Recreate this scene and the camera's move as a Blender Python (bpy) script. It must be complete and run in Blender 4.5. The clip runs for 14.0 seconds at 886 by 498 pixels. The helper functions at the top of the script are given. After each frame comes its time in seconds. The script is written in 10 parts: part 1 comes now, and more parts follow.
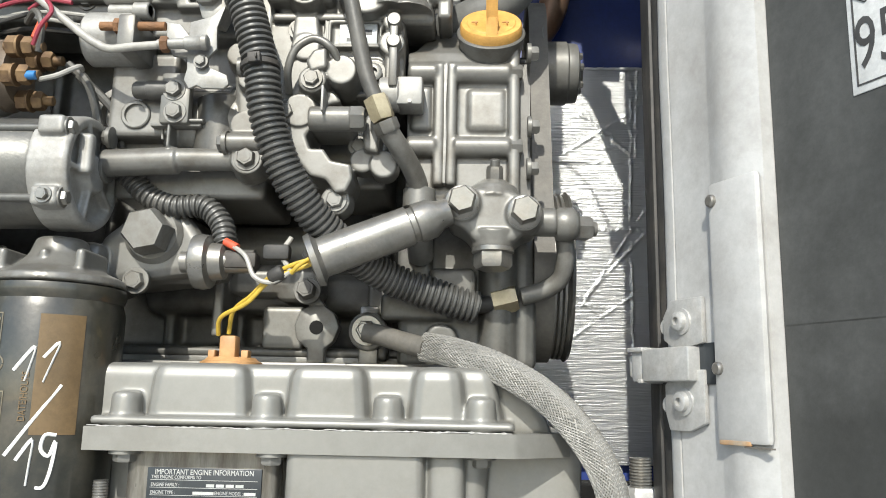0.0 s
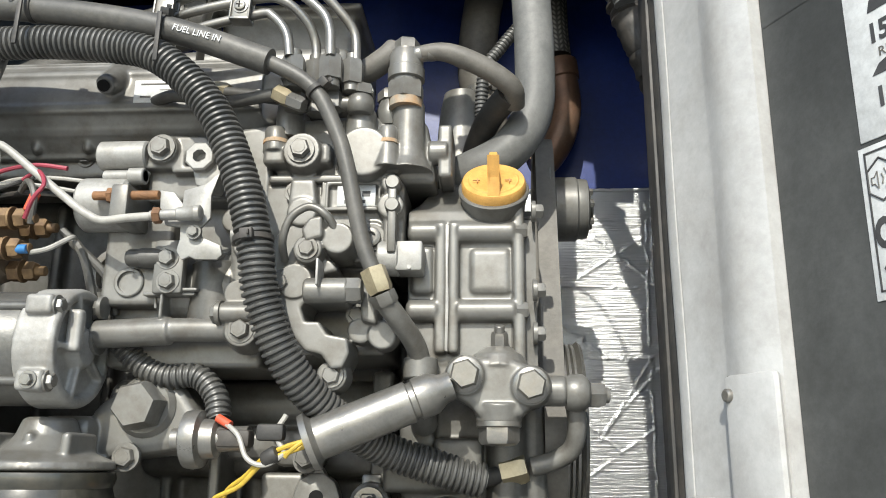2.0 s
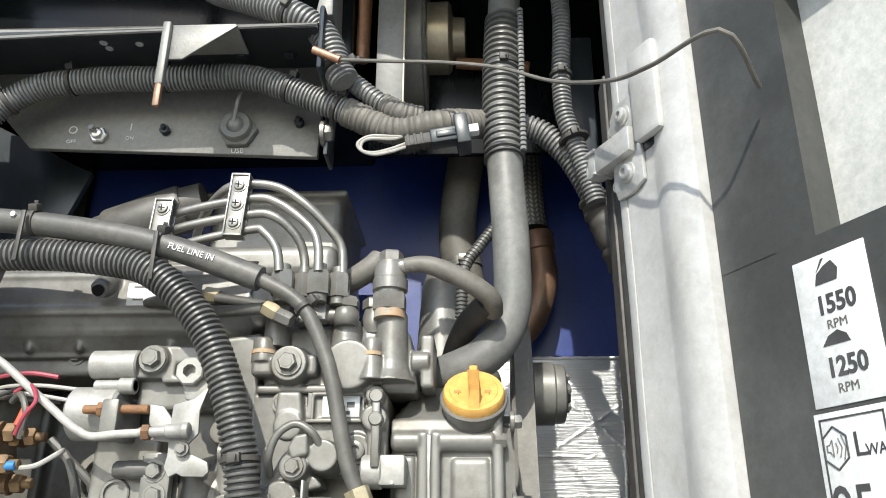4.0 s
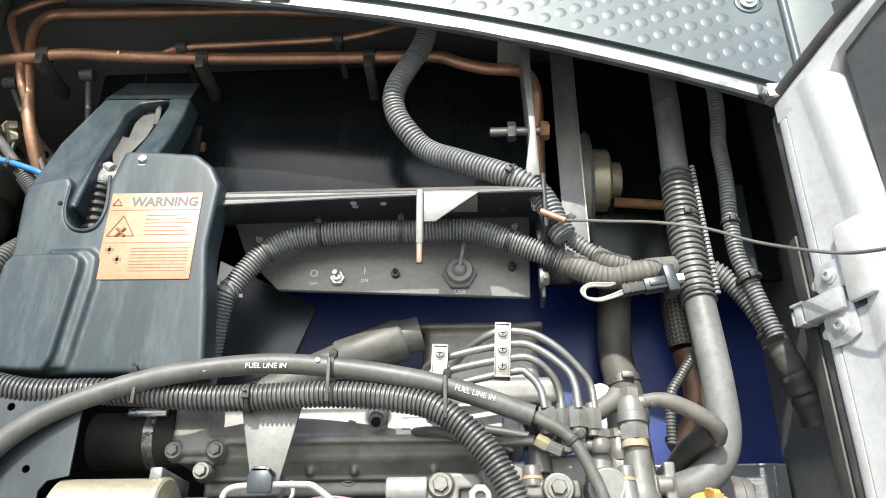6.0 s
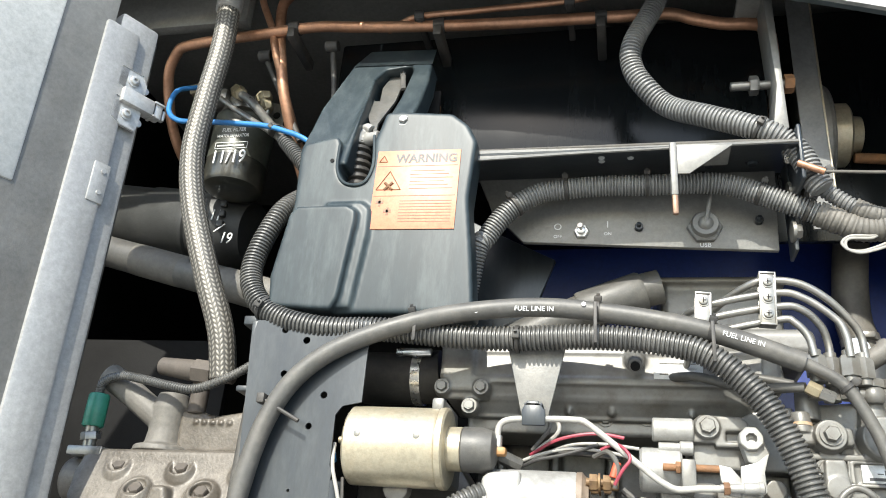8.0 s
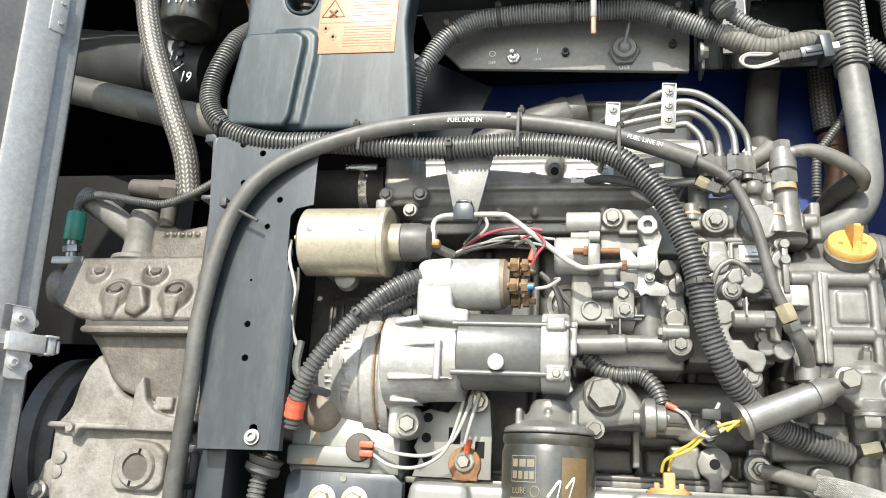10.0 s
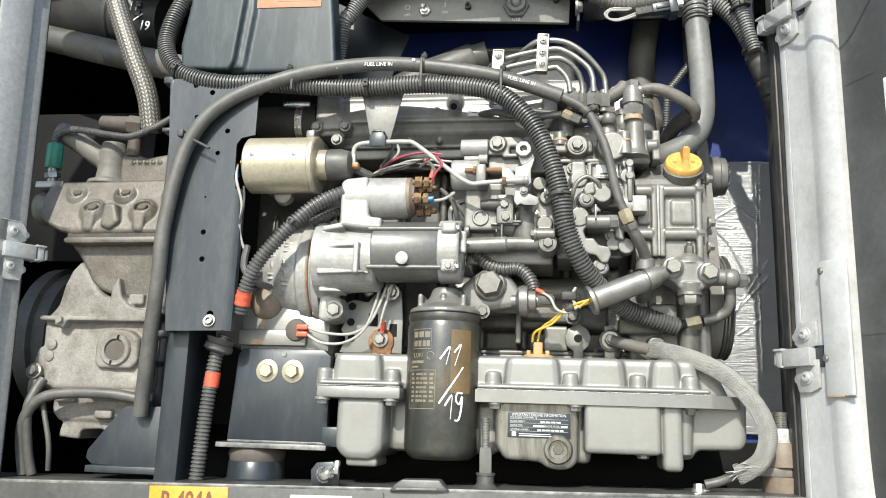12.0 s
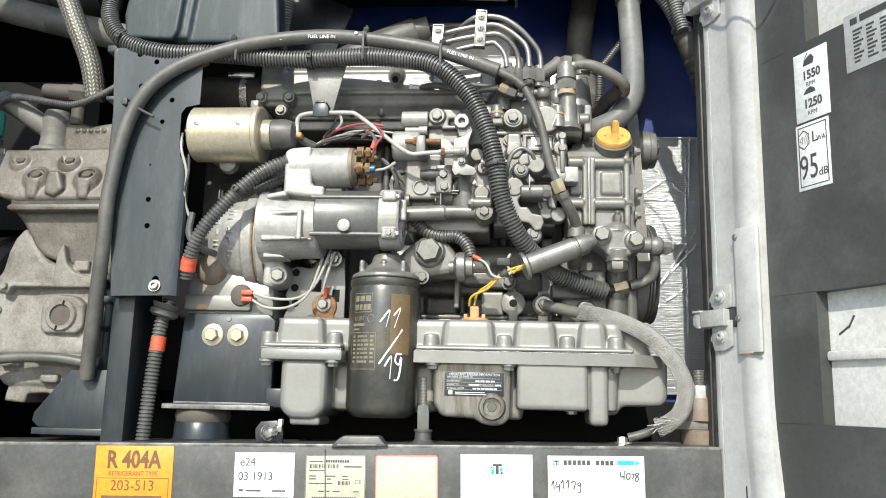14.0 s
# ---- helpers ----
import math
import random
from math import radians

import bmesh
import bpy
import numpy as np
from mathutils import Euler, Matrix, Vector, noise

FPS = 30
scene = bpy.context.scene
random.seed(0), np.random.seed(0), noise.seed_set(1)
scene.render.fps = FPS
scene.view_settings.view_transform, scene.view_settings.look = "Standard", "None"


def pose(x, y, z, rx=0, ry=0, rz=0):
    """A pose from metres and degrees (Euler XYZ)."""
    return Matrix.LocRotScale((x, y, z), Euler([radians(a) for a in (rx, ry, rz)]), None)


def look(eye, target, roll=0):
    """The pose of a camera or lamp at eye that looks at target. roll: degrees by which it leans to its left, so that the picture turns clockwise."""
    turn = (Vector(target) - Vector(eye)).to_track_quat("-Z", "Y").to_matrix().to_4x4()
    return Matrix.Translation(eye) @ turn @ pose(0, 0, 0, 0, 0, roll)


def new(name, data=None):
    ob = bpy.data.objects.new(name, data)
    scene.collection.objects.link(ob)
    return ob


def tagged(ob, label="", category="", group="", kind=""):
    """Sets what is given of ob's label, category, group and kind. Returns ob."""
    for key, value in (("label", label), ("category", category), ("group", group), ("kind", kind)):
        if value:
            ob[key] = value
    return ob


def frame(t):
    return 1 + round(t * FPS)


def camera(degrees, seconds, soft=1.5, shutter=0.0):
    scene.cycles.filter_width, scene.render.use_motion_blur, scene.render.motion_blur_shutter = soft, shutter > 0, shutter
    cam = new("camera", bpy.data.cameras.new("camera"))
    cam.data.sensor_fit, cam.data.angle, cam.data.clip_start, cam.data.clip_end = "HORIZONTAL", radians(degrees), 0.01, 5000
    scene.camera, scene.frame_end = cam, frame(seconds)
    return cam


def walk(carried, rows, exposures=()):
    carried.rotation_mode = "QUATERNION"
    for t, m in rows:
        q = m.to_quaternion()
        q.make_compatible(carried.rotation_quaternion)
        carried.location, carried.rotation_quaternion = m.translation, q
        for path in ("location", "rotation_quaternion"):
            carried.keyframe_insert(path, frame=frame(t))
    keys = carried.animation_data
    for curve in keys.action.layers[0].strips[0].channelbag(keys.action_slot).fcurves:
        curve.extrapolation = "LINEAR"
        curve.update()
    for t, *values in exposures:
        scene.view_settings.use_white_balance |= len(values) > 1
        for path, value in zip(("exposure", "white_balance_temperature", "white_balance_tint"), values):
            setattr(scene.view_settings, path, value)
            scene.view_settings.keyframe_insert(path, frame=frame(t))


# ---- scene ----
cam = camera(57.9, 14.0, 1.0)
PATH = [
    (0, (0.027, -0.001, 1.577), (-0.047, 1.964, 1.945), 1.1),
    (0.1, (0.033, 0.011, 1.587), (-0.041, 1.972, 1.978), 0.8),
    (0.5, (0.054, 0.024, 1.605), (-0.043, 1.971, 2.05), 0.8),
    (1, (0.059, 0.023, 1.616), (-0.064, 1.959, 2.104), 0.4),
    (1.5, (0.051, 0.016, 1.651), (-0.079, 1.948, 2.151), 0.4),
    (2, (0.045, 0.011, 1.67), (-0.094, 1.938, 2.186), 0.6),
    (2.5, (0.046, 0.004, 1.689), (-0.103, 1.916, 2.257), 1.3),
    (3, (0.051, -0.004, 1.718), (-0.058, 1.89, 2.35), 0.8),
    (3.2, (0.054, -0.01, 1.732), (-0.046, 1.873, 2.4), 0.6),
    (5.3, (-0.08, -0.15, 1.776), (-0.165, 1.679, 2.581), 0.1),
    (5.5, (-0.128, -0.169, 1.781), (-0.208, 1.645, 2.618), 0.3),
    (6, (-0.201, -0.22, 1.774), (-0.278, 1.567, 2.669), -0.2),
    (6.5, (-0.239, -0.248, 1.79), (-0.374, 1.496, 2.76), 0.7),
    (7, (-0.268, -0.276, 1.777), (-0.494, 1.442, 2.776), 3.1),
    (7.5, (-0.315, -0.284, 1.747), (-0.674, 1.455, 2.667), 4.9),
    (8, (-0.33, -0.262, 1.723), (-0.76, 1.507, 2.551), 4.9),
    (8.5, (-0.321, -0.253, 1.69), (-0.741, 1.555, 2.433), 4.1),
    (9, (-0.305, -0.26, 1.655), (-0.696, 1.588, 2.312), 3.3),
    (9.2, (-0.302, -0.261, 1.643), (-0.687, 1.596, 2.278), 3.3),
    (11.3, (-0.171, -0.509, 1.532), (-0.492, 1.411, 1.989), 2.5),
    (11.5, (-0.158, -0.52, 1.516), (-0.476, 1.398, 1.986), 2.5),
    (12, (-0.153, -0.543, 1.509), (-0.429, 1.394, 1.924), 1.9),
    (12.5, (-0.148, -0.568, 1.493), (-0.402, 1.381, 1.864), 1.4),
    (13, (-0.143, -0.569, 1.487), (-0.411, 1.385, 1.816), 1.2),
    (13.5, (-0.133, -0.579, 1.495), (-0.386, 1.38, 1.811), 1.4),
    (14, (-0.128, -0.586, 1.485), (-0.286, 1.375, 1.848), 1.4),
]
EXPOSURE = [(0, 0.91, 6560, 6), (3, 0.90, 6580, 6), (5.5, 1.54, 6500, 6), (7.5, 1.48, 6560, 6), (9, 1.52, 6620, 6), (11.3, 1.32, 6580, 5), (12.5, 1.09, 6540, 5), (14, 1.03, 6530, 5)]
walk(cam, [(t, look(eye, target, roll)) for t, eye, target, roll in PATH], EXPOSURE)

# ---- world, sun, exposure ----
world = bpy.data.worlds.new("sky")
scene.world = world
world.use_nodes = True
_n, _l = world.node_tree.nodes, world.node_tree.links
sky = _n.new("ShaderNodeTexSky")
sky.sky_type, sky.sun_disc = "NISHITA", False
SUN_EL, SUN_AZ = radians(36.5), radians(188)          # azimuth clockwise from +y
sky.sun_elevation, sky.sun_rotation = SUN_EL, SUN_AZ
_l.new(sky.outputs[0], _n["Background"].inputs[0])
_n["Background"].inputs[1].default_value = 0.15
sun = new("sun", bpy.data.lights.new("sun", "SUN"))
sun.data.energy, sun.data.angle, sun.data.color = 3.0, radians(0.6), (1.0, 0.955, 0.885)
sun_from = Vector((math.sin(SUN_AZ) * math.cos(SUN_EL), math.cos(SUN_AZ) * math.cos(SUN_EL), math.sin(SUN_EL)))
sun.matrix_world = look(sun_from * 8, (0, 0, 0))


# ---- materials ----
def mat(name, a, b=None, rough=0.5, metal=0.0, scale=30.0, bump=0.15, fine=400.0, dirt=None, dirt_amt=0.0, dirt_scale=9.0, coat=0.0, rvar=0.15, grain=0.16, speck=130.0):
    """A surface of two tones with stains, grain and uneven gloss."""
    m = bpy.data.materials.new(name)
    m.use_nodes = True
    n, l = m.node_tree.nodes, m.node_tree.links
    p = n["Principled BSDF"]
    p.inputs["Metallic"].default_value = metal
    p.inputs["Coat Weight"].default_value = coat
    tc = n.new("ShaderNodeTexCoord")
    n1 = n.new("ShaderNodeTexNoise")
    n1.inputs["Scale"].default_value, n1.inputs["Detail"].default_value = scale, 6
    l.new(tc.outputs["Object"], n1.inputs["Vector"])
    r1 = n.new("ShaderNodeValToRGB")
    r1.color_ramp.elements[0].position, r1.color_ramp.elements[1].position = 0.35, 0.68
    b = b or tuple(v * 0.72 for v in a)
    r1.color_ramp.elements[0].color, r1.color_ramp.elements[1].color = (*b, 1), (*a, 1)
    l.new(n1.outputs["Fac"], r1.inputs[0])
    col = r1.outputs[0]
    if dirt:
        n3 = n.new("ShaderNodeTexNoise")
        n3.inputs["Scale"].default_value, n3.inputs["Detail"].default_value, n3.inputs["Roughness"].default_value = dirt_scale, 8, 0.7
        l.new(tc.outputs["Object"], n3.inputs["Vector"])
        r3 = n.new("ShaderNodeMapRange")
        r3.inputs["From Min"].default_value, r3.inputs["From Max"].default_value = 0.46, 0.66
        r3.inputs["To Max"].default_value = dirt_amt
        l.new(n3.outputs["Fac"], r3.inputs["Value"])
        mx = n.new("ShaderNodeMix")
        mx.data_type = "RGBA"
        l.new(r3.outputs[0], mx.inputs["Factor"])
        l.new(col, mx.inputs["A"])
        mx.inputs["B"].default_value = (*dirt, 1)
        col = mx.outputs["Result"]
    n4 = n.new("ShaderNodeTexNoise")
    n4.inputs["Scale"].default_value, n4.inputs["Detail"].default_value, n4.inputs["Roughness"].default_value = speck, 5, 0.75
    l.new(tc.outputs["Object"], n4.inputs["Vector"])
    r4 = n.new("ShaderNodeMapRange")
    r4.inputs["From Min"].default_value, r4.inputs["From Max"].default_value = 0.35, 0.65
    r4.inputs["To Min"].default_value, r4.inputs["To Max"].default_value = 1 - grain, 1 + grain * 0.6
    l.new(n4.outputs["Fac"], r4.inputs["Value"])
    sc = n.new("ShaderNodeVectorMath")
    sc.operation = "SCALE"
    l.new(col, sc.inputs[0])
    l.new(r4.outputs[0], sc.inputs["Scale"])
    l.new(sc.outputs[0], p.inputs["Base Color"])
    n2 = n.new("ShaderNodeTexNoise")
    n2.inputs["Scale"].default_value, n2.inputs["Detail"].default_value = fine, 3
    l.new(tc.outputs["Object"], n2.inputs["Vector"])
    rr = n.new("ShaderNodeMapRange")
    rr.inputs["To Min"].default_value, rr.inputs["To Max"].default_value = max(0.03, rough - rvar), min(1.0, rough + rvar)
    l.new(n1.outputs["Fac"], rr.inputs["Value"])
    l.new(rr.outputs[0], p.inputs["Roughness"])
    bm = n.new("ShaderNodeBump")
    bm.inputs["Strength"].default_value, bm.inputs["Distance"].default_value = bump, 0.001
    l.new(n2.outputs["Fac"], bm.inputs["Height"])
    l.new(bm.outputs[0], p.inputs["Normal"])
    return m


DUST = (0.30, 0.27, 0.22)
M = {
    "engine": mat("engine_grey_paint", (0.185, 0.182, 0.169), (0.158, 0.155, 0.143), 0.40, 0.30, 22, 0.05, 700, (0.085, 0.073, 0.055), 0.55, 34, grain=0.08, rvar=0.10),
    # engine paint again, darkened for shade between the parts, plus grime
    "engine_dark": mat("engine_paint_shaded_grimy", (0.115, 0.112, 0.102), (0.085, 0.083, 0.075), 0.42, 0.2, 24, 0.06, 500, (0.04, 0.034, 0.027), 0.6, 34, grain=0.12),
    "sump": mat("sump_grey_paint", (0.225, 0.223, 0.207), (0.208, 0.206, 0.191), 0.40, 0.3, 9, 0.05, 900, (0.13, 0.12, 0.10), 0.3, 16, grain=0.05, rvar=0.06),
    "alu": mat("cast_aluminium", (0.36, 0.356, 0.338), (0.27, 0.266, 0.25), 0.5, 0.25, 30, 0.15, 400, (0.17, 0.155, 0.13), 0.5, 38, grain=0.12),
    "bright": mat("bright_steel", (0.70, 0.69, 0.66), (0.50, 0.49, 0.46), 0.28, 0.9, 40, 0.1, 600),
    "steel": mat("dull_steel", (0.30, 0.294, 0.276), (0.21, 0.205, 0.19), 0.33, 0.65, 40, 0.1, 500, (0.17, 0.14, 0.10), 0.4, 40, grain=0.12),
    "starter": mat("starter_dark_body", (0.13, 0.13, 0.122), (0.10, 0.10, 0.094), 0.4, 0.4, 20, 0.15, 500, (0.24, 0.22, 0.19), 0.25, 15),
    "cover": mat("dark_blue_grey_plastic", (0.028, 0.038, 0.043), (0.020, 0.029, 0.033), 0.40, 0.0, 12, 0.06, 260, (0.11, 0.13, 0.13), 0.35, 26, rvar=0.12),
    "black_paint": mat("black_painted_steel", (0.025, 0.031, 0.037), (0.018, 0.023, 0.028), 0.36, 0.1, 9, 0.1, 300, (0.10, 0.105, 0.10), 0.25, 22),
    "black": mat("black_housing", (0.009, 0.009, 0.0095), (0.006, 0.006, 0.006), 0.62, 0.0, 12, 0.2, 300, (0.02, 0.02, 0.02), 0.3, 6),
    "grey_panel": mat("grey_painted_panel", (0.185, 0.183, 0.172), (0.15, 0.148, 0.138), 0.45, 0.15, 14, 0.2, 400, (0.19, 0.18, 0.16), 0.45, 22),
    "housing": mat("black_glossy_housing", (0.005, 0.007, 0.008), (0.004, 0.005, 0.006), 0.22, 0.0, 6, 0.1, 300, (0.016, 0.019, 0.02), 0.3, 9),
    "hose": mat("dusty_rubber_hose", (0.082, 0.080, 0.074), (0.063, 0.061, 0.056), 0.5, 0.0, 25, 0.2, 350, (0.15, 0.14, 0.12), 0.4, 20),
    "conduit": mat("corrugated_plastic", (0.075, 0.075, 0.072), (0.055, 0.055, 0.052), 0.40, 0.0, 25, 0.1, 350, (0.17, 0.163, 0.148), 0.45, 22),
    "duct": mat("grey_rubber_duct", (0.118, 0.111, 0.098), (0.095, 0.089, 0.078), 0.6, 0.0, 20, 0.2, 350, (0.22, 0.2, 0.17), 0.35, 14),
    "rubber": mat("black_rubber", (0.035, 0.034, 0.032), None, 0.6, 0, 30, 0.2, 300, (0.10, 0.085, 0.07), 0.5, 18),
    "brown_rubber": mat("brown_dusty_rubber", (0.085, 0.072, 0.06), None, 0.7, 0, 30, 0.2, 300),
    "plug_brown": mat("brown_painted_plug", (0.20, 0.155, 0.115), None, 0.55, 0, 30, 0.2, 300),
    "rust_stain": mat("orange_rust_stain", (0.40, 0.22, 0.09), (0.28, 0.25, 0.20), 0.7, 0, 70, 0.2, 300),
    "goldrust": mat("rusty_yellow_zinc", (0.24, 0.155, 0.075), (0.11, 0.065, 0.035), 0.6, 0.3, 90, 0.3, 500),
    "zinc": mat("zinc_plated_steel", (0.50, 0.50, 0.49), (0.40, 0.40, 0.39), 0.36, 0.35, 40, 0.1, 500, (0.24, 0.20, 0.15), 0.35, 40),
    "canister": mat("dusty_black_plastic", (0.045, 0.046, 0.045), (0.03, 0.031, 0.03), 0.5, 0.0, 14, 0.15, 300, (0.09, 0.088, 0.08), 0.4, 10),
    "beam_paint": mat("scuffed_dark_grey_paint", (0.060, 0.060, 0.056), (0.047, 0.047, 0.044), 0.42, 0.1, 9, 0.1, 300, (0.13, 0.128, 0.12), 0.4, 14, grain=0.2),
    "worn_edge": mat("chipped_paint_edge", (0.15, 0.15, 0.142), (0.075, 0.075, 0.07), 0.45, 0.2, 40, 0.3, 500, (0.36, 0.35, 0.33), 0.55, 26),
    "label_cream": mat("cream_label", (0.44, 0.415, 0.32), (0.41, 0.385, 0.30), 0.45, 0, 20, 0.05, 300),
    "red_faded": mat("faded_red_print", (0.55, 0.13, 0.10), (0.5, 0.16, 0.13), 0.5, 0, 60, 0.05, 300),
    "oily": mat("oily_grey_paint", (0.20, 0.194, 0.176), (0.15, 0.143, 0.125), 0.30, 0.4, 40, 0.12, 400, (0.05, 0.042, 0.032), 0.75, 75, grain=0.2),
    "strand": mat("tinned_copper_strand", (0.28, 0.274, 0.254), (0.22, 0.215, 0.198), 0.55, 0.25, 120, 0.05, 500, (0.2, 0.19, 0.165), 0.5, 40),
    "duct_pale": mat("dusty_blue_grey_rubber", (0.138, 0.139, 0.133), (0.107, 0.108, 0.103), 0.55, 0.0, 20, 0.2, 350, (0.28, 0.275, 0.26), 0.35, 14),
    "conduit_pale": mat("sun_bleached_conduit", (0.17, 0.172, 0.170), (0.13, 0.131, 0.129), 0.45, 0.0, 25, 0.1, 350, (0.24, 0.238, 0.225), 0.4, 22),
    "brass": mat("brass", (0.42, 0.36, 0.24), (0.31, 0.26, 0.17), 0.38, 0.6, 50, 0.1, 500),
    "goldzinc": mat("yellow_zinc_plating", (0.50, 0.455, 0.345), (0.42, 0.375, 0.275), 0.36, 0.55, 20, 0.15, 500, (0.36, 0.24, 0.12), 0.35, 20),
    "rust": mat("rusty_steel", (0.30, 0.15, 0.065), (0.16, 0.085, 0.045), 0.75, 0.2, 60, 0.6, 500),
    "copper": mat("copper_pipe", (0.52, 0.29, 0.18), (0.36, 0.185, 0.11), 0.42, 0.6, 16, 0.1, 400, (0.16, 0.09, 0.055), 0.6, 12),
    "old_copper": mat("tarnished_copper", (0.24, 0.135, 0.085), (0.15, 0.09, 0.06), 0.45, 0.5, 20, 0.1, 400, (0.20, 0.18, 0.15), 0.4, 14),
    "yellow": mat("amber_plastic", (0.60, 0.335, 0.09), (0.52, 0.28, 0.07), 0.5, 0, 40, 0.15, 500),
    "orange_plug": mat("faded_orange_plastic", (0.46, 0.26, 0.115), (0.34, 0.18, 0.07), 0.55, 0, 40, 0.2, 500),
    "filter": mat("oil_filter_enamel", (0.030, 0.031, 0.026), (0.023, 0.024, 0.020), 0.34, 0.0, 12, 0.1, 300, (0.11, 0.095, 0.07), 0.45, 14, coat=0.4),
    "wrap": mat("faded_green_print", (0.075, 0.078, 0.062), (0.05, 0.052, 0.042), 0.35, 0.0, 14, 0.1, 300, (0.13, 0.13, 0.105), 0.5, 20),
    "filter_ink": mat("tan_print", (0.20, 0.175, 0.125), (0.14, 0.12, 0.085), 0.4, 0.0, 60, 0.1, 300),
    "filter_band": mat("brown_printed_band", (0.16, 0.105, 0.05), (0.12, 0.08, 0.04), 0.35, 0.1, 20, 0.1, 300),
    "compressor": mat("dusty_cast_iron", (0.235, 0.222, 0.200), (0.155, 0.143, 0.124), 0.62, 0.0, 12, 0.8, 260, (0.085, 0.072, 0.055), 0.9, 15, grain=0.2, speck=170),
    "barrel": mat("oily_brown_cast_iron", (0.145, 0.130, 0.110), (0.085, 0.074, 0.060), 0.46, 0.1, 16, 0.5, 260, (0.055, 0.045, 0.034), 0.7, 18, grain=0.25),
    "white": mat("white_painted_metal", (0.409, 0.409, 0.402), (0.383, 0.383, 0.376), 0.40, 0.0, 7, 0.12, 300, (0.27, 0.26, 0.245), 0.6, 12, grain=0.08),
    "white_body": mat("white_gelcoat", (0.62, 0.62, 0.61), (0.59, 0.59, 0.58), 0.25, 0.0, 3, 0.05, 300),
    "left_door": mat("pale_grey_door_metal", (0.36, 0.36, 0.352), (0.28, 0.28, 0.274), 0.42, 0.2, 8, 0.15, 300, (0.16, 0.16, 0.155), 0.5, 8),
    "foam": mat("grey_foam_liner", (0.044, 0.046, 0.044), (0.034, 0.035, 0.033), 0.55, 0.0, 5, 0.1, 350, (0.10, 0.102, 0.10), 0.45, 6),
    "recess": mat("pale_liner", (0.52, 0.52, 0.495), (0.44, 0.44, 0.42), 0.5, 0, 6, 0.1, 300, (0.28, 0.28, 0.26), 0.4, 8),
    "blue": mat("blue_painted_bulkhead", (0.018, 0.042, 0.21), (0.014, 0.032, 0.165), 0.35, 0.0, 8, 0.1, 200, (0.03, 0.045, 0.15), 0.4, 8),
    "teal": mat("grey_green_paint", (0.063, 0.078, 0.082), (0.056, 0.069, 0.073), 0.45, 0.1, 3, 0.08, 400, (0.13, 0.145, 0.148), 0.35, 5, grain=0.06),
    "trim": mat("worn_aluminium_trim", (0.33, 0.33, 0.32), (0.17, 0.17, 0.163), 0.4, 0.4, 30, 0.3, 300, (0.28, 0.27, 0.25), 0.5, 20),
    "label_white": mat("white_label", (0.60, 0.61, 0.605), (0.56, 0.57, 0.565), 0.45, 0, 20, 0.05, 300),
    "label_silver": mat("silver_label", (0.50, 0.51, 0.50), (0.45, 0.46, 0.45), 0.35, 0.3, 20, 0.05, 300),
    "label_orange": mat("orange_label", (0.86, 0.27, 0.025), (0.80, 0.24, 0.02), 0.4, 0, 20, 0.05, 300),
    "label_warn": mat("faded_orange_label", (0.52, 0.195, 0.105), (0.47, 0.18, 0.10), 0.45, 0, 20, 0.05, 300, (0.52, 0.28, 0.19), 0.4, 12),
    "ink": mat("dark_ink", (0.06, 0.06, 0.06), None, 0.5, 0, 40, 0.0),
    "ink_brown": mat("dark_brown_ink", (0.16, 0.075, 0.03), None, 0.5, 0, 40, 0.0),
    "paint_mark": mat("white_marker", (0.78, 0.78, 0.75), (0.66, 0.66, 0.64), 0.5, 0, 60, 0.0),
    "red": mat("red_tape", (0.62, 0.10, 0.045), (0.50, 0.08, 0.04), 0.45, 0, 40, 0.1),
    "wire_white": mat("white_wire", (0.36, 0.35, 0.32), (0.29, 0.28, 0.255), 0.45, 0, 40, 0.05),
    "wire_red": mat("red_wire", (0.34, 0.05, 0.075), None, 0.4, 0, 40, 0.05),
    "wire_yellow": mat("yellow_wire", (0.62, 0.43, 0.06), None, 0.4, 0, 40, 0.05),
    "wire_blue": mat("blue_tube", (0.04, 0.20, 0.48), None, 0.35, 0, 40, 0.05),
    "green": mat("green_plastic", (0.03, 0.20, 0.135), (0.02, 0.15, 0.10), 0.45, 0, 30, 0.1),
    "cyan": mat("cyan_print", (0.01, 0.42, 0.72), None, 0.45, 0, 30, 0.0),
    "concrete": mat("yard_concrete", (0.43, 0.415, 0.385), (0.36, 0.35, 0.325), 0.85, 0, 0.8, 0.4, 60, (0.16, 0.155, 0.145), 0.4, 0.3),
}


def node_mat(name, rough, metal):
    m = bpy.data.materials.new(name)
    m.use_nodes = True
    p = m.node_tree.nodes["Principled BSDF"]
    p.inputs["Roughness"].default_value, p.inputs["Metallic"].default_value = rough, metal
    return m, m.node_tree.nodes, m.node_tree.links, p


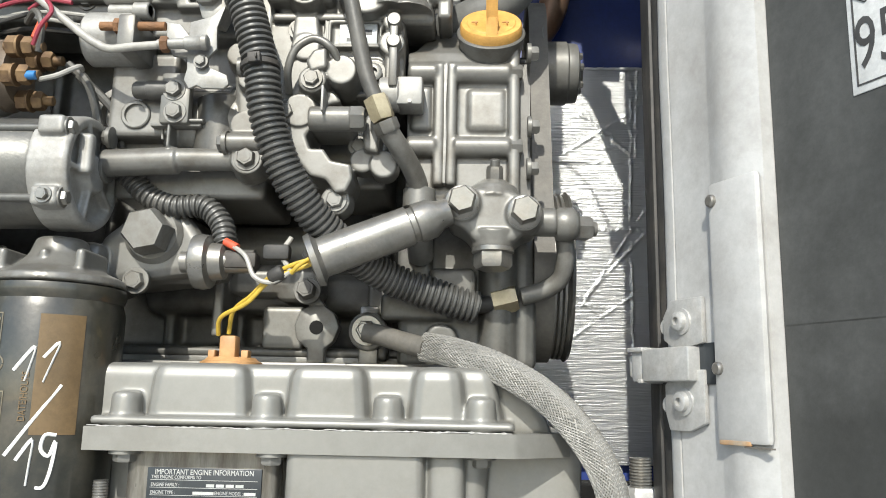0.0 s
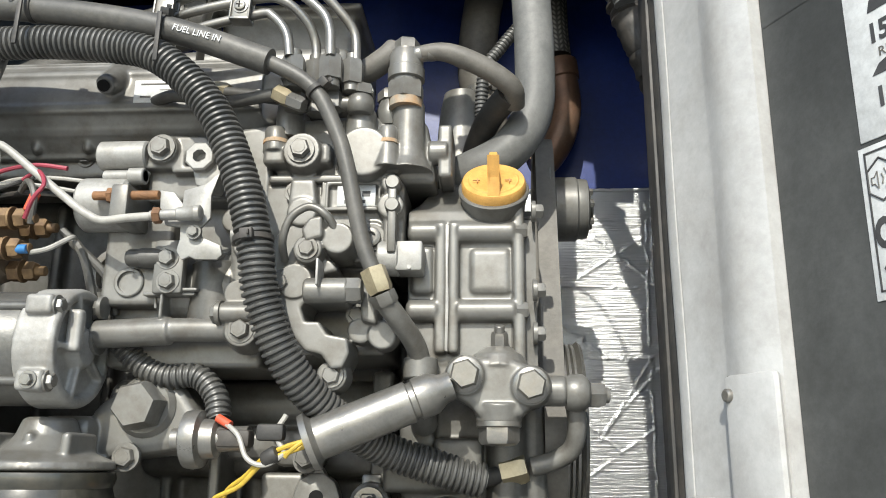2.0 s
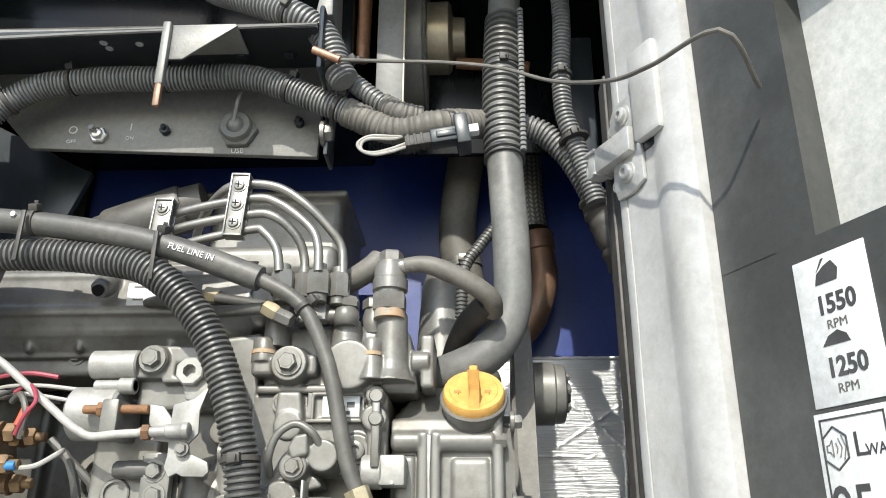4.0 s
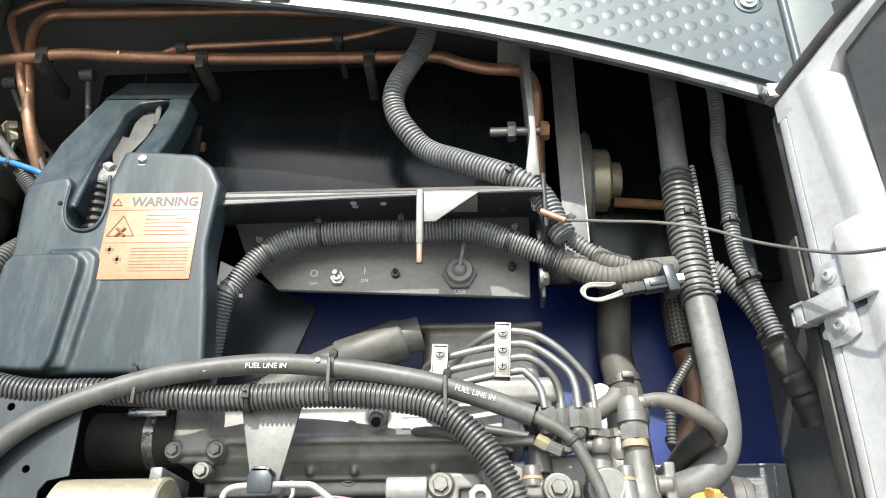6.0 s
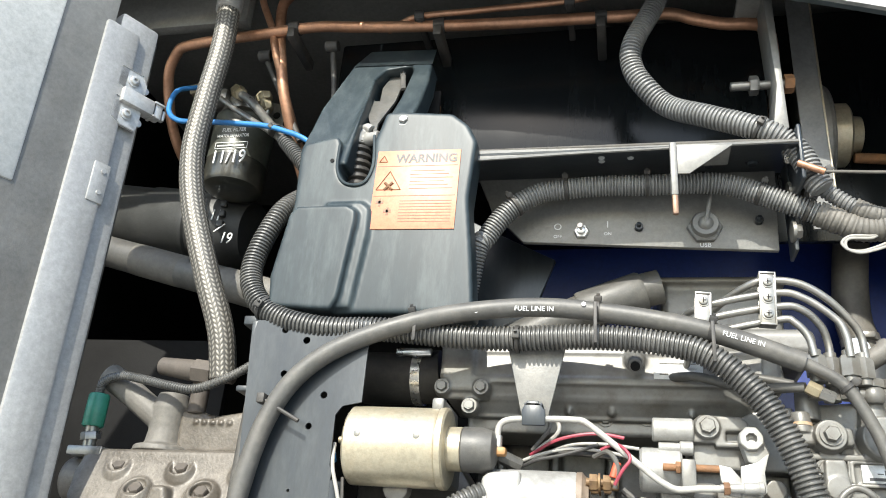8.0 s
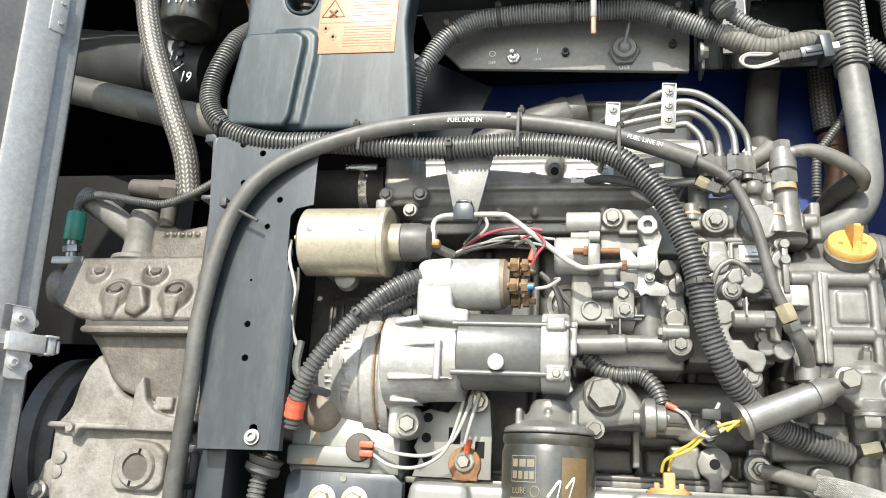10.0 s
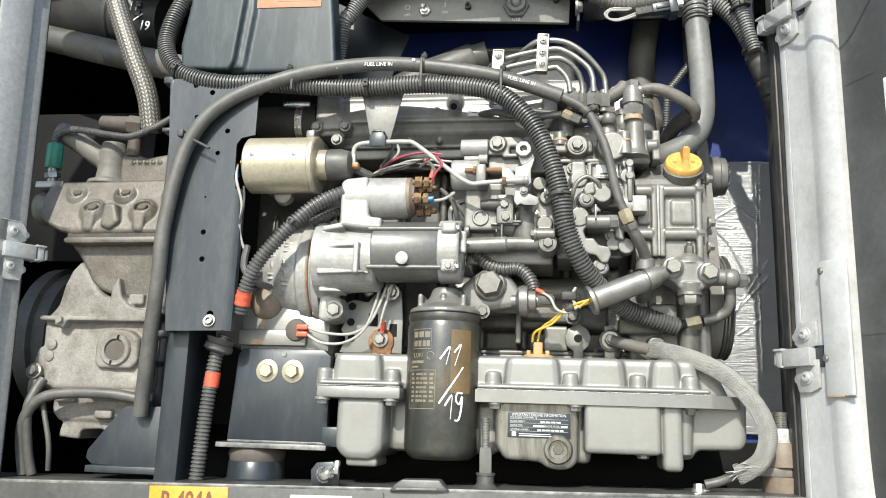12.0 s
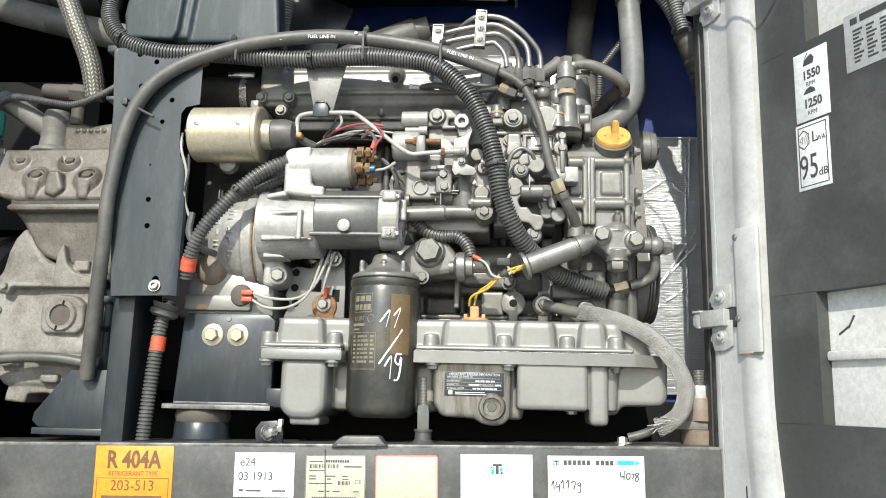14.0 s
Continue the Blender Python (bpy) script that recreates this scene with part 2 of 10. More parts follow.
def foil_material():
    """Crinkled aluminium foil with a fine ribbed weave and random creases."""
    m, n, l, p = node_mat("reinforced_foil", 0.34, 0.75)
    tc = n.new("ShaderNodeTexCoord")
    nz = n.new("ShaderNodeTexNoise")
    nz.inputs["Scale"].default_value, nz.inputs["Detail"].default_value = 30, 5
    l.new(tc.outputs["Object"], nz.inputs["Vector"])
    cr = n.new("ShaderNodeValToRGB")
    cr.color_ramp.elements[0].color, cr.color_ramp.elements[1].color = (0.70, 0.715, 0.72, 1), (0.86, 0.865, 0.87, 1)
    l.new(nz.outputs["Fac"], cr.inputs[0])
    l.new(cr.outputs[0], p.inputs["Base Color"])
    mp = n.new("ShaderNodeMapping")
    mp.inputs["Scale"].default_value = (22, 22, 420)
    l.new(tc.outputs["Object"], mp.inputs["Vector"])
    wv = n.new("ShaderNodeTexNoise")
    wv.inputs["Scale"].default_value, wv.inputs["Detail"].default_value = 1.0, 4
    l.new(mp.outputs[0], wv.inputs["Vector"])
    vo = n.new("ShaderNodeTexVoronoi")
    vo.feature = "DISTANCE_TO_EDGE"
    vo.inputs["Scale"].default_value = 5
    l.new(tc.outputs["Object"], vo.inputs["Vector"])
    rg = n.new("ShaderNodeMapRange")
    rg.inputs["From Max"].default_value = 0.04
    l.new(vo.outputs["Distance"], rg.inputs["Value"])
    ad = n.new("ShaderNodeMath")
    ad.operation = "MULTIPLY_ADD"
    ad.inputs[1].default_value = 0.06
    l.new(rg.outputs[0], ad.inputs[0])
    l.new(wv.outputs["Fac"], ad.inputs[2])
    bp = n.new("ShaderNodeBump")
    bp.inputs["Strength"].default_value, bp.inputs["Distance"].default_value = 0.5, 0.0018
    l.new(ad.outputs[0], bp.inputs["Height"])
    l.new(bp.outputs[0], p.inputs["Normal"])
    return m


def braid_material(name, tone, count, pitch, deep=0.28):
    """Woven wire on a swept tube: u runs round it, v along it in metres."""
    m, n, l, p = node_mat(name, 0.5, 0.35)
    uv = n.new("ShaderNodeUVMap")
    sp = n.new("ShaderNodeSeparateXYZ")
    l.new(uv.outputs[0], sp.inputs[0])

    def math_node(op, a, b=None):
        q = n.new("ShaderNodeMath")
        q.operation = op
        for k, v in enumerate((a, b)):
            if v is None:
                continue
            if isinstance(v, (int, float)):
                q.inputs[k].default_value = v
            else:
                l.new(v, q.inputs[k])
        return q.outputs[0]
    # plaits side by side round the hose, each woven in chevrons
    fold = math_node("PINGPONG", math_node("MULTIPLY", sp.outputs[0], count), 0.5)
    along = math_node("ADD", math_node("DIVIDE", sp.outputs[1], pitch), math_node("MULTIPLY", fold, 1.6))
    wire = math_node("PINGPONG", along, 0.5)
    edge = math_node("MULTIPLY", math_node("MINIMUM", fold, math_node("SUBTRACT", 0.5, fold)), 7.0)
    weave = math_node("MULTIPLY", wire, math_node("MINIMUM", edge, 2.0))
    rg = n.new("ShaderNodeMapRange")
    rg.inputs["From Max"].default_value = 0.9
    l.new(weave, rg.inputs["Value"])
    cr = n.new("ShaderNodeValToRGB")
    cr.color_ramp.elements[0].color, cr.color_ramp.elements[1].color = (*[v * deep for v in tone], 1), (*tone, 1)
    cr.color_ramp.elements[0].position, cr.color_ramp.elements[1].position = 0.1, 0.6
    l.new(rg.outputs[0], cr.inputs[0])
    l.new(cr.outputs[0], p.inputs["Base Color"])
    bp = n.new("ShaderNodeBump")
    bp.inputs["Strength"].default_value, bp.inputs["Distance"].default_value = 0.6, 0.0009
    l.new(rg.outputs[0], bp.inputs["Height"])
    l.new(bp.outputs[0], p.inputs["Normal"])
    return m


# low sheen so the black discs drawn for holes stay dark in sun
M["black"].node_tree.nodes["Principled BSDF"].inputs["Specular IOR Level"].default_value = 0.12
M["cover"].node_tree.nodes["Principled BSDF"].inputs["Specular IOR Level"].default_value = 0.28
M["housing"].node_tree.nodes["Principled BSDF"].inputs["Specular IOR Level"].default_value = 0.2
M["foil"] = foil_material()
# oil runs downward: stretch the stains along z
for key, run in (("oily", 0.16), ("cover", 0.22), ("black_paint", 0.3), ("housing", 0.15)):
    nt = M[key].node_tree
    mp_ = nt.nodes.new("ShaderNodeMapping")
    mp_.inputs["Scale"].default_value = (1.0, 1.0, run)
    src_ = next(q for q in nt.nodes if q.type == "TEX_COORD")
    for q in [q for q in nt.nodes if q.type == "TEX_NOISE"]:
        nt.links.new(mp_.outputs[0], q.inputs["Vector"])
    nt.links.new(src_.outputs["Object"], mp_.inputs["Vector"])
M["braid"] = braid_material("steel_braid", (0.27, 0.255, 0.225), 9, 0.0072)
M["braid_flat"] = braid_material("tinned_copper_braid", (0.30, 0.295, 0.275), 24, 0.0030, 0.6)


# ---- mesh helpers ----
def bm_new():
    return bmesh.new()


def bevel_new(bm, verts, w, seg=2):
    if w > 0:
        edges = {e for v in verts for e in v.link_edges}
        bmesh.ops.bevel(bm, geom=list(edges), offset=w, segments=seg, affect="EDGES", clamp_overlap=True, profile=0.5)


def box(bm, x0, x1, y0, y1, z0, z1, bev=0.002, m=None):
    t = Matrix.Translation(((x0 + x1) / 2, (y0 + y1) / 2, (z0 + z1) / 2)) @ Matrix.Diagonal((abs(x1 - x0), abs(y1 - y0), abs(z1 - z0), 1))
    if m is not None:
        t = m @ t
    vs = bmesh.ops.create_cube(bm, size=1, matrix=t)["verts"]
    bevel_new(bm, vs, bev)
    return bm


def frame_to(a, b):
    a, b = Vector(a), Vector(b)
    return Matrix.Translation(a) @ (b - a).to_track_quat("Z", "Y").to_matrix().to_4x4(), (b - a).length


def lathe(bm, a, b, prof, seg=24, caps=True, spin=0.0):
    """Rings of (distance from a towards b, radius)."""
    t, _ = frame_to(a, b)
    rings = []
    for h, r in prof:
        rings.append([bm.verts.new(t @ Vector((r * math.cos(math.tau * i / seg + spin), r * math.sin(math.tau * i / seg + spin), h))) for i in range(seg)])
    for p, q in zip(rings, rings[1:]):
        for i in range(seg):
            bm.faces.new((p[i], p[(i + 1) % seg], q[(i + 1) % seg], q[i]))
    if caps:
        bm.faces.new(rings[0][::-1])
        bm.faces.new(rings[-1])
    return bm


def cyl(bm, a, b, r, r2=None, seg=20, ch=None):
    r2 = r if r2 is None else r2
    h = (Vector(b) - Vector(a)).length
    c = min(r, r2, h / 2) * 0.12 if ch is None else ch
    if c <= 0:
        return lathe(bm, a, b, [(0, r), (h, r2)], seg)
    return lathe(bm, a, b, [(0, r - c), (c, r), (h - c, r2), (h, r2 - c)], seg)


def hexa(bm, a, b, r, spin=0.0):
    h = (Vector(b) - Vector(a)).length
    return lathe(bm, a, b, [(0, r), (h * 0.8, r), (h, r * 0.86)], 6, spin=spin)


def bolt(bm, at, way=(0, -1, 0), r=0.008, washer=True, h=None, socket=False):
    """A flanged hexagon bolt head that stands out along way."""
    at, w = Vector(at), Vector(way).normalized()
    h = h or r * 0.9
    if washer:
        cyl(bm, at - w * 0.002, at + w * r * 0.25, r * 1.38, seg=18)
    if socket:
        lathe(bm, at, at + w, [(0, r), (h * 0.9, r), (h, r * 0.9), (h, r * 0.5), (h * 0.5, r * 0.5)], 14)
    else:
        hexa(bm, at, at + w * h, r, spin=(at.x * 997) % 1)
        cyl(bm, at + w * h * 0.9, at + w * h * 1.05, r * 0.6, seg=12)
    return bm


def ext(bm, poly, y0, y1, bev=0.002, m=None):
    """Extrude an outline of (x, z) from y0 to y1."""
    a = [bm.verts.new((x, y0, z)) for x, z in poly]
    b = [bm.verts.new((x, y1, z)) for x, z in poly]
    k = len(poly)
    fs = [bm.faces.new(a), bm.faces.new(b[::-1])] + [bm.faces.new((a[i], b[i], b[(i + 1) % k], a[(i + 1) % k])) for i in range(k)]
    bmesh.ops.recalc_face_normals(bm, faces=fs)
    vs = a + b
    if m is not None:
        for v in vs:
            v.co = m @ v.co
    bevel_new(bm, vs, bev)
    return bm


def spline(pts, step):
    """A smooth line through the points, in even steps."""
    P = [Vector(p) for p in pts]
    P = [P[0] * 2 - P[1]] + P + [P[-1] * 2 - P[-2]]
    dense = []
    for i in range(1, len(P) - 2):
        for k in range(24):
            t = k / 24
            a, b, c, d = P[i - 1:i + 3]
            dense.append(0.5 * (2 * b + (c - a) * t + (2 * a - 5 * b + 4 * c - d) * t * t + (3 * b - a - 3 * c + d) * t ** 3))
    dense.append(P[-2])
    out, need = [dense[0].copy()], step
    for p, q in zip(dense, dense[1:]):
        d = (q - p).length
        if d < 1e-9:
            continue
        at = 0.0
        while need <= d - at:
            at += need
            out.append(p + (q - p) * (at / d))
            need = step
        need -= d - at
    return out


def tube(bm, pts, r, seg=14, step=0.008, radii=None, flat=1.0, smooth=True):
    """A round bar along a line; radii gives the radius ring by ring; flat squeezes it."""
    line = spline(pts, step) if smooth else [Vector(p) for p in pts]
    tang = [(line[min(i + 1, len(line) - 1)] - line[max(i - 1, 0)]).normalized() for i in range(len(line))]
    up = Vector((0, 1, 0)) if abs(tang[0].y) < 0.9 else Vector((1, 0, 0))
    side = tang[0].cross(up).normalized()
    uv = bm.loops.layers.uv.verify()
    rings = []
    for i, (p, t) in enumerate(zip(line, tang)):
        side = (side - t * side.dot(t)).normalized()
        nrm = t.cross(side)
        rr = radii(i, len(line)) if radii else r
        rings.append([bm.verts.new(p + side * (rr * math.cos(math.tau * k / seg)) + nrm * (rr * flat * math.sin(math.tau * k / seg))) for k in range(seg)])
    for i, (p, q) in enumerate(zip(rings, rings[1:])):
        for k in range(seg):
            f = bm.faces.new((p[k], p[(k + 1) % seg], q[(k + 1) % seg], q[k]))
            for lp, (u, v) in zip(f.loops, ((k, i), (k + 1, i), (k + 1, i + 1), (k, i + 1))):
                lp[uv].uv = (u / seg, v * step)
    bm.faces.new(rings[0][::-1])
    bm.faces.new(rings[-1])
    bmesh.ops.recalc_face_normals(bm, faces=bm.faces[-(len(rings) * seg + 2):] if len(bm.faces) < 40000 else bm.faces[:1])
    return bm


def corrugated(bm, pts, r, pitch=0.0056, depth=0.16, seg=18):
    low = r * (1 - depth * 1.2)
    ring = (low, r * 0.985, r, r * 0.985, low)
    return tube(bm, pts, r, seg, pitch / 5, lambda i, n: ring[i % 5])


def finish(name, bm, material, angle=38):
    me = bpy.data.meshes.new(name)
    bm.normal_update()
    bm.to_mesh(me)
    bm.free()
    me.materials.append(M[material])
    me.shade_smooth()
    me.set_sharp_from_angle(angle=radians(angle))
    return me


PLACE = {}


def thing(name, label, category, at=(0, 0, 0), group="", kind=""):
    ob = new(name)
    ob.location = at
    ob.empty_display_size = 0.05
    PLACE[ob] = Matrix.Translation(at)
    return tagged(ob, label, category, group, kind)


def part(name, bm, material, parent, label="", angle=38):
    ob = new(name, finish(name, bm, material, angle))
    ob.parent = parent
    ob.matrix_parent_inverse = PLACE.get(parent, Matrix()).inverted()
    return tagged(ob, label)


def cast(name, bm, material, parent, label="", voxel=0.0013, soft=7):
    """A casting: overlapping shapes grown together, with soft fillets."""
    ob = part(name, bm, material, parent, label, 180)
    r = ob.modifiers.new("grow_together", "REMESH")
    r.mode, r.voxel_size, r.use_smooth_shade = "VOXEL", voxel, True
    s = ob.modifiers.new("fillets", "SMOOTH")
    s.factor, s.iterations = 0.5, soft
    return ob


def parts(name, bm, material, parent, label=""):
    """The pieces of bm that do not touch become parts of their own."""
    bm.verts.index_update()
    seen, isles = set(), []
    for v in bm.verts:
        if v.index in seen:
            continue
        todo, isle = [v], []
        seen.add(v.index)
        while todo:
            w = todo.pop()
            isle.append(w)
            for e in w.link_edges:
                o = e.other_vert(w)
                if o.index not in seen:
                    seen.add(o.index)
                    todo.append(o)
        co = [w.co for w in isle]
        isles.append([[min(c[k] for c in co) - 0.0003 for k in range(3)], [max(c[k] for c in co) + 0.0003 for k in range(3)], {f for w in isle for f in w.link_faces}])
    merged = True
    while merged:
        merged = False
        for i in range(len(isles)):
            for j in range(i + 1, len(isles)):
                a, c = isles[i], isles[j]
                if all(a[0][k] <= c[1][k] and c[0][k] <= a[1][k] for k in range(3)):
                    isles[i] = [[min(a[0][k], c[0][k]) for k in range(3)], [max(a[1][k], c[1][k]) for k in range(3)], a[2] | c[2]]
                    del isles[j]
                    merged = True
                    break
            if merged:
                break
    made = []
    for lo, hi, faces in isles:
        piece, idx = bm_new(), {}
        for f in faces:
            vs = []
            for v in f.verts:
                if v.index not in idx:
                    idx[v.index] = piece.verts.new(v.co)
                vs.append(idx[v.index])
            piece.faces.new(vs)
        made.append(part(name, piece, material, parent, label))
    bm.free()
    return made



def letters(name, body, size, m, material, parent, thick=0.0002, squeeze=1.0, centre=True, bold=0.0):
    """Raised lettering; m carries its plane: x along the line, y up, z out."""
    cu = bpy.data.curves.new(name, "FONT")
    cu.body, cu.size, cu.extrude, cu.offset = body, size, thick, bold
    cu.align_x, cu.align_y = ("CENTER", "CENTER") if centre else ("LEFT", "CENTER")
    cu.resolution_u = 3
    tmp = bpy.data.objects.new(name, cu)
    scene.collection.objects.link(tmp)
    me = bpy.data.meshes.new_from_object(tmp.evaluated_get(bpy.context.evaluated_depsgraph_get()))
    bpy.data.objects.remove(tmp)
    bpy.data.curves.remove(cu)
    me.transform(m @ Matrix.Diagonal((squeeze, 1, 1, 1)))
    me.name = name
    me.materials.clear()
    me.materials.append(M[material])
    ob = new(name, me)
    ob.parent = parent
    ob.matrix_parent_inverse = PLACE.get(parent, Matrix()).inverted()
    return ob


def front(x, y, z, turn=0.0):
    """A plane that faces the viewer: x to the right, y up, z out."""
    return pose(x, y, z, 90, 0, 0) @ pose(0, 0, 0, 0, 0, turn)


def bars(name, m, rows, material, parent, thick=0.0003):
    """Plain bars (x, y, width, height) on the plane m, for writing too small to read."""
    bm = bm_new()
    for x, y, w, h in rows:
        box(bm, x, x + w, y, y + h, -thick, thick, 0, m)
    return part(name, bm, material, parent)


# ---- structure ----
def plain(name, bm, material, label, category="", kind="structure"):
    return tagged(new(name, finish(name, bm, material)), label, category, "", kind)


def lip_z(x):
    """Height of the arched lower edge of the front panels."""
    if x < -0.75:
        return 2.626 - 0.15 * (x + 0.86) ** 2
    k = (x + 0.75)
    return 2.606 - 0.045 * k - 0.215 * k * k + 0.012 * k ** 3


b = bm_new()
box(b, -400, 400, -400, 400, -0.2, 0, 0)
plain("ground", b, "concrete", "grey concrete yard", "ground")
b = bm_new()
box(b, -0.55, 0.75, 1.05, 1.15, 0, 3.1, 0)
plain("wall_back", b, "blue", "blue painted steel bulkhead behind the engine", "wall")
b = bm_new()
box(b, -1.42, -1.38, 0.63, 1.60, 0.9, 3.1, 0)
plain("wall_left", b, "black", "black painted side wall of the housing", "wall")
# wall toned grey instead of dark so it bounces light onto the foil
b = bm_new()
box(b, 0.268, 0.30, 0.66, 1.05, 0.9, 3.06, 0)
plain("wall_right", b, "grey_panel", "side wall of the housing, greyed to bounce light", "wall")
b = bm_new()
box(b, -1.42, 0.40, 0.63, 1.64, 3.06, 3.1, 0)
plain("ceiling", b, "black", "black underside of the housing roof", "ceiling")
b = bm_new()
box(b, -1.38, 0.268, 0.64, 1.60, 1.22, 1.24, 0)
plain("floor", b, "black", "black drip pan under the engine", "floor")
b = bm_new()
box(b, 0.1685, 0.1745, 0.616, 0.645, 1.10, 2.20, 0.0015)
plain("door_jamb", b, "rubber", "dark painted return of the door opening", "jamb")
# added backdrop behind the compressor, near-black to hold the shade there
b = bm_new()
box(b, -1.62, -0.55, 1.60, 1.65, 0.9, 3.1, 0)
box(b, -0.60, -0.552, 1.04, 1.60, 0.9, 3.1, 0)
plain("dark_backdrop", b, "black", "added near-black backdrop for the shade behind the compressor", "panel")
# black coil housing above the engine
b = bm_new()
box(b, -0.80, -0.11, 0.80, 1.05, 2.33, 2.62, 0.006)
box(b, -0.75, -0.12, 0.795, 0.82, 2.33, 2.36, 0.002)
plain("coil_housing", b, "housing", "black sheet metal housing above the engine", "housing")
b = bm_new()
box(b, -1.36, 0.268, 0.64, 1.60, 2.74, 2.76, 0)
plain("upper_deck", b, "grey_panel", "grey sheet metal deck above the pipes", "deck")
b = bm_new()
box(b, -1.37, -0.95, 0.72, 0.74, 2.62, 2.74, 0.001)
plain("upper_panel", b, "grey_panel", "grey metal panel behind the lip", "panel")

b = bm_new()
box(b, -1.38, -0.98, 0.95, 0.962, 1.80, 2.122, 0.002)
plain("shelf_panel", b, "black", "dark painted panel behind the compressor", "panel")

b = bm_new()
box(b, -0.10, 0.262, 0.90, 0.91, 2.27, 2.70, 0.002)
plain("upper_rear_panel", b, "housing", "black painted panel behind the upper hoses", "panel")

# foil sheet on the bulkhead, with creases
CREASES = [((0.24, 2.023), (0.235, 1.821)), ((0.235, 1.821), (0.234, 1.617)), ((0.255, 1.972), (0.149, 1.904)), ((0.17, 1.959), (0.236, 1.904)), ((0.255, 1.828), (0.169, 1.698)), ((0.257, 1.728), (0.115, 1.628)), ((0.117, 1.85), (0.181, 1.799)), ((0.118, 1.892), (0.253, 1.891)), ((0.173, 1.799), (0.254, 1.8)), ((0.134, 1.73), (0.195, 1.685)), ((0.252, 1.794), (0.175, 1.711)), ((0.248, 2.023), (0.243, 1.9))]


def crease(x, z):
    h = 0.0
    for k, ((x0, z0), (x1, z1)) in enumerate(CREASES):
        dx, dz = x1 - x0, z1 - z0
        t = max(0.0, min(1.0, ((x - x0) * dx + (z - z0) * dz) / (dx * dx + dz * dz)))
        wob = 0.004 * noise.noise(Vector((t * 9, k, 0)))
        d = math.hypot(x - x0 - dx * t + wob, z - z0 - dz * t + wob)
        h += 0.0011 * math.exp(-(d / 0.0013) ** 2)
    return h


b = bm_new()
nx, nz = 190, 300
grid = []
for j in range(nz + 1):
    row = []
    for i in range(nx + 1):
        x, z = -0.05 + 0.315 * i / nx, 1.50 + 0.525 * j / nz
        n1 = noise.noise(Vector((x * 9, z * 9, 0)))
        row.append(b.verts.new((x, 1.036 + 0.002 * n1 - crease(x, z), z)))
    grid.append(row)
for j in range(nz):
    for i in range(nx):
        b.faces.new((grid[j][i], grid[j][i + 1], grid[j + 1][i + 1], grid[j + 1][i]))
bmesh.ops.solidify(b, geom=b.faces[:], thickness=0.003)
foil = thing("foil_insulation", "creased reflective foil insulation on the blue bulkhead", "insulation", (0.1, 1.036, 1.5))
part("sheet", b, "foil", foil)
b = bm_new()
n_ = 60
tube(b, [(-0.05 + 0.315 * i / n_, 1.0345 + 0.0012 * noise.noise(Vector((i * 0.5, 0, 0))), 2.0235 + 0.0016 * noise.noise(Vector((i * 0.4, 7, 0)))) for i in range(n_ + 1)], 0.0022, 8, 0.004)
part("edge_fold", b, "foil", foil, "rolled upper edge of the foil")

# ---- front panels above the opening ----
PANEL_Y = 0.606


def arched_sheet(bm, x0, x1, y0, y1, top, steps=30, drop=0.0):
    xs = [x0 + (x1 - x0) * i / steps for i in range(steps + 1)]
    rows = [[bm.verts.new((x, y, z)) for x in xs] for y, zf in ((y0, 0), (y0, 1), (y1, 1), (y1, 0)) for z in [0]]
    for r, (y, up) in zip(rows, ((y0, 0), (y0, 1), (y1, 1), (y1, 0))):
        for v, x in zip(r, xs):
            v.co.z = top if up else lip_z(x) + drop
    for p, q in zip(rows, rows[1:] + rows[:1]):
        for i in range(steps):
            bm.faces.new((p[i], p[i + 1], q[i + 1], q[i]))
    bm.faces.new([r[0] for r in rows])
    bm.faces.new([r[-1] for r in rows][::-1])
    bmesh.ops.recalc_face_normals(bm, faces=bm.faces[:])


front_panel = thing("front_panel", "grey-green painted front panel with raised dimples above the opening", "panel", (-0.27, PANEL_Y, 2.6))
b = bm_new()
arched_sheet(b, -0.752, 0.212, PANEL_Y, PANEL_Y + 0.02, 3.1, drop=0.026)
part("sheet", b, "teal", front_panel)
b = bm_new()
arched_sheet(b, -0.750, 0.210, PANEL_Y + 0.007, PANEL_Y + 0.022, 2.7, drop=0.004)
for v in b.verts:
    v.co.z = min(v.co.z, lip_z(v.co.x) + 0.03)
part("fold", b, "teal", front_panel)
dome = [(0.0, 0.0105), (0.0004, 0.0090), (0.0009, 0.0066), (0.0012, 0.0028)]
b = bm_new()
col, first = 0, None
x = -0.735
while x < 0.20:
    z = lip_z(x) + 0.042 + (0.0143 if col % 2 else 0.0)
    while z < 3.0:
        near = any(math.hypot(x - sx, z - sz) < 0.028 for sx, sz in ((-0.735, 2.705), (0.172, 2.545)))
        if not near and z < lip_z(x) + 0.225:
            if first is None:
                bd = bm_new()
                lathe(bd, (0, 0, 0), (0, -1, 0), dome, 12)
                one = first = part("dimple", bd, "teal", front_panel)
            else:
                one = new("dimple", first.data)
                one.parent, one.matrix_parent_inverse = front_panel, first.matrix_parent_inverse
            one.location = (x, PANEL_Y + 0.0005, z)
        elif not near:
            lathe(b, (x, PANEL_Y + 0.0005, z), (x, PANEL_Y - 1, z), dome, 12)
        z += 0.0285
    x += 0.0212
    col += 1
tagged(part("far_dimple_field", b, "teal", front_panel, "raised round dimples"), kind="stuff")
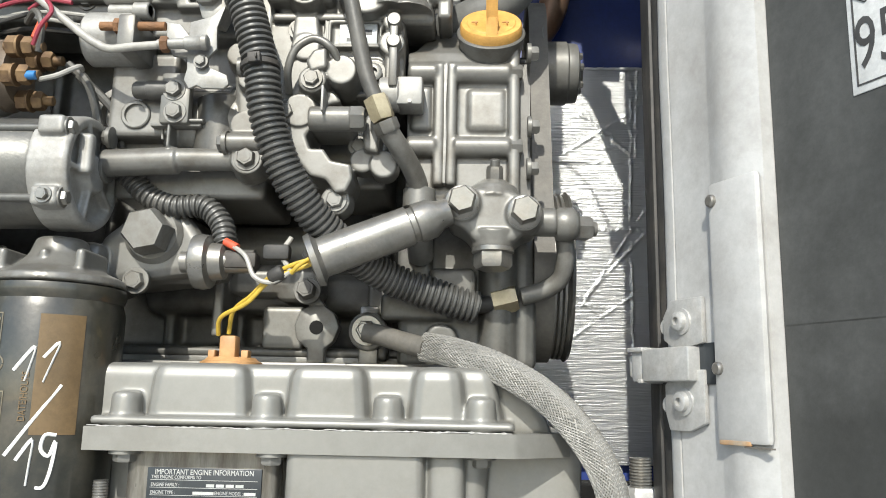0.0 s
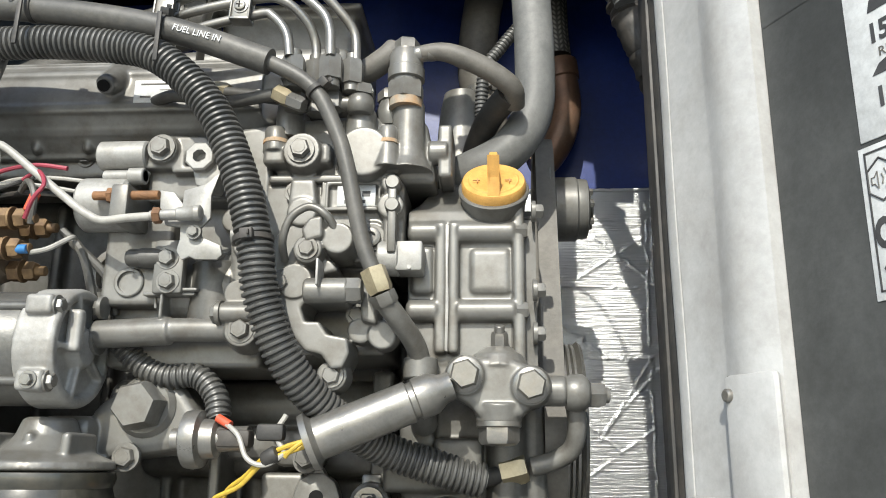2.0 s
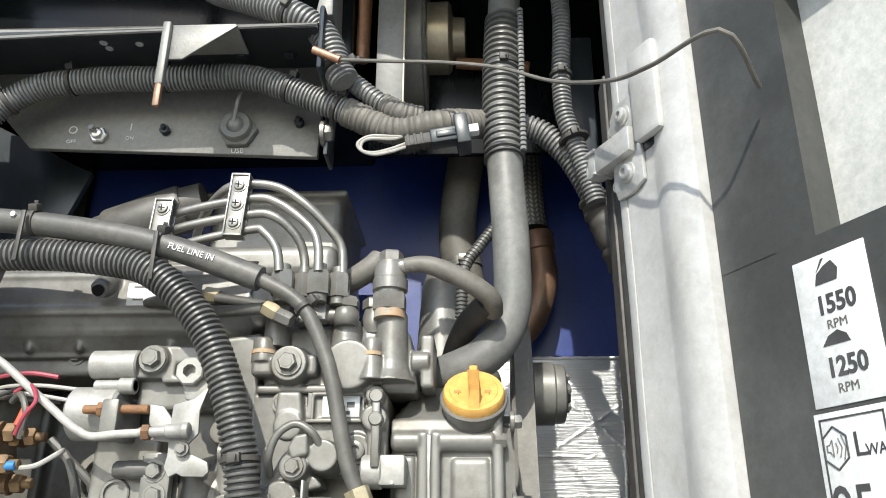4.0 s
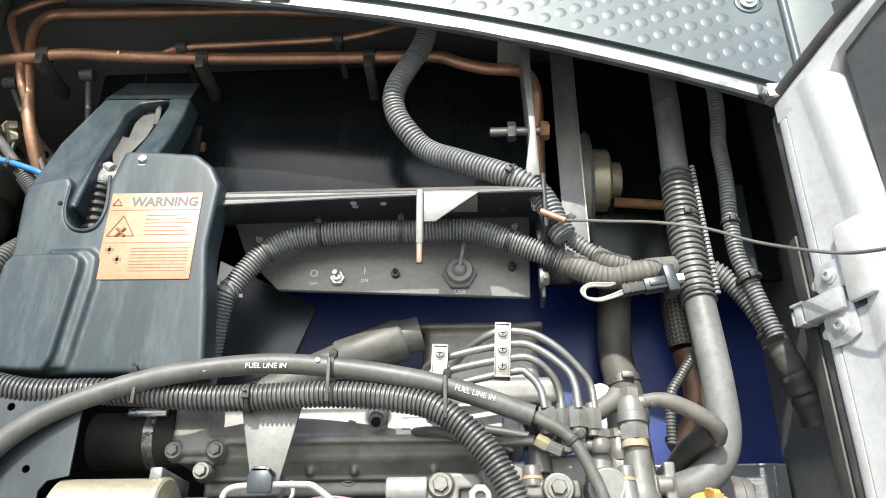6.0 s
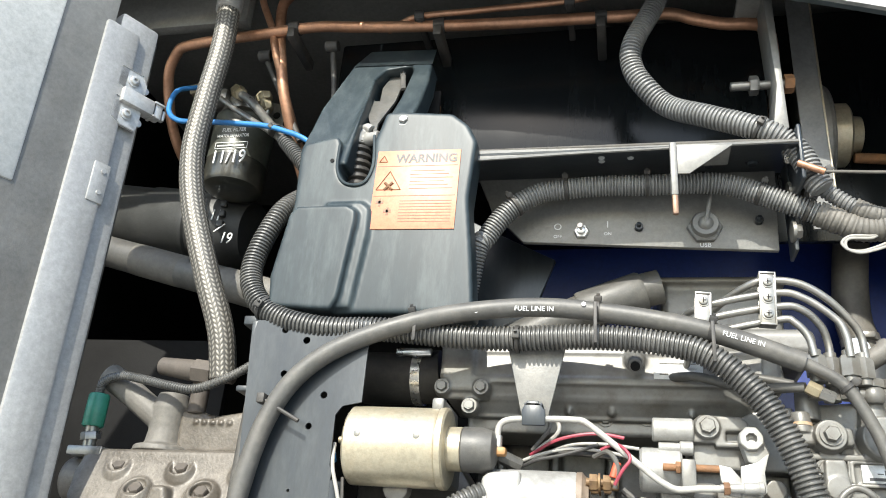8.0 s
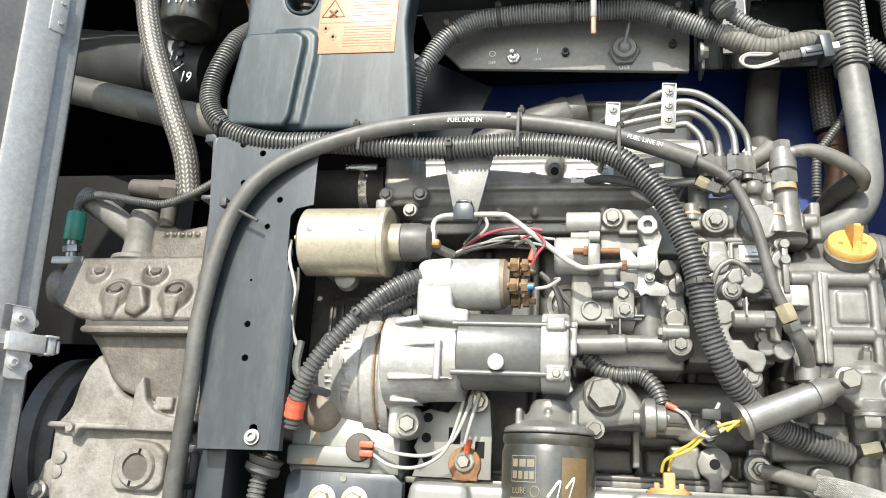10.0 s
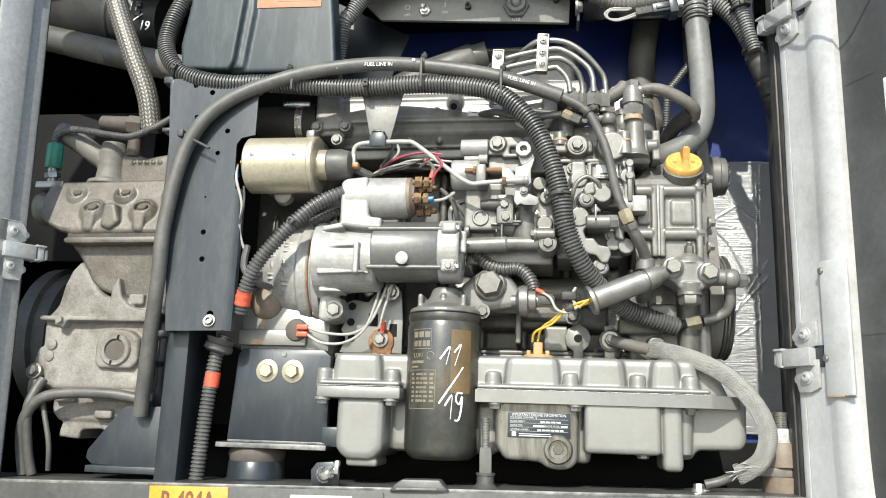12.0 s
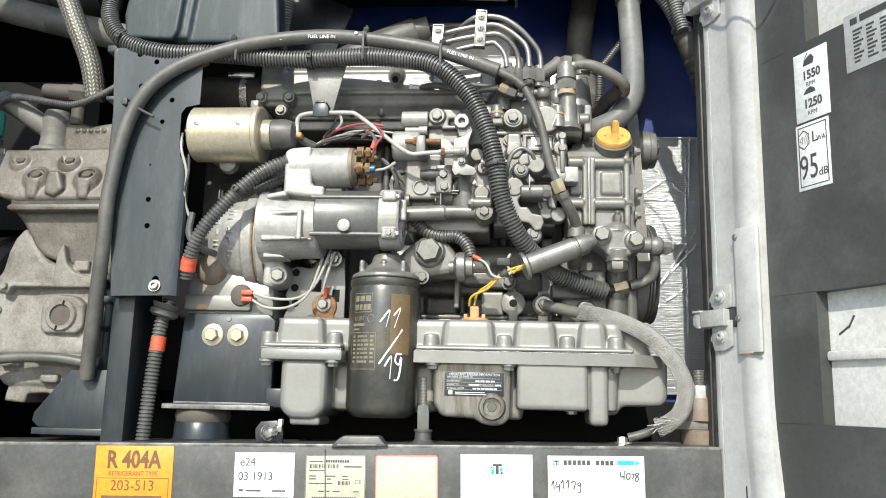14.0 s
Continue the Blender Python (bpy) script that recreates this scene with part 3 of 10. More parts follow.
for sx, sz in ((-0.735, 2.705), (0.172, 2.545)):
    b = bm_new()
    lathe(b, (sx, PANEL_Y, sz), (sx, PANEL_Y - 1, sz), [(0, 0.019), (0.002, 0.018), (0.0025, 0.0155), (0.0005, 0.0145), (0.0005, 0.011)], 24)
    cup = part("screw_cup", b, "teal", front_panel)
    b = bm_new()
    lathe(b, (sx, PANEL_Y - 0.001, sz), (sx, PANEL_Y - 1, sz), [(0, 0.011), (0.003, 0.011), (0.0035, 0.006), (0.006, 0.0055), (0.007, 0.004), (0.007, 0.002), (0.004, 0.002)], 18)
    part("screw", b, "bright", cup, "bright pan head screw with washer")
# worn metal lip under the panel
lip = thing("lip_trim", "worn bare aluminium lip along the arched opening", "trim", (-0.27, PANEL_Y, 2.58), kind="structure")
for nm, x0, x1, mt in (("lip_strip", -0.748, 0.155, "trim"), ("lip_strip", 0.163, 0.205, "trim"), ("lip_strip", -1.36, -0.762, "white_body")):
    b = bm_new()
    steps = max(4, int((x1 - x0) / 0.03))
    xs = [x0 + (x1 - x0) * i / steps for i in range(steps + 1)]
    wob = [0.0025 * noise.noise(Vector((q * 18, 3, 0))) for q in xs]
    prof = ((PANEL_Y + 0.008, 0.008), (PANEL_Y - 0.003, 0.0075), (PANEL_Y - 0.008, 0.005), (PANEL_Y - 0.0085, -0.011), (PANEL_Y - 0.003, -0.012), (PANEL_Y + 0.006, 0.002))
    rows = [[b.verts.new((q, y + w * 0.6, lip_z(q) + dz + w)) for q, w in zip(xs, wob)] for y, dz in prof]
    for p, q in zip(rows, rows[1:] + rows[:1]):
        for i in range(steps):
            b.faces.new((p[i], p[i + 1], q[i + 1], q[i]))
    b.faces.new([r[0] for r in rows])
    b.faces.new([r[-1] for r in rows][::-1])
    bmesh.ops.recalc_face_normals(b, faces=b.faces[:])
    part(nm, b, mt, lip)
b = bm_new()
box(b, -0.50, -0.465, 0.590, 0.597, 2.574, 2.584, 0.001, pose(0, 0, 0.0))
box(b, -0.472, -0.445, 0.591, 0.597, 2.568, 2.580, 0.001)
part("torn_edge", b, "alu", lip, "bent and torn flap of metal")
b = bm_new()
box(b, 0.16, 0.2, 0.58, 0.60, 2.372, 2.392, 0.002, pose(0, 0, 0))
part("end_clip", b, "bright", lip)
# white panel beside it
white_panel = thing("white_panel", "glossy white front panel above the opening", "panel", (-1.05, PANEL_Y, 2.6))
b = bm_new()
arched_sheet(b, -1.40, -0.758, PANEL_Y - 0.004, PANEL_Y + 0.02, 3.1, drop=0.024)
part("sheet", b, "white_body", white_panel)
b = bm_new()
arched_sheet(b, -1.40, -0.762, PANEL_Y - 0.0075, PANEL_Y - 0.003, 2.7, drop=0.024)
for v in b.verts:
    v.co.z = min(v.co.z, lip_z(v.co.x) + 0.036)
part("lower_edge", b, "white_body", white_panel, "folded lower edge of the panel")
# perforated corner panel
corner_panel = thing("corner_panel", "grey-green corner panel with round perforations", "panel", (0.29, PANEL_Y, 2.5))
b = bm_new()
ext(b, [(0.22, 2.40), (0.36, 2.34), (0.40, 2.45), (0.40, 3.1), (0.22, 3.1)], PANEL_Y + 0.002, PANEL_Y + 0.02, 0.002)
part("sheet", b, "teal", corner_panel)
# perforations as flat black discs, the shade inside them put into the colour
b = bm_new()
cols = 0
for i in range(9):
    for j in range(18):
        cyl(b, (0.236 + 0.0175 * i, PANEL_Y + 0.006, 2.60 + 0.025 * j + (0.0125 if i % 2 else 0)), (0.236 + 0.0175 * i, PANEL_Y + 0.0012, 2.60 + 0.025 * j + (0.0125 if i % 2 else 0)), 0.007, seg=12, ch=0)
tagged(part("perforations", b, "black", corner_panel, "round holes, their shade painted as black discs"), kind="stuff")
b = bm_new()
cyl(b, (0.216, PANEL_Y - 0.002, 2.40), (0.216, PANEL_Y - 0.002, 3.1), 0.006, seg=10)
part("seam_bead", b, "teal", corner_panel)

# ---- bottom beam ----
TILT_B = pose(-0.35, 0, 1.4145, 0, -1.2, 0)
beam = thing("bottom_beam", "dark grey painted steel beam below the engine", "beam", (-0.35, 0.65, 1.41), kind="structure")
b = bm_new()
box(b, -1.03, 0.522, 0.58, 0.72, -0.17, 0, 0.004, TILT_B)
part("web", b, "beam_paint", beam)
b = bm_new()
box(b, -1.03, 0.522, 0.5795, 0.5835, -0.0042, 0.0006, 0.0012, TILT_B)
part("top_edge", b, "worn_edge", beam, "rubbed pale top edge")
b = bm_new()
ext(b, [(-0.026, -0.004), (-0.018, 0.006), (-0.008, 0.0125), (0.044, 0.0125), (0.050, 0.004), (0.058, -0.002)], 0.573, 0.602, 0.003, TILT_B)
tab_ = part("weld_tab", b, "beam_paint", beam, "thick welded tab on the top edge")
b = bm_new()
box(b, -0.016, 0.040, 0.5722, 0.574, -0.0015, 0.0012, 0.0005, TILT_B)
part("chipped_weld", b, "worn_edge", tab_, "chipped white weld bead")
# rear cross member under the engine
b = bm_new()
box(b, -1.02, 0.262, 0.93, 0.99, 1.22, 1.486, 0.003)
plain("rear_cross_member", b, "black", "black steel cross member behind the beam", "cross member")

# ---- doors ----
D_RIGHT = Matrix(((0.45, 0.893, 0, 0.17), (-0.893, 0.45, 0, 0.60), (0, 0, 1, 0), (0, 0, 0, 1)))
door = thing("door_right", "open access door, white frame and dark grey foam liner", "door", (0.17, 0.60, 1.2))


def dbox(bm, s0, s1, y0, y1, z0, z1, bev=0.002):
    return box(bm, s0, s1, y0, y1, z0, z1, bev, D_RIGHT)


b = bm_new()
# frame strip with folded, rounded section
sec = ((0.004, 0.010), (0.004, 0.0), (0.009, -0.003), (0.0165, -0.003), (0.0172, -0.0012), (0.0182, -0.0012), (0.019, -0.0034), (0.056, -0.0035), (0.060, -0.0045), (0.070, -0.008), (0.080, -0.0095), (0.092, -0.008), (0.1035, -0.002), (0.106, 0.03), (0.004, 0.03))
zs = [1.10 + 1.27 * i / 60 for i in range(61)]
rows = []
for s, y in sec:
    r = []
    for z in zs:
        bulge = 0.012 * math.exp(-((z - 1.33) / 0.10) ** 2) if s > 0.05 else 0.0
        wave = 0.0012 * noise.noise(Vector((s * 20, z * 9, 0)))
        top = max(0.0, z - 2.2) * (0.1 if s > 0.05 else 0.0)
        r.append(b.verts.new(D_RIGHT @ Vector((s + bulge - top, y + wave, z))))
    rows.append(r)
for p, q in zip(rows, rows[1:] + rows[:1]):
    for i in range(60):
        b.faces.new((p[i], p[i + 1], q[i + 1], q[i]))
b.faces.new([r[0] for r in rows])
b.faces.new([r[-1] for r in rows][::-1])
bmesh.ops.recalc_face_normals(b, faces=b.faces[:])
part("frame", b, "white", door, "white painted folded metal frame, scuffed")
b = bm_new()
dbox(b, -0.010, 0.0035, 0.004, 0.03, 1.10, 2.36, 0.003)
part("gasket", b, "rubber", door, "black rubber edge seal")
b = bm_new()
dbox(b, 0.061, 0.105, -0.0118, -0.004, 1.552, 1.726, 0.004)
part("cover_strip", b, "white", door, "white cover strip with rust at its lower end")
b = bm_new()
for z in (1.713, 1.60):
    lathe(b, D_RIGHT @ Vector((0.066, -0.0118, z)), D_RIGHT @ Vector((0.066, -0.03, z)), [(0, 0.0045), (0.002, 0.0042), (0.003, 0.003), (0.003, 0.0015)], 14)
parts("rivet", b, "steel", door)
b = bm_new()
dbox(b, 0.064, 0.090, -0.0121, -0.0095, 1.5515, 1.5545, 0.0006)
parts("rust_stain", b, "rust_stain", door, "rust at the foot of the strip")
b = bm_new()
dbox(b, 0.0598, 0.0608, -0.0060, -0.003, 1.552, 1.726, 0)
dbox(b, 0.085, 0.1065, -0.0116, -0.008, 1.5503, 1.5514, 0)
part("strip_joint", b, "duct", door, "dark dirt line round the strip")
# a black bar paints the shade inside the slot
b = bm_new()
dbox(b, 0.0585, 0.0605, -0.0047, -0.002, 1.358, 1.378, 0.0008)
part("slot", b, "black", door)
# liner with two recesses: built as a ring of slabs round each recess
b = bm_new()
z_cuts = [(1.10, 1.462, 0.105, 0.52), (1.462, 1.626, 0.105, 0.182), (1.462, 1.626, 0.40, 0.52), (1.626, 1.955, 0.105, 0.52), (1.955, 2.16, 0.105, 0.19), (1.955, 2.16, 0.43, 0.52), (2.16, 2.45, 0.105, 0.52)]
for z0, z1, s0, s1 in z_cuts:
    dbox(b, s0, s1, 0.007, 0.05, z0 - 0.0005, z1 + 0.0005, 0.0)
part("liner", b, "foam", door, "dark grey moulded liner")
b = bm_new()
dbox(b, 0.10, 0.53, 0.05, 0.065, 1.10, 2.45, 0.004)
part("skin", b, "white", door)
b = bm_new()
dbox(b, 0.182, 0.40, 0.026, 0.05, 1.462, 1.626, 0.0)
dbox(b, 0.182, 0.40, 0.018, 0.028, 1.540, 1.552, 0.003)
part("recess", b, "recess", door, "pale recessed panel, scratched")
b = bm_new()
dbox(b, 0.19, 0.43, 0.032, 0.05, 1.955, 2.16, 0.0)
part("recess", b, "recess", door, "pale recessed panel")
b = bm_new()
for q in ((0.204, 1.5765, -32), (0.2155, 1.5865, -58)):
    box(b, -0.0085, 0.0085, -0.0006, 0.001, -0.0011, 0.0011, 0, D_RIGHT @ pose(q[0], 0.0255, q[1], 0, q[2], 0))
parts("scratch", b, "ink", door)
# top rail of the door
b = bm_new()
tube(b, [D_RIGHT @ Vector((0.0, -0.004, 2.372)), D_RIGHT @ Vector((0.06, -0.004, 2.395)), D_RIGHT @ Vector((0.16, -0.004, 2.425)), D_RIGHT @ Vector((0.5, -0.004, 2.49))], 0.007, 10, 0.02)
part("top_seal", b, "rubber", door)
b = bm_new()
pts = [(0.004, 2.34), (0.004, 2.372), (0.06, 2.394), (0.16, 2.424), (0.52, 2.487), (0.52, 2.462), (0.16, 2.40), (0.10, 2.375), (0.08, 2.35)]
ext(b, pts, -0.0035, 0.03, 0.002, D_RIGHT)
part("top_frame", b, "white", door)


def latch(parent, m):
    """Spring latch: two screwed plates and a steel bolt box."""
    b = bm_new()
    ext(b, [(0.0, -0.046), (0.020, -0.046), (0.036, -0.040), (0.036, -0.004), (0.008, -0.004), (-0.004, -0.014), (-0.004, -0.034)], -0.008, -0.004, 0.001, m)
    ext(b, [(-0.004, 0.034), (0.004, 0.046), (0.036, 0.046), (0.036, 0.014), (0.008, 0.010), (-0.004, 0.018)], -0.008, -0.004, 0.001, m)
    plate = part("latch_plate", b, "zinc", parent, "grey steel latch plate")
    b = bm_new()
    for z in (-0.026, 0.030):
        lathe(b, m @ Vector((0.016, -0.008, z)), m @ Vector((0.016, -1, z)), [(0, 0.0095), (0.0015, 0.0095), (0.002, 0.007), (0.005, 0.0065), (0.006, 0.005), (0.006, 0.003), (0.003, 0.003)], 18)
        cyl(b, m @ Vector((-0.006, 0.002, z - 0.002)), m @ Vector((-0.006, -0.004, z - 0.002)), 0.006)
    parts("screw", b, "zinc", plate)
    b = bm_new()
    box(b, -0.020, 0.030, -0.016, 0.004, -0.012, 0.012, 0.002, m)
    box(b, -0.034, -0.022, -0.014, 0.002, -0.012, 0.012, 0.002, m)
    box(b, -0.042, -0.036, -0.011, 0.000, -0.009, 0.009, 0.003, m)
    box(b, -0.024, -0.019, -0.017, 0.004, -0.013, -0.010, 0.001, m)
    box(b, -0.036, -0.019, -0.0165, 0.004, 0.010, 0.0135, 0.001, m)
    part("latch_bolt", b, "zinc", plate, "bright steel latch bolt")
    b = bm_new()
    box(b, 0.030, 0.060, -0.0055, -0.003, -0.014, 0.014, 0, m)
    part("slot", b, "black_paint", plate)


latch(door, D_RIGHT @ pose(0.012, 0, 1.604))
latch(door, D_RIGHT @ pose(0.012, 0, 2.098))
b = bm_new()
dbox(b, 0.048, 0.082, -0.016, -0.006, 2.088, 2.175, 0.004)
part("upper_bracket", b, "white", door)

# left door, swung out the other way
D_LEFT = pose(-0.985, 0.60, 1.75, 0, -2.2, 0) @ Matrix(((0.45, -0.893, 0, 0), (0.893, 0.45, 0, 0), (0, 0, 1, -1.75), (0, 0, 0, 1)))
ldoor = thing("door_left", "open access door with a pale grey metal frame", "door", (-0.985, 0.60, 1.2))


def lbox(bm, s0, s1, y0, y1, z0, z1, bev=0.002):
    return box(bm, -s1, -s0, y0, y1, z0, z1, bev, D_LEFT)


b = bm_new()
lbox(b, 0.0, 0.062, 0.0, 0.04, 1.10, 2.50, 0.006)
lbox(b, 0.03, 0.084, -0.008, 0.02, 1.10, 2.47, 0.006)
part("frame", b, "left_door", ldoor, "scuffed pale metal frame")
b = bm_new()
lbox(b, -0.007, 0.012, 0.012, 0.045, 1.10, 2.49, 0.004)
part("gasket", b, "rubber", ldoor)
b = bm_new()
lbox(b, 0.07, 0.55, -0.003, 0.04, 1.10, 2.56, 0.003)
part("liner", b, "grey_panel", ldoor, "dusty grey moulded liner")
b = bm_new()
lbox(b, 0.142, 0.46, -0.006, 0.01, 2.17, 2.475, 0.004)
part("recess", b, "recess", ldoor, "pale recessed panel")
b = bm_new()
lbox(b, 0.028, 0.052, -0.010, 0.002, 2.185, 2.245, 0.002)
for z in (2.20, 2.232):
    lathe(b, D_LEFT @ Vector((-0.038, -0.010, z)), D_LEFT @ Vector((-0.038, -1, z)), [(0, 0.0035), (0.002, 0.003), (0.002, 0.001)], 12)
part("hinge_clip", b, "left_door", ldoor)
latch(ldoor, D_LEFT @ pose(-0.010, 0, 2.36) @ pose(0, 0, 0) @ Matrix.Diagonal((-1, 1, 1, 1)))
latch(ldoor, D_LEFT @ pose(-0.010, 0, 1.745) @ Matrix.Diagonal((-1, 1, 1, 1)))


# ---- engine ----
engine = thing("diesel_engine", "grey painted diesel engine on rubber mounts above the beam", "engine", (-0.22, 0.8, 1.45))
# the block sits deep; its shade is partly in the darker colour
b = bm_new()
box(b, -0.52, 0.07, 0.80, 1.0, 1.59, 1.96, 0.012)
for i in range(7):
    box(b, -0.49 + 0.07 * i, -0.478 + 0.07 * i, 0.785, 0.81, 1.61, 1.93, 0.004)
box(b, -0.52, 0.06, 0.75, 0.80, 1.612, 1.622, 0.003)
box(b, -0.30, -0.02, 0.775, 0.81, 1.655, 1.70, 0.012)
cast("block", b, "engine_dark", engine, "grimy engine block, paint darkened for its shaded recess", 0.0028, 4)
b = bm_new()
cyl(b, (-0.33, 0.79, 1.72), (0.0, 0.79, 1.72), 0.026, seg=24)
box(b, -0.17, -0.13, 0.745, 0.80, 1.62, 1.66, 0.004)
box(b, -0.215, -0.205, 0.735, 0.81, 1.63, 1.70, 0.002)
box(b, -0.205, -0.135, 0.742, 0.81, 1.670, 1.700, 0.010)
box(b, -0.16, -0.115, 0.744, 0.80, 1.665, 1.70, 0.008)
cast("gallery_pipe", b, "engine", engine, "", 0.0014, 4)
b = bm_new()
box(b, -0.50, 0.05, 0.752, 0.80, 1.603, 1.615, 0.002)
box(b, -0.50, 0.075, 0.70, 0.78, 1.598, 1.606, 0.002)
part("block_rail", b, "engine", engine)

# sump: flange, domed upper cover, lower pan
b = bm_new()
box(b, -0.497, -0.372, 0.606, 0.95, 1.5345, 1.552, 0.004)
box(b, -0.380, -0.24, 0.66, 0.95, 1.5345, 1.552, 0.004)
fl = [(-0.264, 0.606), (0.058, 0.606), (0.064, 0.609), (0.104, 0.640), (0.106, 0.90), (-0.264, 0.90)]
fv = [[b.verts.new((x, y, z)) for x, y in fl] for z in (1.5345, 1.552)]
b.faces.new(fv[0])
b.faces.new(fv[1][::-1])
for i in range(6):
    b.faces.new((fv[0][i], fv[1][i], fv[1][i - 1], fv[0][i - 1]))
bmesh.ops.recalc_face_normals(b, faces=b.faces[:])
part("sump_flange", b, "sump", engine)
b = bm_new()
for x0, x1 in ((-0.479, -0.403), (-0.224, -0.144), (-0.116, -0.052), (-0.020, 0.023)):
    ext(b, [(x0 - 0.002, 1.548), (x0 + 0.003, 1.6015), (x1 - 0.003, 1.6015), (x1 + 0.002, 1.548)], 0.619, 0.80, 0.010)
ext(b, [(-0.486, 1.548), (-0.478, 1.6015), (0.044, 1.6015), (0.056, 1.548)], 0.632, 0.85, 0.009)
ext(b, [(0.02, 1.548), (0.02, 1.597), (0.074, 1.592), (0.094, 1.548)], 0.650, 0.85, 0.006)
box(b, -0.495, -0.374, 0.609, 0.85, 1.5535, 1.560, 0.002)
box(b, -0.382, -0.25, 0.655, 0.85, 1.5535, 1.560, 0.002)
box(b, -0.262, 0.060, 0.609, 0.85, 1.5535, 1.560, 0.002)
for x in (-0.490, -0.388, -0.240, -0.130, -0.0365, 0.035):
    lathe(b, (x, 0.6235, 1.548), (x, 0.6235, 2), [(0, 0.0125), (0.027, 0.0112), (0.030, 0.0098)], 24)
cast("sump_cover", b, "sump", engine, "domed cover with soft dips round its bolts", 0.0015, 7)
for x0, x1 in ((-0.496, -0.373), (-0.262, 0.060)):
    b = bm_new()
    n_ = int((x1 - x0) / 0.003)
    tube(b, [(x0 + (x1 - x0) * i / n_, 0.6063 + 0.0008 * noise.noise(Vector((i * 0.4, x0 * 9, 0))), 1.5525 + 0.0008 * noise.noise(Vector((i * 0.3, 5, x0)))) for i in range(n_ + 1)], 0.0011, 6, 0.003, lambda i, n: 0.0003 + 0.0012 * abs(noise.noise(Vector((i * 0.5, 2, 0)))))
    part("gasket_bead", b, "zinc", engine, "pale squeezed gasket bead")
b = bm_new()
ext(b, [(-0.468, 1.54), (-0.468, 1.462), (-0.452, 1.447), (-0.412, 1.447), (-0.396, 1.462), (-0.396, 1.54)], 0.616, 0.80, 0.010)
box(b, -0.452, -0.405, 0.625, 0.70, 1.438, 1.45, 0.004)
box(b, -0.40, -0.23, 0.66, 0.9, 1.46, 1.54, 0.012)
ext(b, [(-0.16, 1.54), (-0.16, 1.456), (-0.10, 1.452), (-0.10, 1.54)], 0.65, 0.85, 0.009)
box(b, -0.111, -0.007, 0.610, 0.85, 1.469, 1.540, 0.006)
box(b, -0.005, 0.023, 0.616, 0.70, 1.448, 1.54, 0.007)
lathe(b, (0.028, 0.645, 1.470), (0.028, 0.645, 1.55), [(0, 0.010), (0.07, 0.014)], 18)
ext(b, [(0.0, 1.548), (0.0, 1.462), (0.04, 1.464), (0.046, 1.477), (0.106, 1.478), (0.114, 1.488), (0.116, 1.548)], 0.650, 0.88, 0.008)
cast("sump_pan", b, "sump", engine, "smooth grey painted oil pan", 0.0018, 5)
b = bm_new()
ext(b, [(-0.236, 1.54), (-0.236, 1.475), (-0.222, 1.456), (-0.172, 1.454), (-0.164, 1.447), (-0.147, 1.444), (-0.130, 1.446), (-0.120, 1.456), (-0.118, 1.54)], 0.622, 0.75, 0.007)
cast("drain_pan", b, "oily", engine, "oil streaked lower pan round the drain", 0.0016, 5)
b = bm_new()
for x in (-0.490, -0.388, -0.236, -0.123):
    bolt(b, (x, 0.619, 1.5335), (0, 0, -1), 0.0085, True, 0.008)
bolt(b, (0.035, 0.636, 1.5335), (0, 0, -1), 0.0085, True, 0.008)
bolt(b, (-0.03, 0.63, 1.470), (0, 0, -1), 0.008, True, 0.006)
parts("flange_bolt", b, "sump", engine)
b = bm_new()
lathe(b, (-0.147, 0.624, 1.472), (-0.147, 0, 1.472), [(0, 0.021), (0.009, 0.0195), (0.011, 0.018), (0.011, 0.0135), (0.0035, 0.0125), (0.0035, 0.004)], 26)
drain = part("drain_boss", b, "oily", engine, "chipped bare metal drain boss")
b = bm_new()
hexa(b, (-0.147, 0.624, 1.472), (-0.147, 0.6198, 1.472), 0.0080)
part("drain_plug", b, "engine_dark", drain)
# engine data plate
b = bm_new()
box(b, -0.218, -0.130, 0.6205, 0.6235, 1.487, 1.522, 0.0008)
plate = part("data_plate", b, "black_paint", engine, "black engine information plate with pale writing")
letters("plate_title", "IMPORTANT ENGINE INFORMATION", 0.0056, front(-0.174, 0.6203, 1.5185), "label_silver", plate, squeeze=0.82)
rr = [(-0.041, 0.0082 - k * 0.0056, 0.082, 0.0003) for k in range(4)]
rr += [(0.002 + 0.0075 * k, 0.0035, 0.0060, 0.0022) for k in range(4)]
rr += [(-0.008, -0.0021, 0.016, 0.0022), (0.031, -0.0021, 0.009, 0.0022)] + [(-0.002 + 0.0062 * k, -0.0077, 0.0052, 0.0022) for k in range(6)]
rr += [(-0.028, -0.0155, 0.05, 0.0014), (-0.028, -0.0128, 0.044, 0.0011), (-0.038, -0.0155, 0.006, 0.006)]
bars("small_print", front(-0.174, 0.6203, 1.5045), rr, "label_silver", plate)
for k, (word, at) in enumerate((("THIS ENGINE CONFORMS TO", 0.0103), ("ENGINE FAMILY :", 0.0047), ("ENGINE TYPE :", -0.0009), ("APPROVAL NUMBER :", -0.0065))):
    letters("plate_line", word, 0.0036, front(-0.2145, 0.6203, 1.5045 + at), "label_silver", plate, squeeze=0.8, centre=False)
letters("plate_line", "ENGINE MODEL :", 0.0036, front(-0.1655, 0.6203, 1.5036), "label_silver", plate, squeeze=0.8, centre=False)

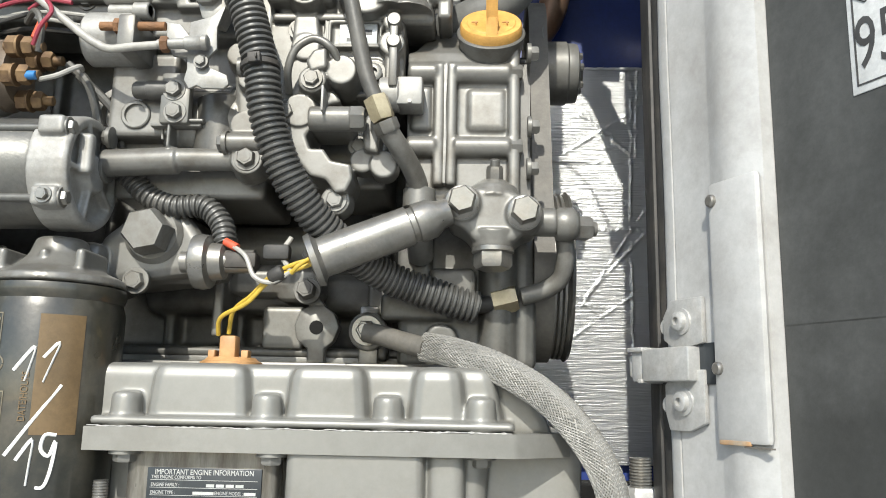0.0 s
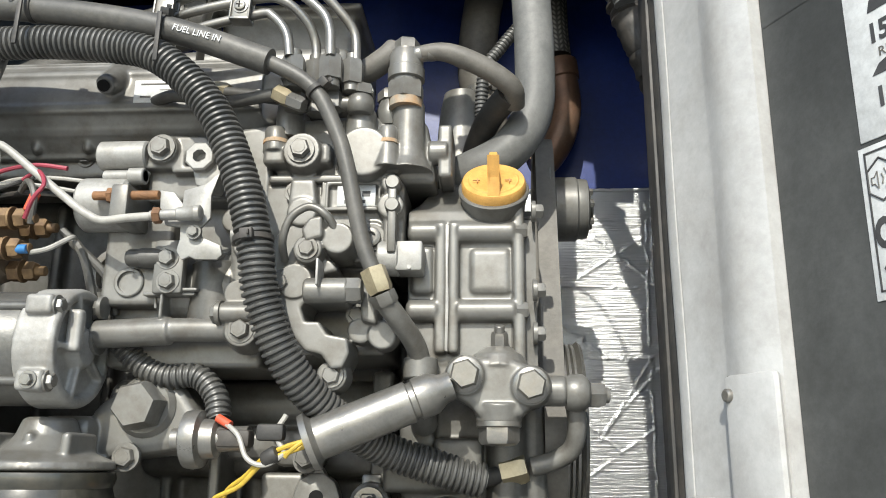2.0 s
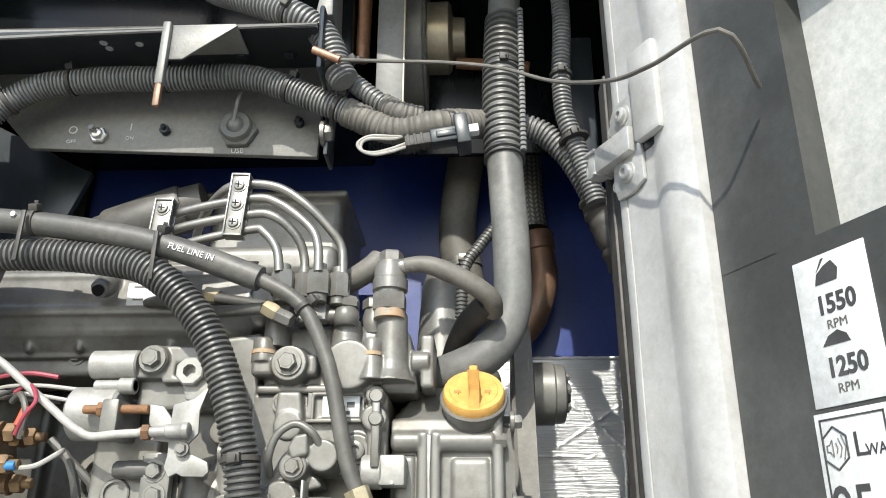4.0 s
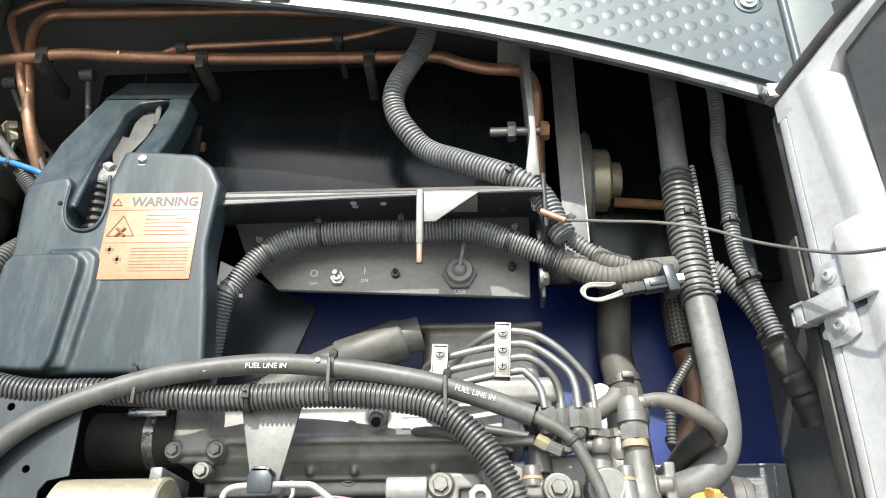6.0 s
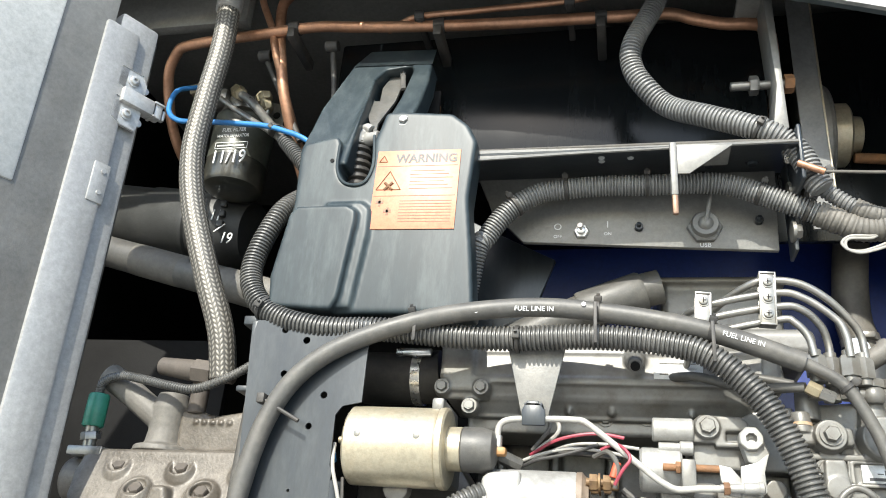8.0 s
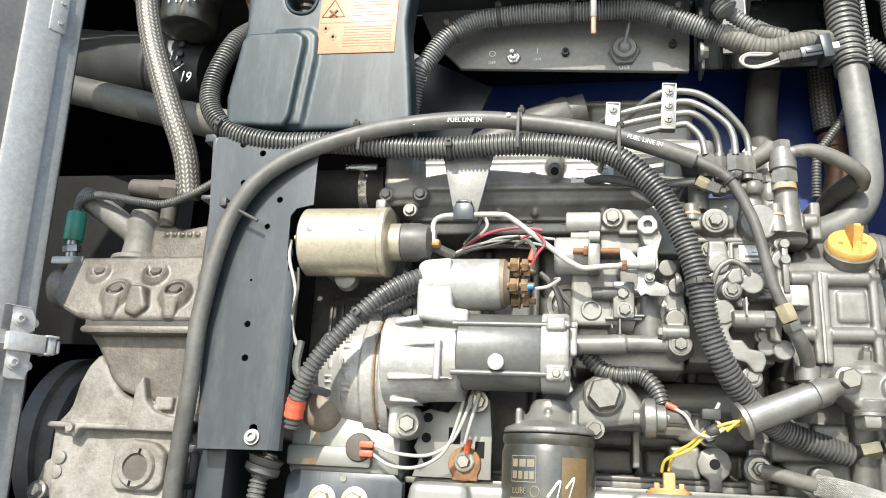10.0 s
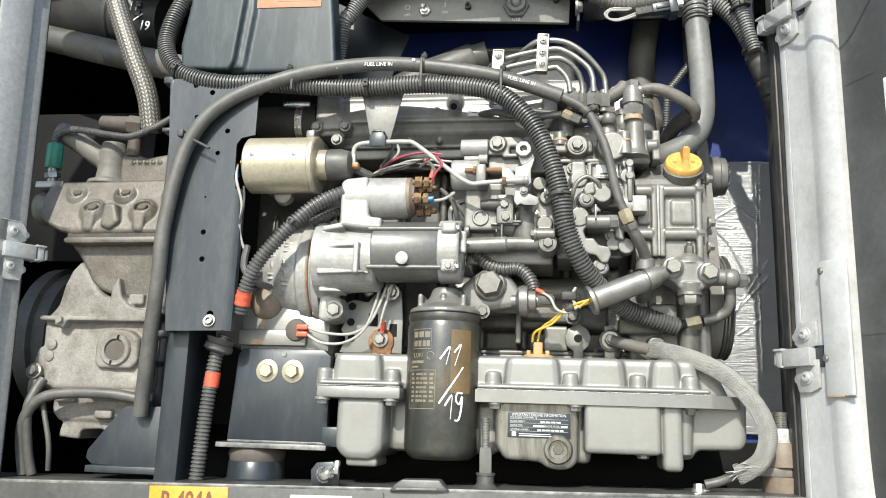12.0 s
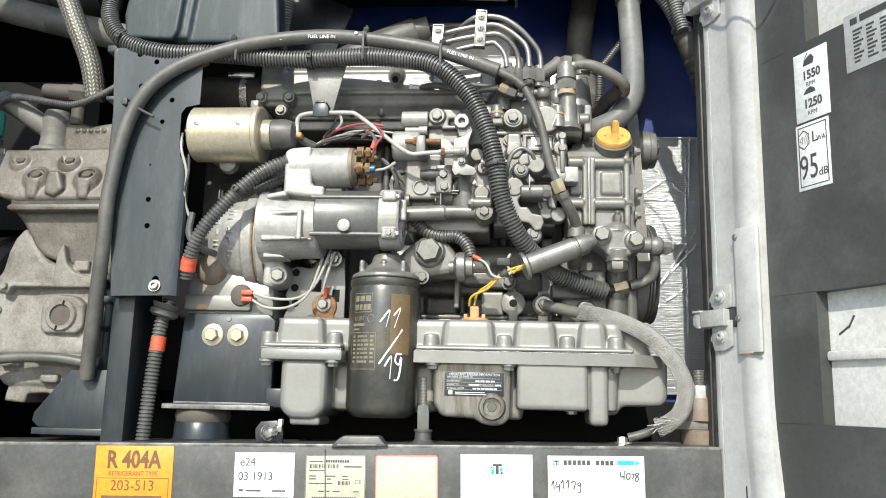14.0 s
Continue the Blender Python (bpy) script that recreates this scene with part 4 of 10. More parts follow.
# timing case with oil filler
b = bm_new()
secs = ((-0.032, 1.878), (-0.026, 1.896), (-0.014, 1.909), (0.002, 1.914), (0.060, 1.914), (0.066, 1.908))
rows = [[b.verts.new((x, y, min(z, top))) for y, z in ((0.670, 1.738), (0.668, 1.862), (0.660, 1.866), (0.665, 1.879), (0.698, 1.914), (0.85, 1.914), (0.85, 1.738))] for x, top in secs]
for p, q in zip(rows, rows[1:]):
    for k in range(7):
        b.faces.new((p[k], p[(k + 1) % 7], q[(k + 1) % 7], q[k]))
b.faces.new(rows[0][::-1])
b.faces.new(rows[-1])
bmesh.ops.recalc_face_normals(b, faces=b.faces[:])
for z in (1.860, 1.792):
    for x0, x1 in ((-0.0325, -0.004), (0.008, 0.060)):
        cyl(b, (x0, 0.6655, z), (x1, 0.6655, z), 0.0092, seg=24, ch=0.003)
        box(b, x0 + 0.002, x1, 0.661, 0.69, z - 0.0088, z + 0.0088, 0.001)
box(b, -0.0085, 0.0010, 0.6585, 0.69, 1.756, 1.868, 0.0025)
box(b, 0.0028, 0.0115, 0.6585, 0.69, 1.756, 1.868, 0.0025)
box(b, 0.0200, 0.0560, 0.6650, 0.69, 1.806, 1.8465, 0.005)
box(b, -0.029, -0.010, 0.664, 0.69, 1.806, 1.848, 0.004)
box(b, 0.0565, 0.0665, 0.659, 0.85, 1.742, 1.889, 0.003)
ext(b, [(-0.030, 1.745), (-0.022, 1.785), (0.064, 1.785), (0.064, 1.745)], 0.669, 0.72, 0.004)
cast("timing_case", b, "engine", engine, "smooth cast front timing case", 0.0011, 8)
b = bm_new()
ext(b, [(0.0004, 1.758), (0.0028, 1.757), (0.0034, 1.80), (0.0026, 1.83), (0.0036, 1.864), (0.0002, 1.865), (0.0008, 1.81)], 0.6575, 0.667, 0.0004)
part("case_seam", b, "alu", engine, "rough casting seam")
b = bm_new()
box(b, -0.039, -0.017, 0.636, 0.664, 1.820, 1.845, 0.002)
cyl(b, (-0.054, 0.648, 1.8325), (-0.037, 0.648, 1.8325), 0.0150, seg=26)
cyl(b, (-0.0275, 0.6365, 1.8225), (-0.0275, 0.6345, 1.8225), 0.0018, seg=10, ch=0)
part("side_plug", b, "alu", engine, "bright square plug on a turned boss")
b = bm_new()
for z in (1.860, 1.792):
    hexa(b, (0.0595, 0.664, z), (0.0690, 0.664, z), 0.0070)
for y, z in ((0.66, 1.876), (0.655, 1.807), (0.665, 1.773), (0.70, 1.74)):
    bolt(b, (0.0745, y, z), (1, 0, 0), 0.0066, True, 0.008)
parts("case_bolt", b, "engine", engine)
b = bm_new()
ext(b, [(0.672, 1.74), (0.682, 1.72), (0.85, 1.70), (0.87, 1.90), (0.69, 1.885), (0.676, 1.875)], 0.0685, 0.0745, 0.0018, Matrix(((0, 1, 0, 0), (1, 0, 0, 0), (0, 0, 1, 0), (0, 0, 0, 1))))
part("end_cover", b, "engine_dark", engine)
# filler neck and yellow cap, tilted toward the viewer
NECK = pose(0.041, 0.662, 1.899, 52, 0, 0)
b = bm_new()
lathe(b, NECK @ Vector((0, 0, -0.03)), NECK @ Vector((0, 0, 1)), [(0.000, 0.026), (0.018, 0.0282), (0.0245, 0.0300), (0.0275, 0.0305), (0.0285, 0.0295)], 30)
part("filler_neck", b, "engine", engine)
b = bm_new()
lathe(b, NECK @ Vector((0, 0, -0.002)), NECK @ Vector((0, 0, 1)), [(0, 0.0275), (0.0065, 0.0275), (0.009, 0.0262), (0.009, 0.022), (0.010, 0.021)], 36)
ext(b, [(-0.024, 0.008), (0.024, 0.008), (0.022, 0.017), (0.010, 0.024), (-0.002, 0.036), (-0.010, 0.036), (-0.016, 0.020)], -0.0035, 0.0035, 0.0015, NECK @ pose(0, 0, 0, 0, 0, 90))
cap_ob = part("filler_cap", b, "yellow", engine, "amber plastic oil filler cap with a grip")
b = bm_new()
for q in (-1, 1):
    box(b, q * 0.0135 - 0.0040, q * 0.0135 + 0.0020, -0.0050, -0.0042, 0.0095, 0.0103, 0, NECK)
    box(b, q * 0.0135 - 0.0004, q * 0.0135 + 0.0004, -0.0080, -0.0020, 0.0095, 0.0103, 0, NECK)
part("cap_marks", b, "orange_plug", cap_ob)
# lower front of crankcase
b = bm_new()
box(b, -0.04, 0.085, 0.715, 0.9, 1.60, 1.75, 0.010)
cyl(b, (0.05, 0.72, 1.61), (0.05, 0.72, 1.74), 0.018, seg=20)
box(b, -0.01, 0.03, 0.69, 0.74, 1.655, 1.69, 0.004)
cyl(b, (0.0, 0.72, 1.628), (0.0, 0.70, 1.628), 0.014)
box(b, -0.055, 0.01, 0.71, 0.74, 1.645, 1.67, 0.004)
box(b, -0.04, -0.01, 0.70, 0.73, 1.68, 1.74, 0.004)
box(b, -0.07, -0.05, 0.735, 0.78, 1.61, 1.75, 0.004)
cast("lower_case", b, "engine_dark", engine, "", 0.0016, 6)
b = bm_new()
tube(b, [(-0.019, 0.66, 1.748), (-0.019, 0.67, 1.72), (-0.019, 0.70, 1.70)], 0.0115, 16)
cyl(b, (-0.019, 0.66, 1.735), (-0.019, 0.66, 1.752), 0.014)
part("stub_pipe", b, "engine", engine)

# pulleys and belt
b = bm_new()
lathe(b, (0.090, 0.80, 1.70), (1, 0.80, 1.70), [(0, 0.05), (0, 0.083), (0.003, 0.085), (0.006, 0.080), (0.009, 0.080), (0.012, 0.080), (0.024, 0.080), (0.028, 0.085), (0.031, 0.083), (0.031, 0.05), (0.022, 0.04)], 56)
part("crank_pulley", b, "engine_dark", engine)
b = bm_new()
for k in range(5):
    lathe(b, (0.096 + 0.0048 * k, 0.80, 1.70), (1, 0.80, 1.70), [(0, 0.0802), (0.0012, 0.0826), (0.0034, 0.0826), (0.0046, 0.0802)], 56)
parts("pulley_groove", b, "steel", engine)
b = bm_new()
lathe(b, (0.094, 0.85, 1.938), (1, 0.85, 1.938), [(0, 0.070), (0.004, 0.072), (0.008, 0.066), (0.010, 0.038), (0.012, 0.0350), (0.034, 0.0350), (0.036, 0.0330), (0.042, 0.0330), (0.046, 0.032), (0.048, 0.026), (0.048, 0.012), (0.053, 0.011)], 40)
part("fan_hub", b, "engine", engine, "machined hub of the upper pulley")
b = bm_new()
for k in range(6):
    a = math.tau * k / 6
    bolt(b, (0.1415, 0.85 + 0.019 * math.cos(a), 1.938 + 0.019 * math.sin(a)), (1, 0, 0), 0.004, False, 0.005)
parts("hub_bolt", b, "steel", engine)
b = bm_new()
loop = [(0.0915, 0.80 - 0.086 * math.cos(a), 1.70 - 0.086 * math.sin(a)) for a in [math.pi * (k / 14) - 0.12 for k in range(15)]]
loop += [(0.0915, 0.85 + 0.070 * math.cos(a), 1.945 + 0.070 * math.sin(a)) for a in [math.pi * (k / 14) - 0.12 for k in range(15)]]
k = len(loop)
ring = []
cy, czz = 0.825, 1.82
for px, py, pz in loop:
    d = Vector((0, py - cy, pz - czz)).normalized() * 0.006
    ring.append([b.verts.new(v) for v in ((px - 0.0085, py, pz), (px + 0.0105, py, pz), (px + 0.009, py - d.y, pz - d.z), (px - 0.007, py - d.y, pz - d.z))])
for i in range(k):
    p, q = ring[i], ring[(i + 1) % k]
    for j in range(4):
        b.faces.new((p[j], p[(j + 1) % 4], q[(j + 1) % 4], q[j]))
bmesh.ops.recalc_face_normals(b, faces=b.faces[:])
part("drive_belt", b, "duct", engine, "worn grey rubber drive belt")

# intake manifold and rocker cover
YZ = Matrix(((0, 1, 0, 0), (1, 0, 0, 0), (0, 0, 1, 0), (0, 0, 0, 1)))     # outline (y, z), run along x
b = bm_new()
ext(b, [(0.693, 2.030), (0.702, 2.044), (0.80, 2.046), (0.80, 1.95), (0.716, 1.952), (0.700, 1.972), (0.690, 1.992)], -0.512, -0.178, 0.004, YZ)
ext(b, [(-0.18, 2.040), (-0.155, 2.026), (-0.150, 1.995), (-0.165, 1.975), (-0.20, 1.968), (-0.20, 2.044)], 0.698, 0.80, 0.006)
box(b, -0.500, -0.180, 0.6885, 0.71, 1.987, 1.993, 0.002)
for x in (-0.45, -0.395, -0.345, -0.255):
    box(b, x - 0.004, x + 0.004, 0.704, 0.73, 1.955, 1.990, 0.003)
box(b, -0.552, -0.508, 0.688, 0.80, 1.976, 2.042, 0.005)
box(b, -0.545, -0.490, 0.694, 0.80, 1.968, 1.990, 0.004)
for x, z in ((-0.547, 1.981), (-0.499, 1.981), (-0.512, 1.958)):
    lathe(b, (x, 0.70, z), (x, 0, z), [(0, 0.0125), (0.012, 0.0105), (0.014, 0.0095)], 20)
lathe(b, (-0.318, 0.715, 2.036), (-0.318, 0.672, 2.006), [(0, 0.018), (0.020, 0.0135), (0.044, 0.0095), (0.050, 0.0090)], 24)
box(b, -0.52, -0.20, 0.722, 0.80, 1.935, 1.97, 0.004)
bmesh.ops.translate(b, verts=b.verts[:], vec=(0.004, -0.016, -0.006))
cast("intake_manifold", b, "engine", engine, "smooth cast intake manifold", 0.0016, 6)
# port opening: a black disc painted for the shade inside
b = bm_new()
cyl(b, (-0.314, 0.6565, 2.0003), (-0.314, 0.655, 1.9992), 0.0055, seg=16, ch=0)
part("port_bore_disc", b, "black", engine)
b = bm_new()
box(b, -0.50, -0.12, 0.78, 0.98, 2.03, 2.09, 0.018)
box(b, -0.28, -0.10, 0.72, 0.90, 2.035, 2.072, 0.010)
box(b, -0.275, -0.115, 0.82, 0.98, 2.08, 2.178, 0.010)
box(b, -0.282, -0.108, 0.812, 0.98, 2.168, 2.178, 0.003)
for q in (-0.25, -0.20, -0.15):
    lathe(b, (q, 0.835, 2.176), (q, 0.835, 3), [(0, 0.011), (0.008, 0.010)], 16)
cast("rocker_cover", b, "engine", engine, "", 0.0025, 6)
b = bm_new()
for x, y, z in ((-0.543, 0.670, 1.975), (-0.495, 0.670, 1.975), (-0.508, 0.670, 1.952), (-0.349, 0.706, 1.949), (-0.301, 0.706, 1.951)):
    bolt(b, (x, y, z), (0, -1, 0), 0.0068)
parts("manifold_bolt", b, "engine", engine)
b = bm_new()
tube(b, [(-0.66, 0.73, 2.0), (-0.60, 0.73, 2.0), (-0.55, 0.73, 2.005)], 0.034, 22)
part("intake_duct", b, "rubber", engine)
b = bm_new()
lathe(b, (-0.592, 0.73, 2.001), (0, 0.73, 2.001), [(0, 0.0345), (0, 0.0358), (0.012, 0.0358), (0.012, 0.0345)], 30)
box(b, -0.612, -0.565, 0.690, 0.698, 2.020, 2.030, 0.002)
part("duct_clamp", b, "bright", engine)
b = bm_new()
box(b, -0.293, -0.238, 0.6725, 0.6770, 1.990, 2.0130, 0.0006)
tag = part("serial_label", b, "label_white", engine, "white paper serial label")
bars("label_print", front(-0.2655, 0.6723, 2.0020), [(-0.021, 0.006, 0.03, 0.0012), (-0.021, -0.007, 0.010, 0.0018), (-0.003, -0.007, 0.013, 0.0018), (-0.003, 0.0004, 0.024, 0.0004), (0.002, 0.006, 0.018, 0.001)], "duct", tag)
# breather hose behind
b = bm_new()
tube(b, [(-0.52, 0.80, 2.06), (-0.46, 0.80, 2.085), (-0.40, 0.80, 2.113), (-0.33, 0.80, 2.142), (-0.275, 0.80, 2.158)], 0.024, 20)
part("breather_hose", b, "hose", engine)
b = bm_new()
lathe(b, (-0.385, 0.80, 2.120), (-0.28, 0.80, 2.157), [(0, 0.026), (0.004, 0.0275), (0.088, 0.029), (0.092, 0.027)], 26)
part("hose_sleeve", b, "hose", engine, "grey wrapped hose sleeve")

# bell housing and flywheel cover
# recessed cover takes the shade-darkened copy of the engine paint
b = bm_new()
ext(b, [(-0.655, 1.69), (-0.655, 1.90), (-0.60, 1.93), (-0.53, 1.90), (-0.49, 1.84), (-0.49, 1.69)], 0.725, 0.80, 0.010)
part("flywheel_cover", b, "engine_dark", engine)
b = bm_new()
for x0, x1, z0, z1 in ((-0.625, -0.560, 1.838, 1.842), (-0.625, -0.621, 1.79, 1.842), (-0.612, -0.605, 1.80, 1.832), (-0.600, -0.578, 1.826, 1.832), (-0.592, -0.586, 1.80, 1.828), (-0.625, -0.56, 1.786, 1.790)):
    box(b, x0, x1, 0.721, 0.73, z0, z1, 0.001)
parts("cast_rib", b, "engine_dark", engine)
b = bm_new()
lathe(b, (-0.640, 0.715, 1.733), (0, 0.715, 1.733), [(0, 0.012), (0.003, 0.028), (0.010, 0.043), (0.022, 0.057), (0.040, 0.067), (0.060, 0.0735), (0.080, 0.077), (0.087, 0.0775), (0.090, 0.083), (0.104, 0.0845), (0.107, 0.083), (0.109, 0.079), (0.112, 0.079), (0.114, 0.085), (0.125, 0.085)], 64)
for j, (x, r, angs) in enumerate(((-0.570, 0.0755, range(-30, 44, 12)), (-0.594, 0.0690, range(-26, 34, 15)))):
    for k, a in enumerate(angs):
        ca, sa = math.cos(radians(a)), math.sin(radians(a))
        m = pose(x, 0.715 - r * ca, 1.733 + r * sa, -a, 0, 8)
        if k % 2:
            box(b, -0.006, 0.006, -0.0022, 0.002, -0.0052, -0.0030, 0.0008, m)
        if (k + j) % 3:
            box(b, -0.006, 0.006, -0.0022, 0.002, 0.0018, 0.0040, 0.0008, m)
        if (k + j) % 3 != 1:
            box(b, (-0.006, 0.004, -0.001)[k % 3], (-0.004, 0.006, 0.001)[k % 3], -0.0022, 0.002, -0.005, 0.004, 0.0006, m)
ext(b, [(0.655, 1.70), (0.668, 1.664), (0.70, 1.652), (0.80, 1.652), (0.80, 1.815), (0.70, 1.815), (0.668, 1.80), (0.655, 1.768)], -0.526, -0.508, 0.004, Matrix(((0, 1, 0, 0), (1, 0, 0, 0), (0, 0, 1, 0), (0, 0, 0, 1))))
cast("bell_housing", b, "alu", engine, "round cast bell housing with raised marks", 0.0011, 3)
b = bm_new()
lathe(b, (-0.5335, 0.715, 1.733), (0, 0.715, 1.733), [(0, 0.078), (0, 0.0828), (0.0022, 0.0828), (0.0022, 0.078)], 64)
part("joint_seal", b, "rust", engine, "thin rusty joint line")
b = bm_new()
ext(b, [(-0.646, 1.712), (-0.57, 1.69), (-0.53, 1.66), (-0.50, 1.655), (-0.50, 1.60), (-0.646, 1.60)], 0.672, 0.80, 0.008)
part("rear_case", b, "sump", engine, "pale painted rear case")
b = bm_new()
box(b, -0.646, -0.535, 0.662, 0.70, 1.612, 1.638, 0.005)
part("rear_ledge", b, "sump", engine)
b = bm_new()
lathe(b, (-0.606, 0.676, 1.681), (-0.606, 0, 1.681), [(0, 0.0275), (0.006, 0.0265), (0.014, 0.0215), (0.019, 0.013), (0.021, 0.003)], 28)
part("core_plug", b, "plug_brown", engine, "dusty brown domed plug")
b = bm_new()
ext(b, [(-0.6145, 1.655), (-0.6065, 1.655), (-0.6075, 1.640), (-0.606, 1.6385), (-0.607, 1.618), (-0.614, 1.618)], 0.6714, 0.674, 0)
ext(b, [(-0.622, 1.621), (-0.604, 1.623), (-0.606, 1.6145), (-0.624, 1.6135)], 0.6614, 0.664, 0)
parts("rust_run", b, "rust_stain", engine, "rust run down the casting")
b = bm_new()
ext(b, [(-0.486, 1.682), (-0.470, 1.690), (-0.445, 1.686), (-0.435, 1.70), (-0.392, 1.705), (-0.388, 1.66), (-0.388, 1.606), (-0.488, 1.606), (-0.479, 1.628), (-0.487, 1.642), (-0.479, 1.66)], 0.688, 0.694, 0.0015)
tab = part("perforated_tab", b, "sump", engine, "pale plate with punched holes")
# black discs and patches paint the shade in the plate's openings
b = bm_new()
for x, z in ((-0.4705, 1.679), (-0.4715, 1.654), (-0.469, 1.629)):
    cyl(b, (x, 0.6885, z), (x, 0.6872, z), 0.0062, seg=16, ch=0)
for x0, x1, z0, z1 in ((-0.443, -0.428, 1.648, 1.668), (-0.409, -0.397, 1.632, 1.652)):
    box(b, x0, x1, 0.6872, 0.6885, z0, z1, 0)
parts("punched_hole_disc", b, "black", tab)
b = bm_new()
bolt(b, (-0.487, 0.640, 1.667), (0.15, -1, 0), 0.0105, True, 0.012)
bolt(b, (-0.498, 0.655, 1.808), (0, -1, 0), 0.008)
bolt(b, (-0.405, 0.672, 1.70), (0, -1, 0), 0.0095)
parts("rear_bolt", b, "steel", engine)

# lugs, studs and tabs along the block
b = bm_new()
ext(b, [(-0.132, 1.655), (-0.122, 1.66), (-0.11, 1.66), (-0.100, 1.653), (-0.095, 1.640), (-0.100, 1.627), (-0.108, 1.620), (-0.108, 1.606), (-0.124, 1.606), (-0.124, 1.620), (-0.134, 1.628), (-0.137, 1.641)], 0.733, 0.748, 0.002)
ext(b, [(-0.128, 1.672), (-0.115, 1.668), (-0.106, 1.655), (-0.122, 1.652)], 0.735, 0.748, 0.002)
part("lifting_tab", b, "engine", engine)
# no opening cut in the tab: black disc painted as its shade
b = bm_new()
cyl(b, (-0.116, 0.7335, 1.6395), (-0.116, 0.7325, 1.6395), 0.0065)
part("tab_hole_disc", b, "black", engine)
b = bm_new()
bolt(b, (-0.124, 0.725, 1.672), (0, -1, 0.1), 0.009, True, 0.012)
bolt(b, (-0.118, 0.69, 1.700), (0, -1, 0), 0.004)
parts("block_bolt", b, "engine_dark", engine)
b = bm_new()
lathe(b, (-0.067, 0.73, 1.636), (-0.067, 0, 1.636), [(0, 0.018), (0.010, 0.017), (0.012, 0.014), (0.014, 0.0135)], 24)
hexa(b, (-0.067, 0.718, 1.636), (-0.067, 0.708, 1.636), 0.0095)
cyl(b, (-0.067, 0.71, 1.636), (-0.067, 0.698, 1.636), 0.0055)
box(b, -0.076, -0.058, 0.73, 0.75, 1.605, 1.66, 0.003)
part("earth_stud", b, "steel", engine)
# orange dipstick plug
b = bm_new()
lathe(b, (-0.177, 0.68, 1.600), (-0.177, 0.68, 2), [(0, 0.026), (0.004, 0.026), (0.006, 0.022), (0.008, 0.020)], 26)
box(b, -0.184, -0.170, 0.665, 0.68, 1.604, 1.626, 0.002)
for q in (-0.014, 0.014):
    box(b, -0.177 + q - 0.003, -0.177 + q + 0.003, 0.668, 0.68, 1.604, 1.614, 0.001)
part("level_switch", b, "orange_plug", engine, "faded orange plastic sensor with yellow wires")


# ---- oil filter ----
oil_filter = thing("oil_filter", "black spin-on oil filter with white handwriting", "filter", (-0.316, 0.645, 1.455))
FC = Vector((-0.3155, 0.645))


def fbox(bm, ang0, ang1, z0, z1, r, thick=0.0004, n=10):
    """A printed patch on the can, from angle to angle (0 faces the viewer)."""
    rows = []
    for i in range(n + 1):
        a = radians(ang0 + (ang1 - ang0) * i / n)
        p = (FC.x + r * math.sin(a), FC.y - r * math.cos(a))
        rows.append((bm.verts.new((*p, z0)), bm.verts.new((*p, z1))))
    for p, q in zip(rows, rows[1:]):
        bm.faces.new((p[0], q[0], q[1], p[1]))
    return bm


R_F = 0.0545
b = bm_new()
lathe(b, (FC.x, FC.y, 1.452), (FC.x, FC.y, 2), [(0, 0.030), (0.0, 0.042), (0.006, 0.050), (0.016, R_F), (0.188, R_F), (0.196, 0.052), (0.199, 0.0535), (0.203, 0.0545), (0.208, 0.0535), (0.209, 0.040)], 56)
part("can", b, "filter", oil_filter)
b = bm_new()
fbox(b, 18, 52, 1.545, 1.635, R_F + 0.0004)
part("printed_band", b, "filter_band", oil_filter, "brown printed panel")
b = bm_new()
fbox(b, -46, -12, 1.6345, 1.6355, R_F + 0.0004)
fbox(b, -46, -12, 1.6065, 1.6075, R_F + 0.0004)
for a0 in (-46, -12.6):
    fbox(b, a0, a0 + 0.8, 1.6065, 1.6355, R_F + 0.0004)
for k, (a0, a1) in enumerate(((-44, -36), (-34, -25), (-23, -14), (-44, -37), (-35, -29), (-27, -21), (-20, -14))):
    z0 = 1.623 if k < 3 else 1.610
    fbox(b, a0, a1, z0, z0 + 0.0085, R_F + 0.0004)
part("brand_bar", b, "filter_ink", oil_filter, "tan printed brand panel")
b = bm_new()
for z0, z1, a0, a1 in ((1.586, 1.590, -48, -24), (1.580, 1.5825, -48, -34)):
    fbox(b, a0, a1, z0, z1, R_F + 0.0004)
for k in range(7):
    for q in range(5):
        a0 = -47 + 8 * q + (k * 3 + q * 5) % 3
        fbox(b, a0, a0 + 5 + (k + 2 * q) % 3, 1.569 - 0.0062 * k, 1.5722 - 0.0062 * k, R_F + 0.0004)
for z in (1.576, 1.522):
    fbox(b, -52, -4, z, z + 0.0009, R_F + 0.0004)
for a0 in (-52, -4.8):
    fbox(b, a0, a0 + 0.8, 1.522, 1.5768, R_F + 0.0004)
tagged(part("small_print", b, "filter_ink", oil_filter), kind="stuff")
b = bm_new()
ring_pts = [(-13 + 5.5 * math.cos(math.tau * k / 16), 1.597 + 0.0058 * math.sin(math.tau * k / 16)) for k in range(17)]
tube(b, [Vector((FC.x + (R_F + 0.0003) * math.sin(radians(a)), FC.y - (R_F + 0.0003) * math.cos(radians(a)), z)) for a, z in ring_pts], 0.0006, 6, 0.002, flat=0.5)
part("print_ring", b, "filter_ink", oil_filter)


def on_can(deg, z, lean=0.0):
    a = radians(deg)
    return pose(FC.x + (R_F + 0.0006) * math.sin(a), FC.y - (R_F + 0.0006) * math.cos(a), z, 90, 0, deg) @ pose(0, 0, 0, 0, 0, lean)


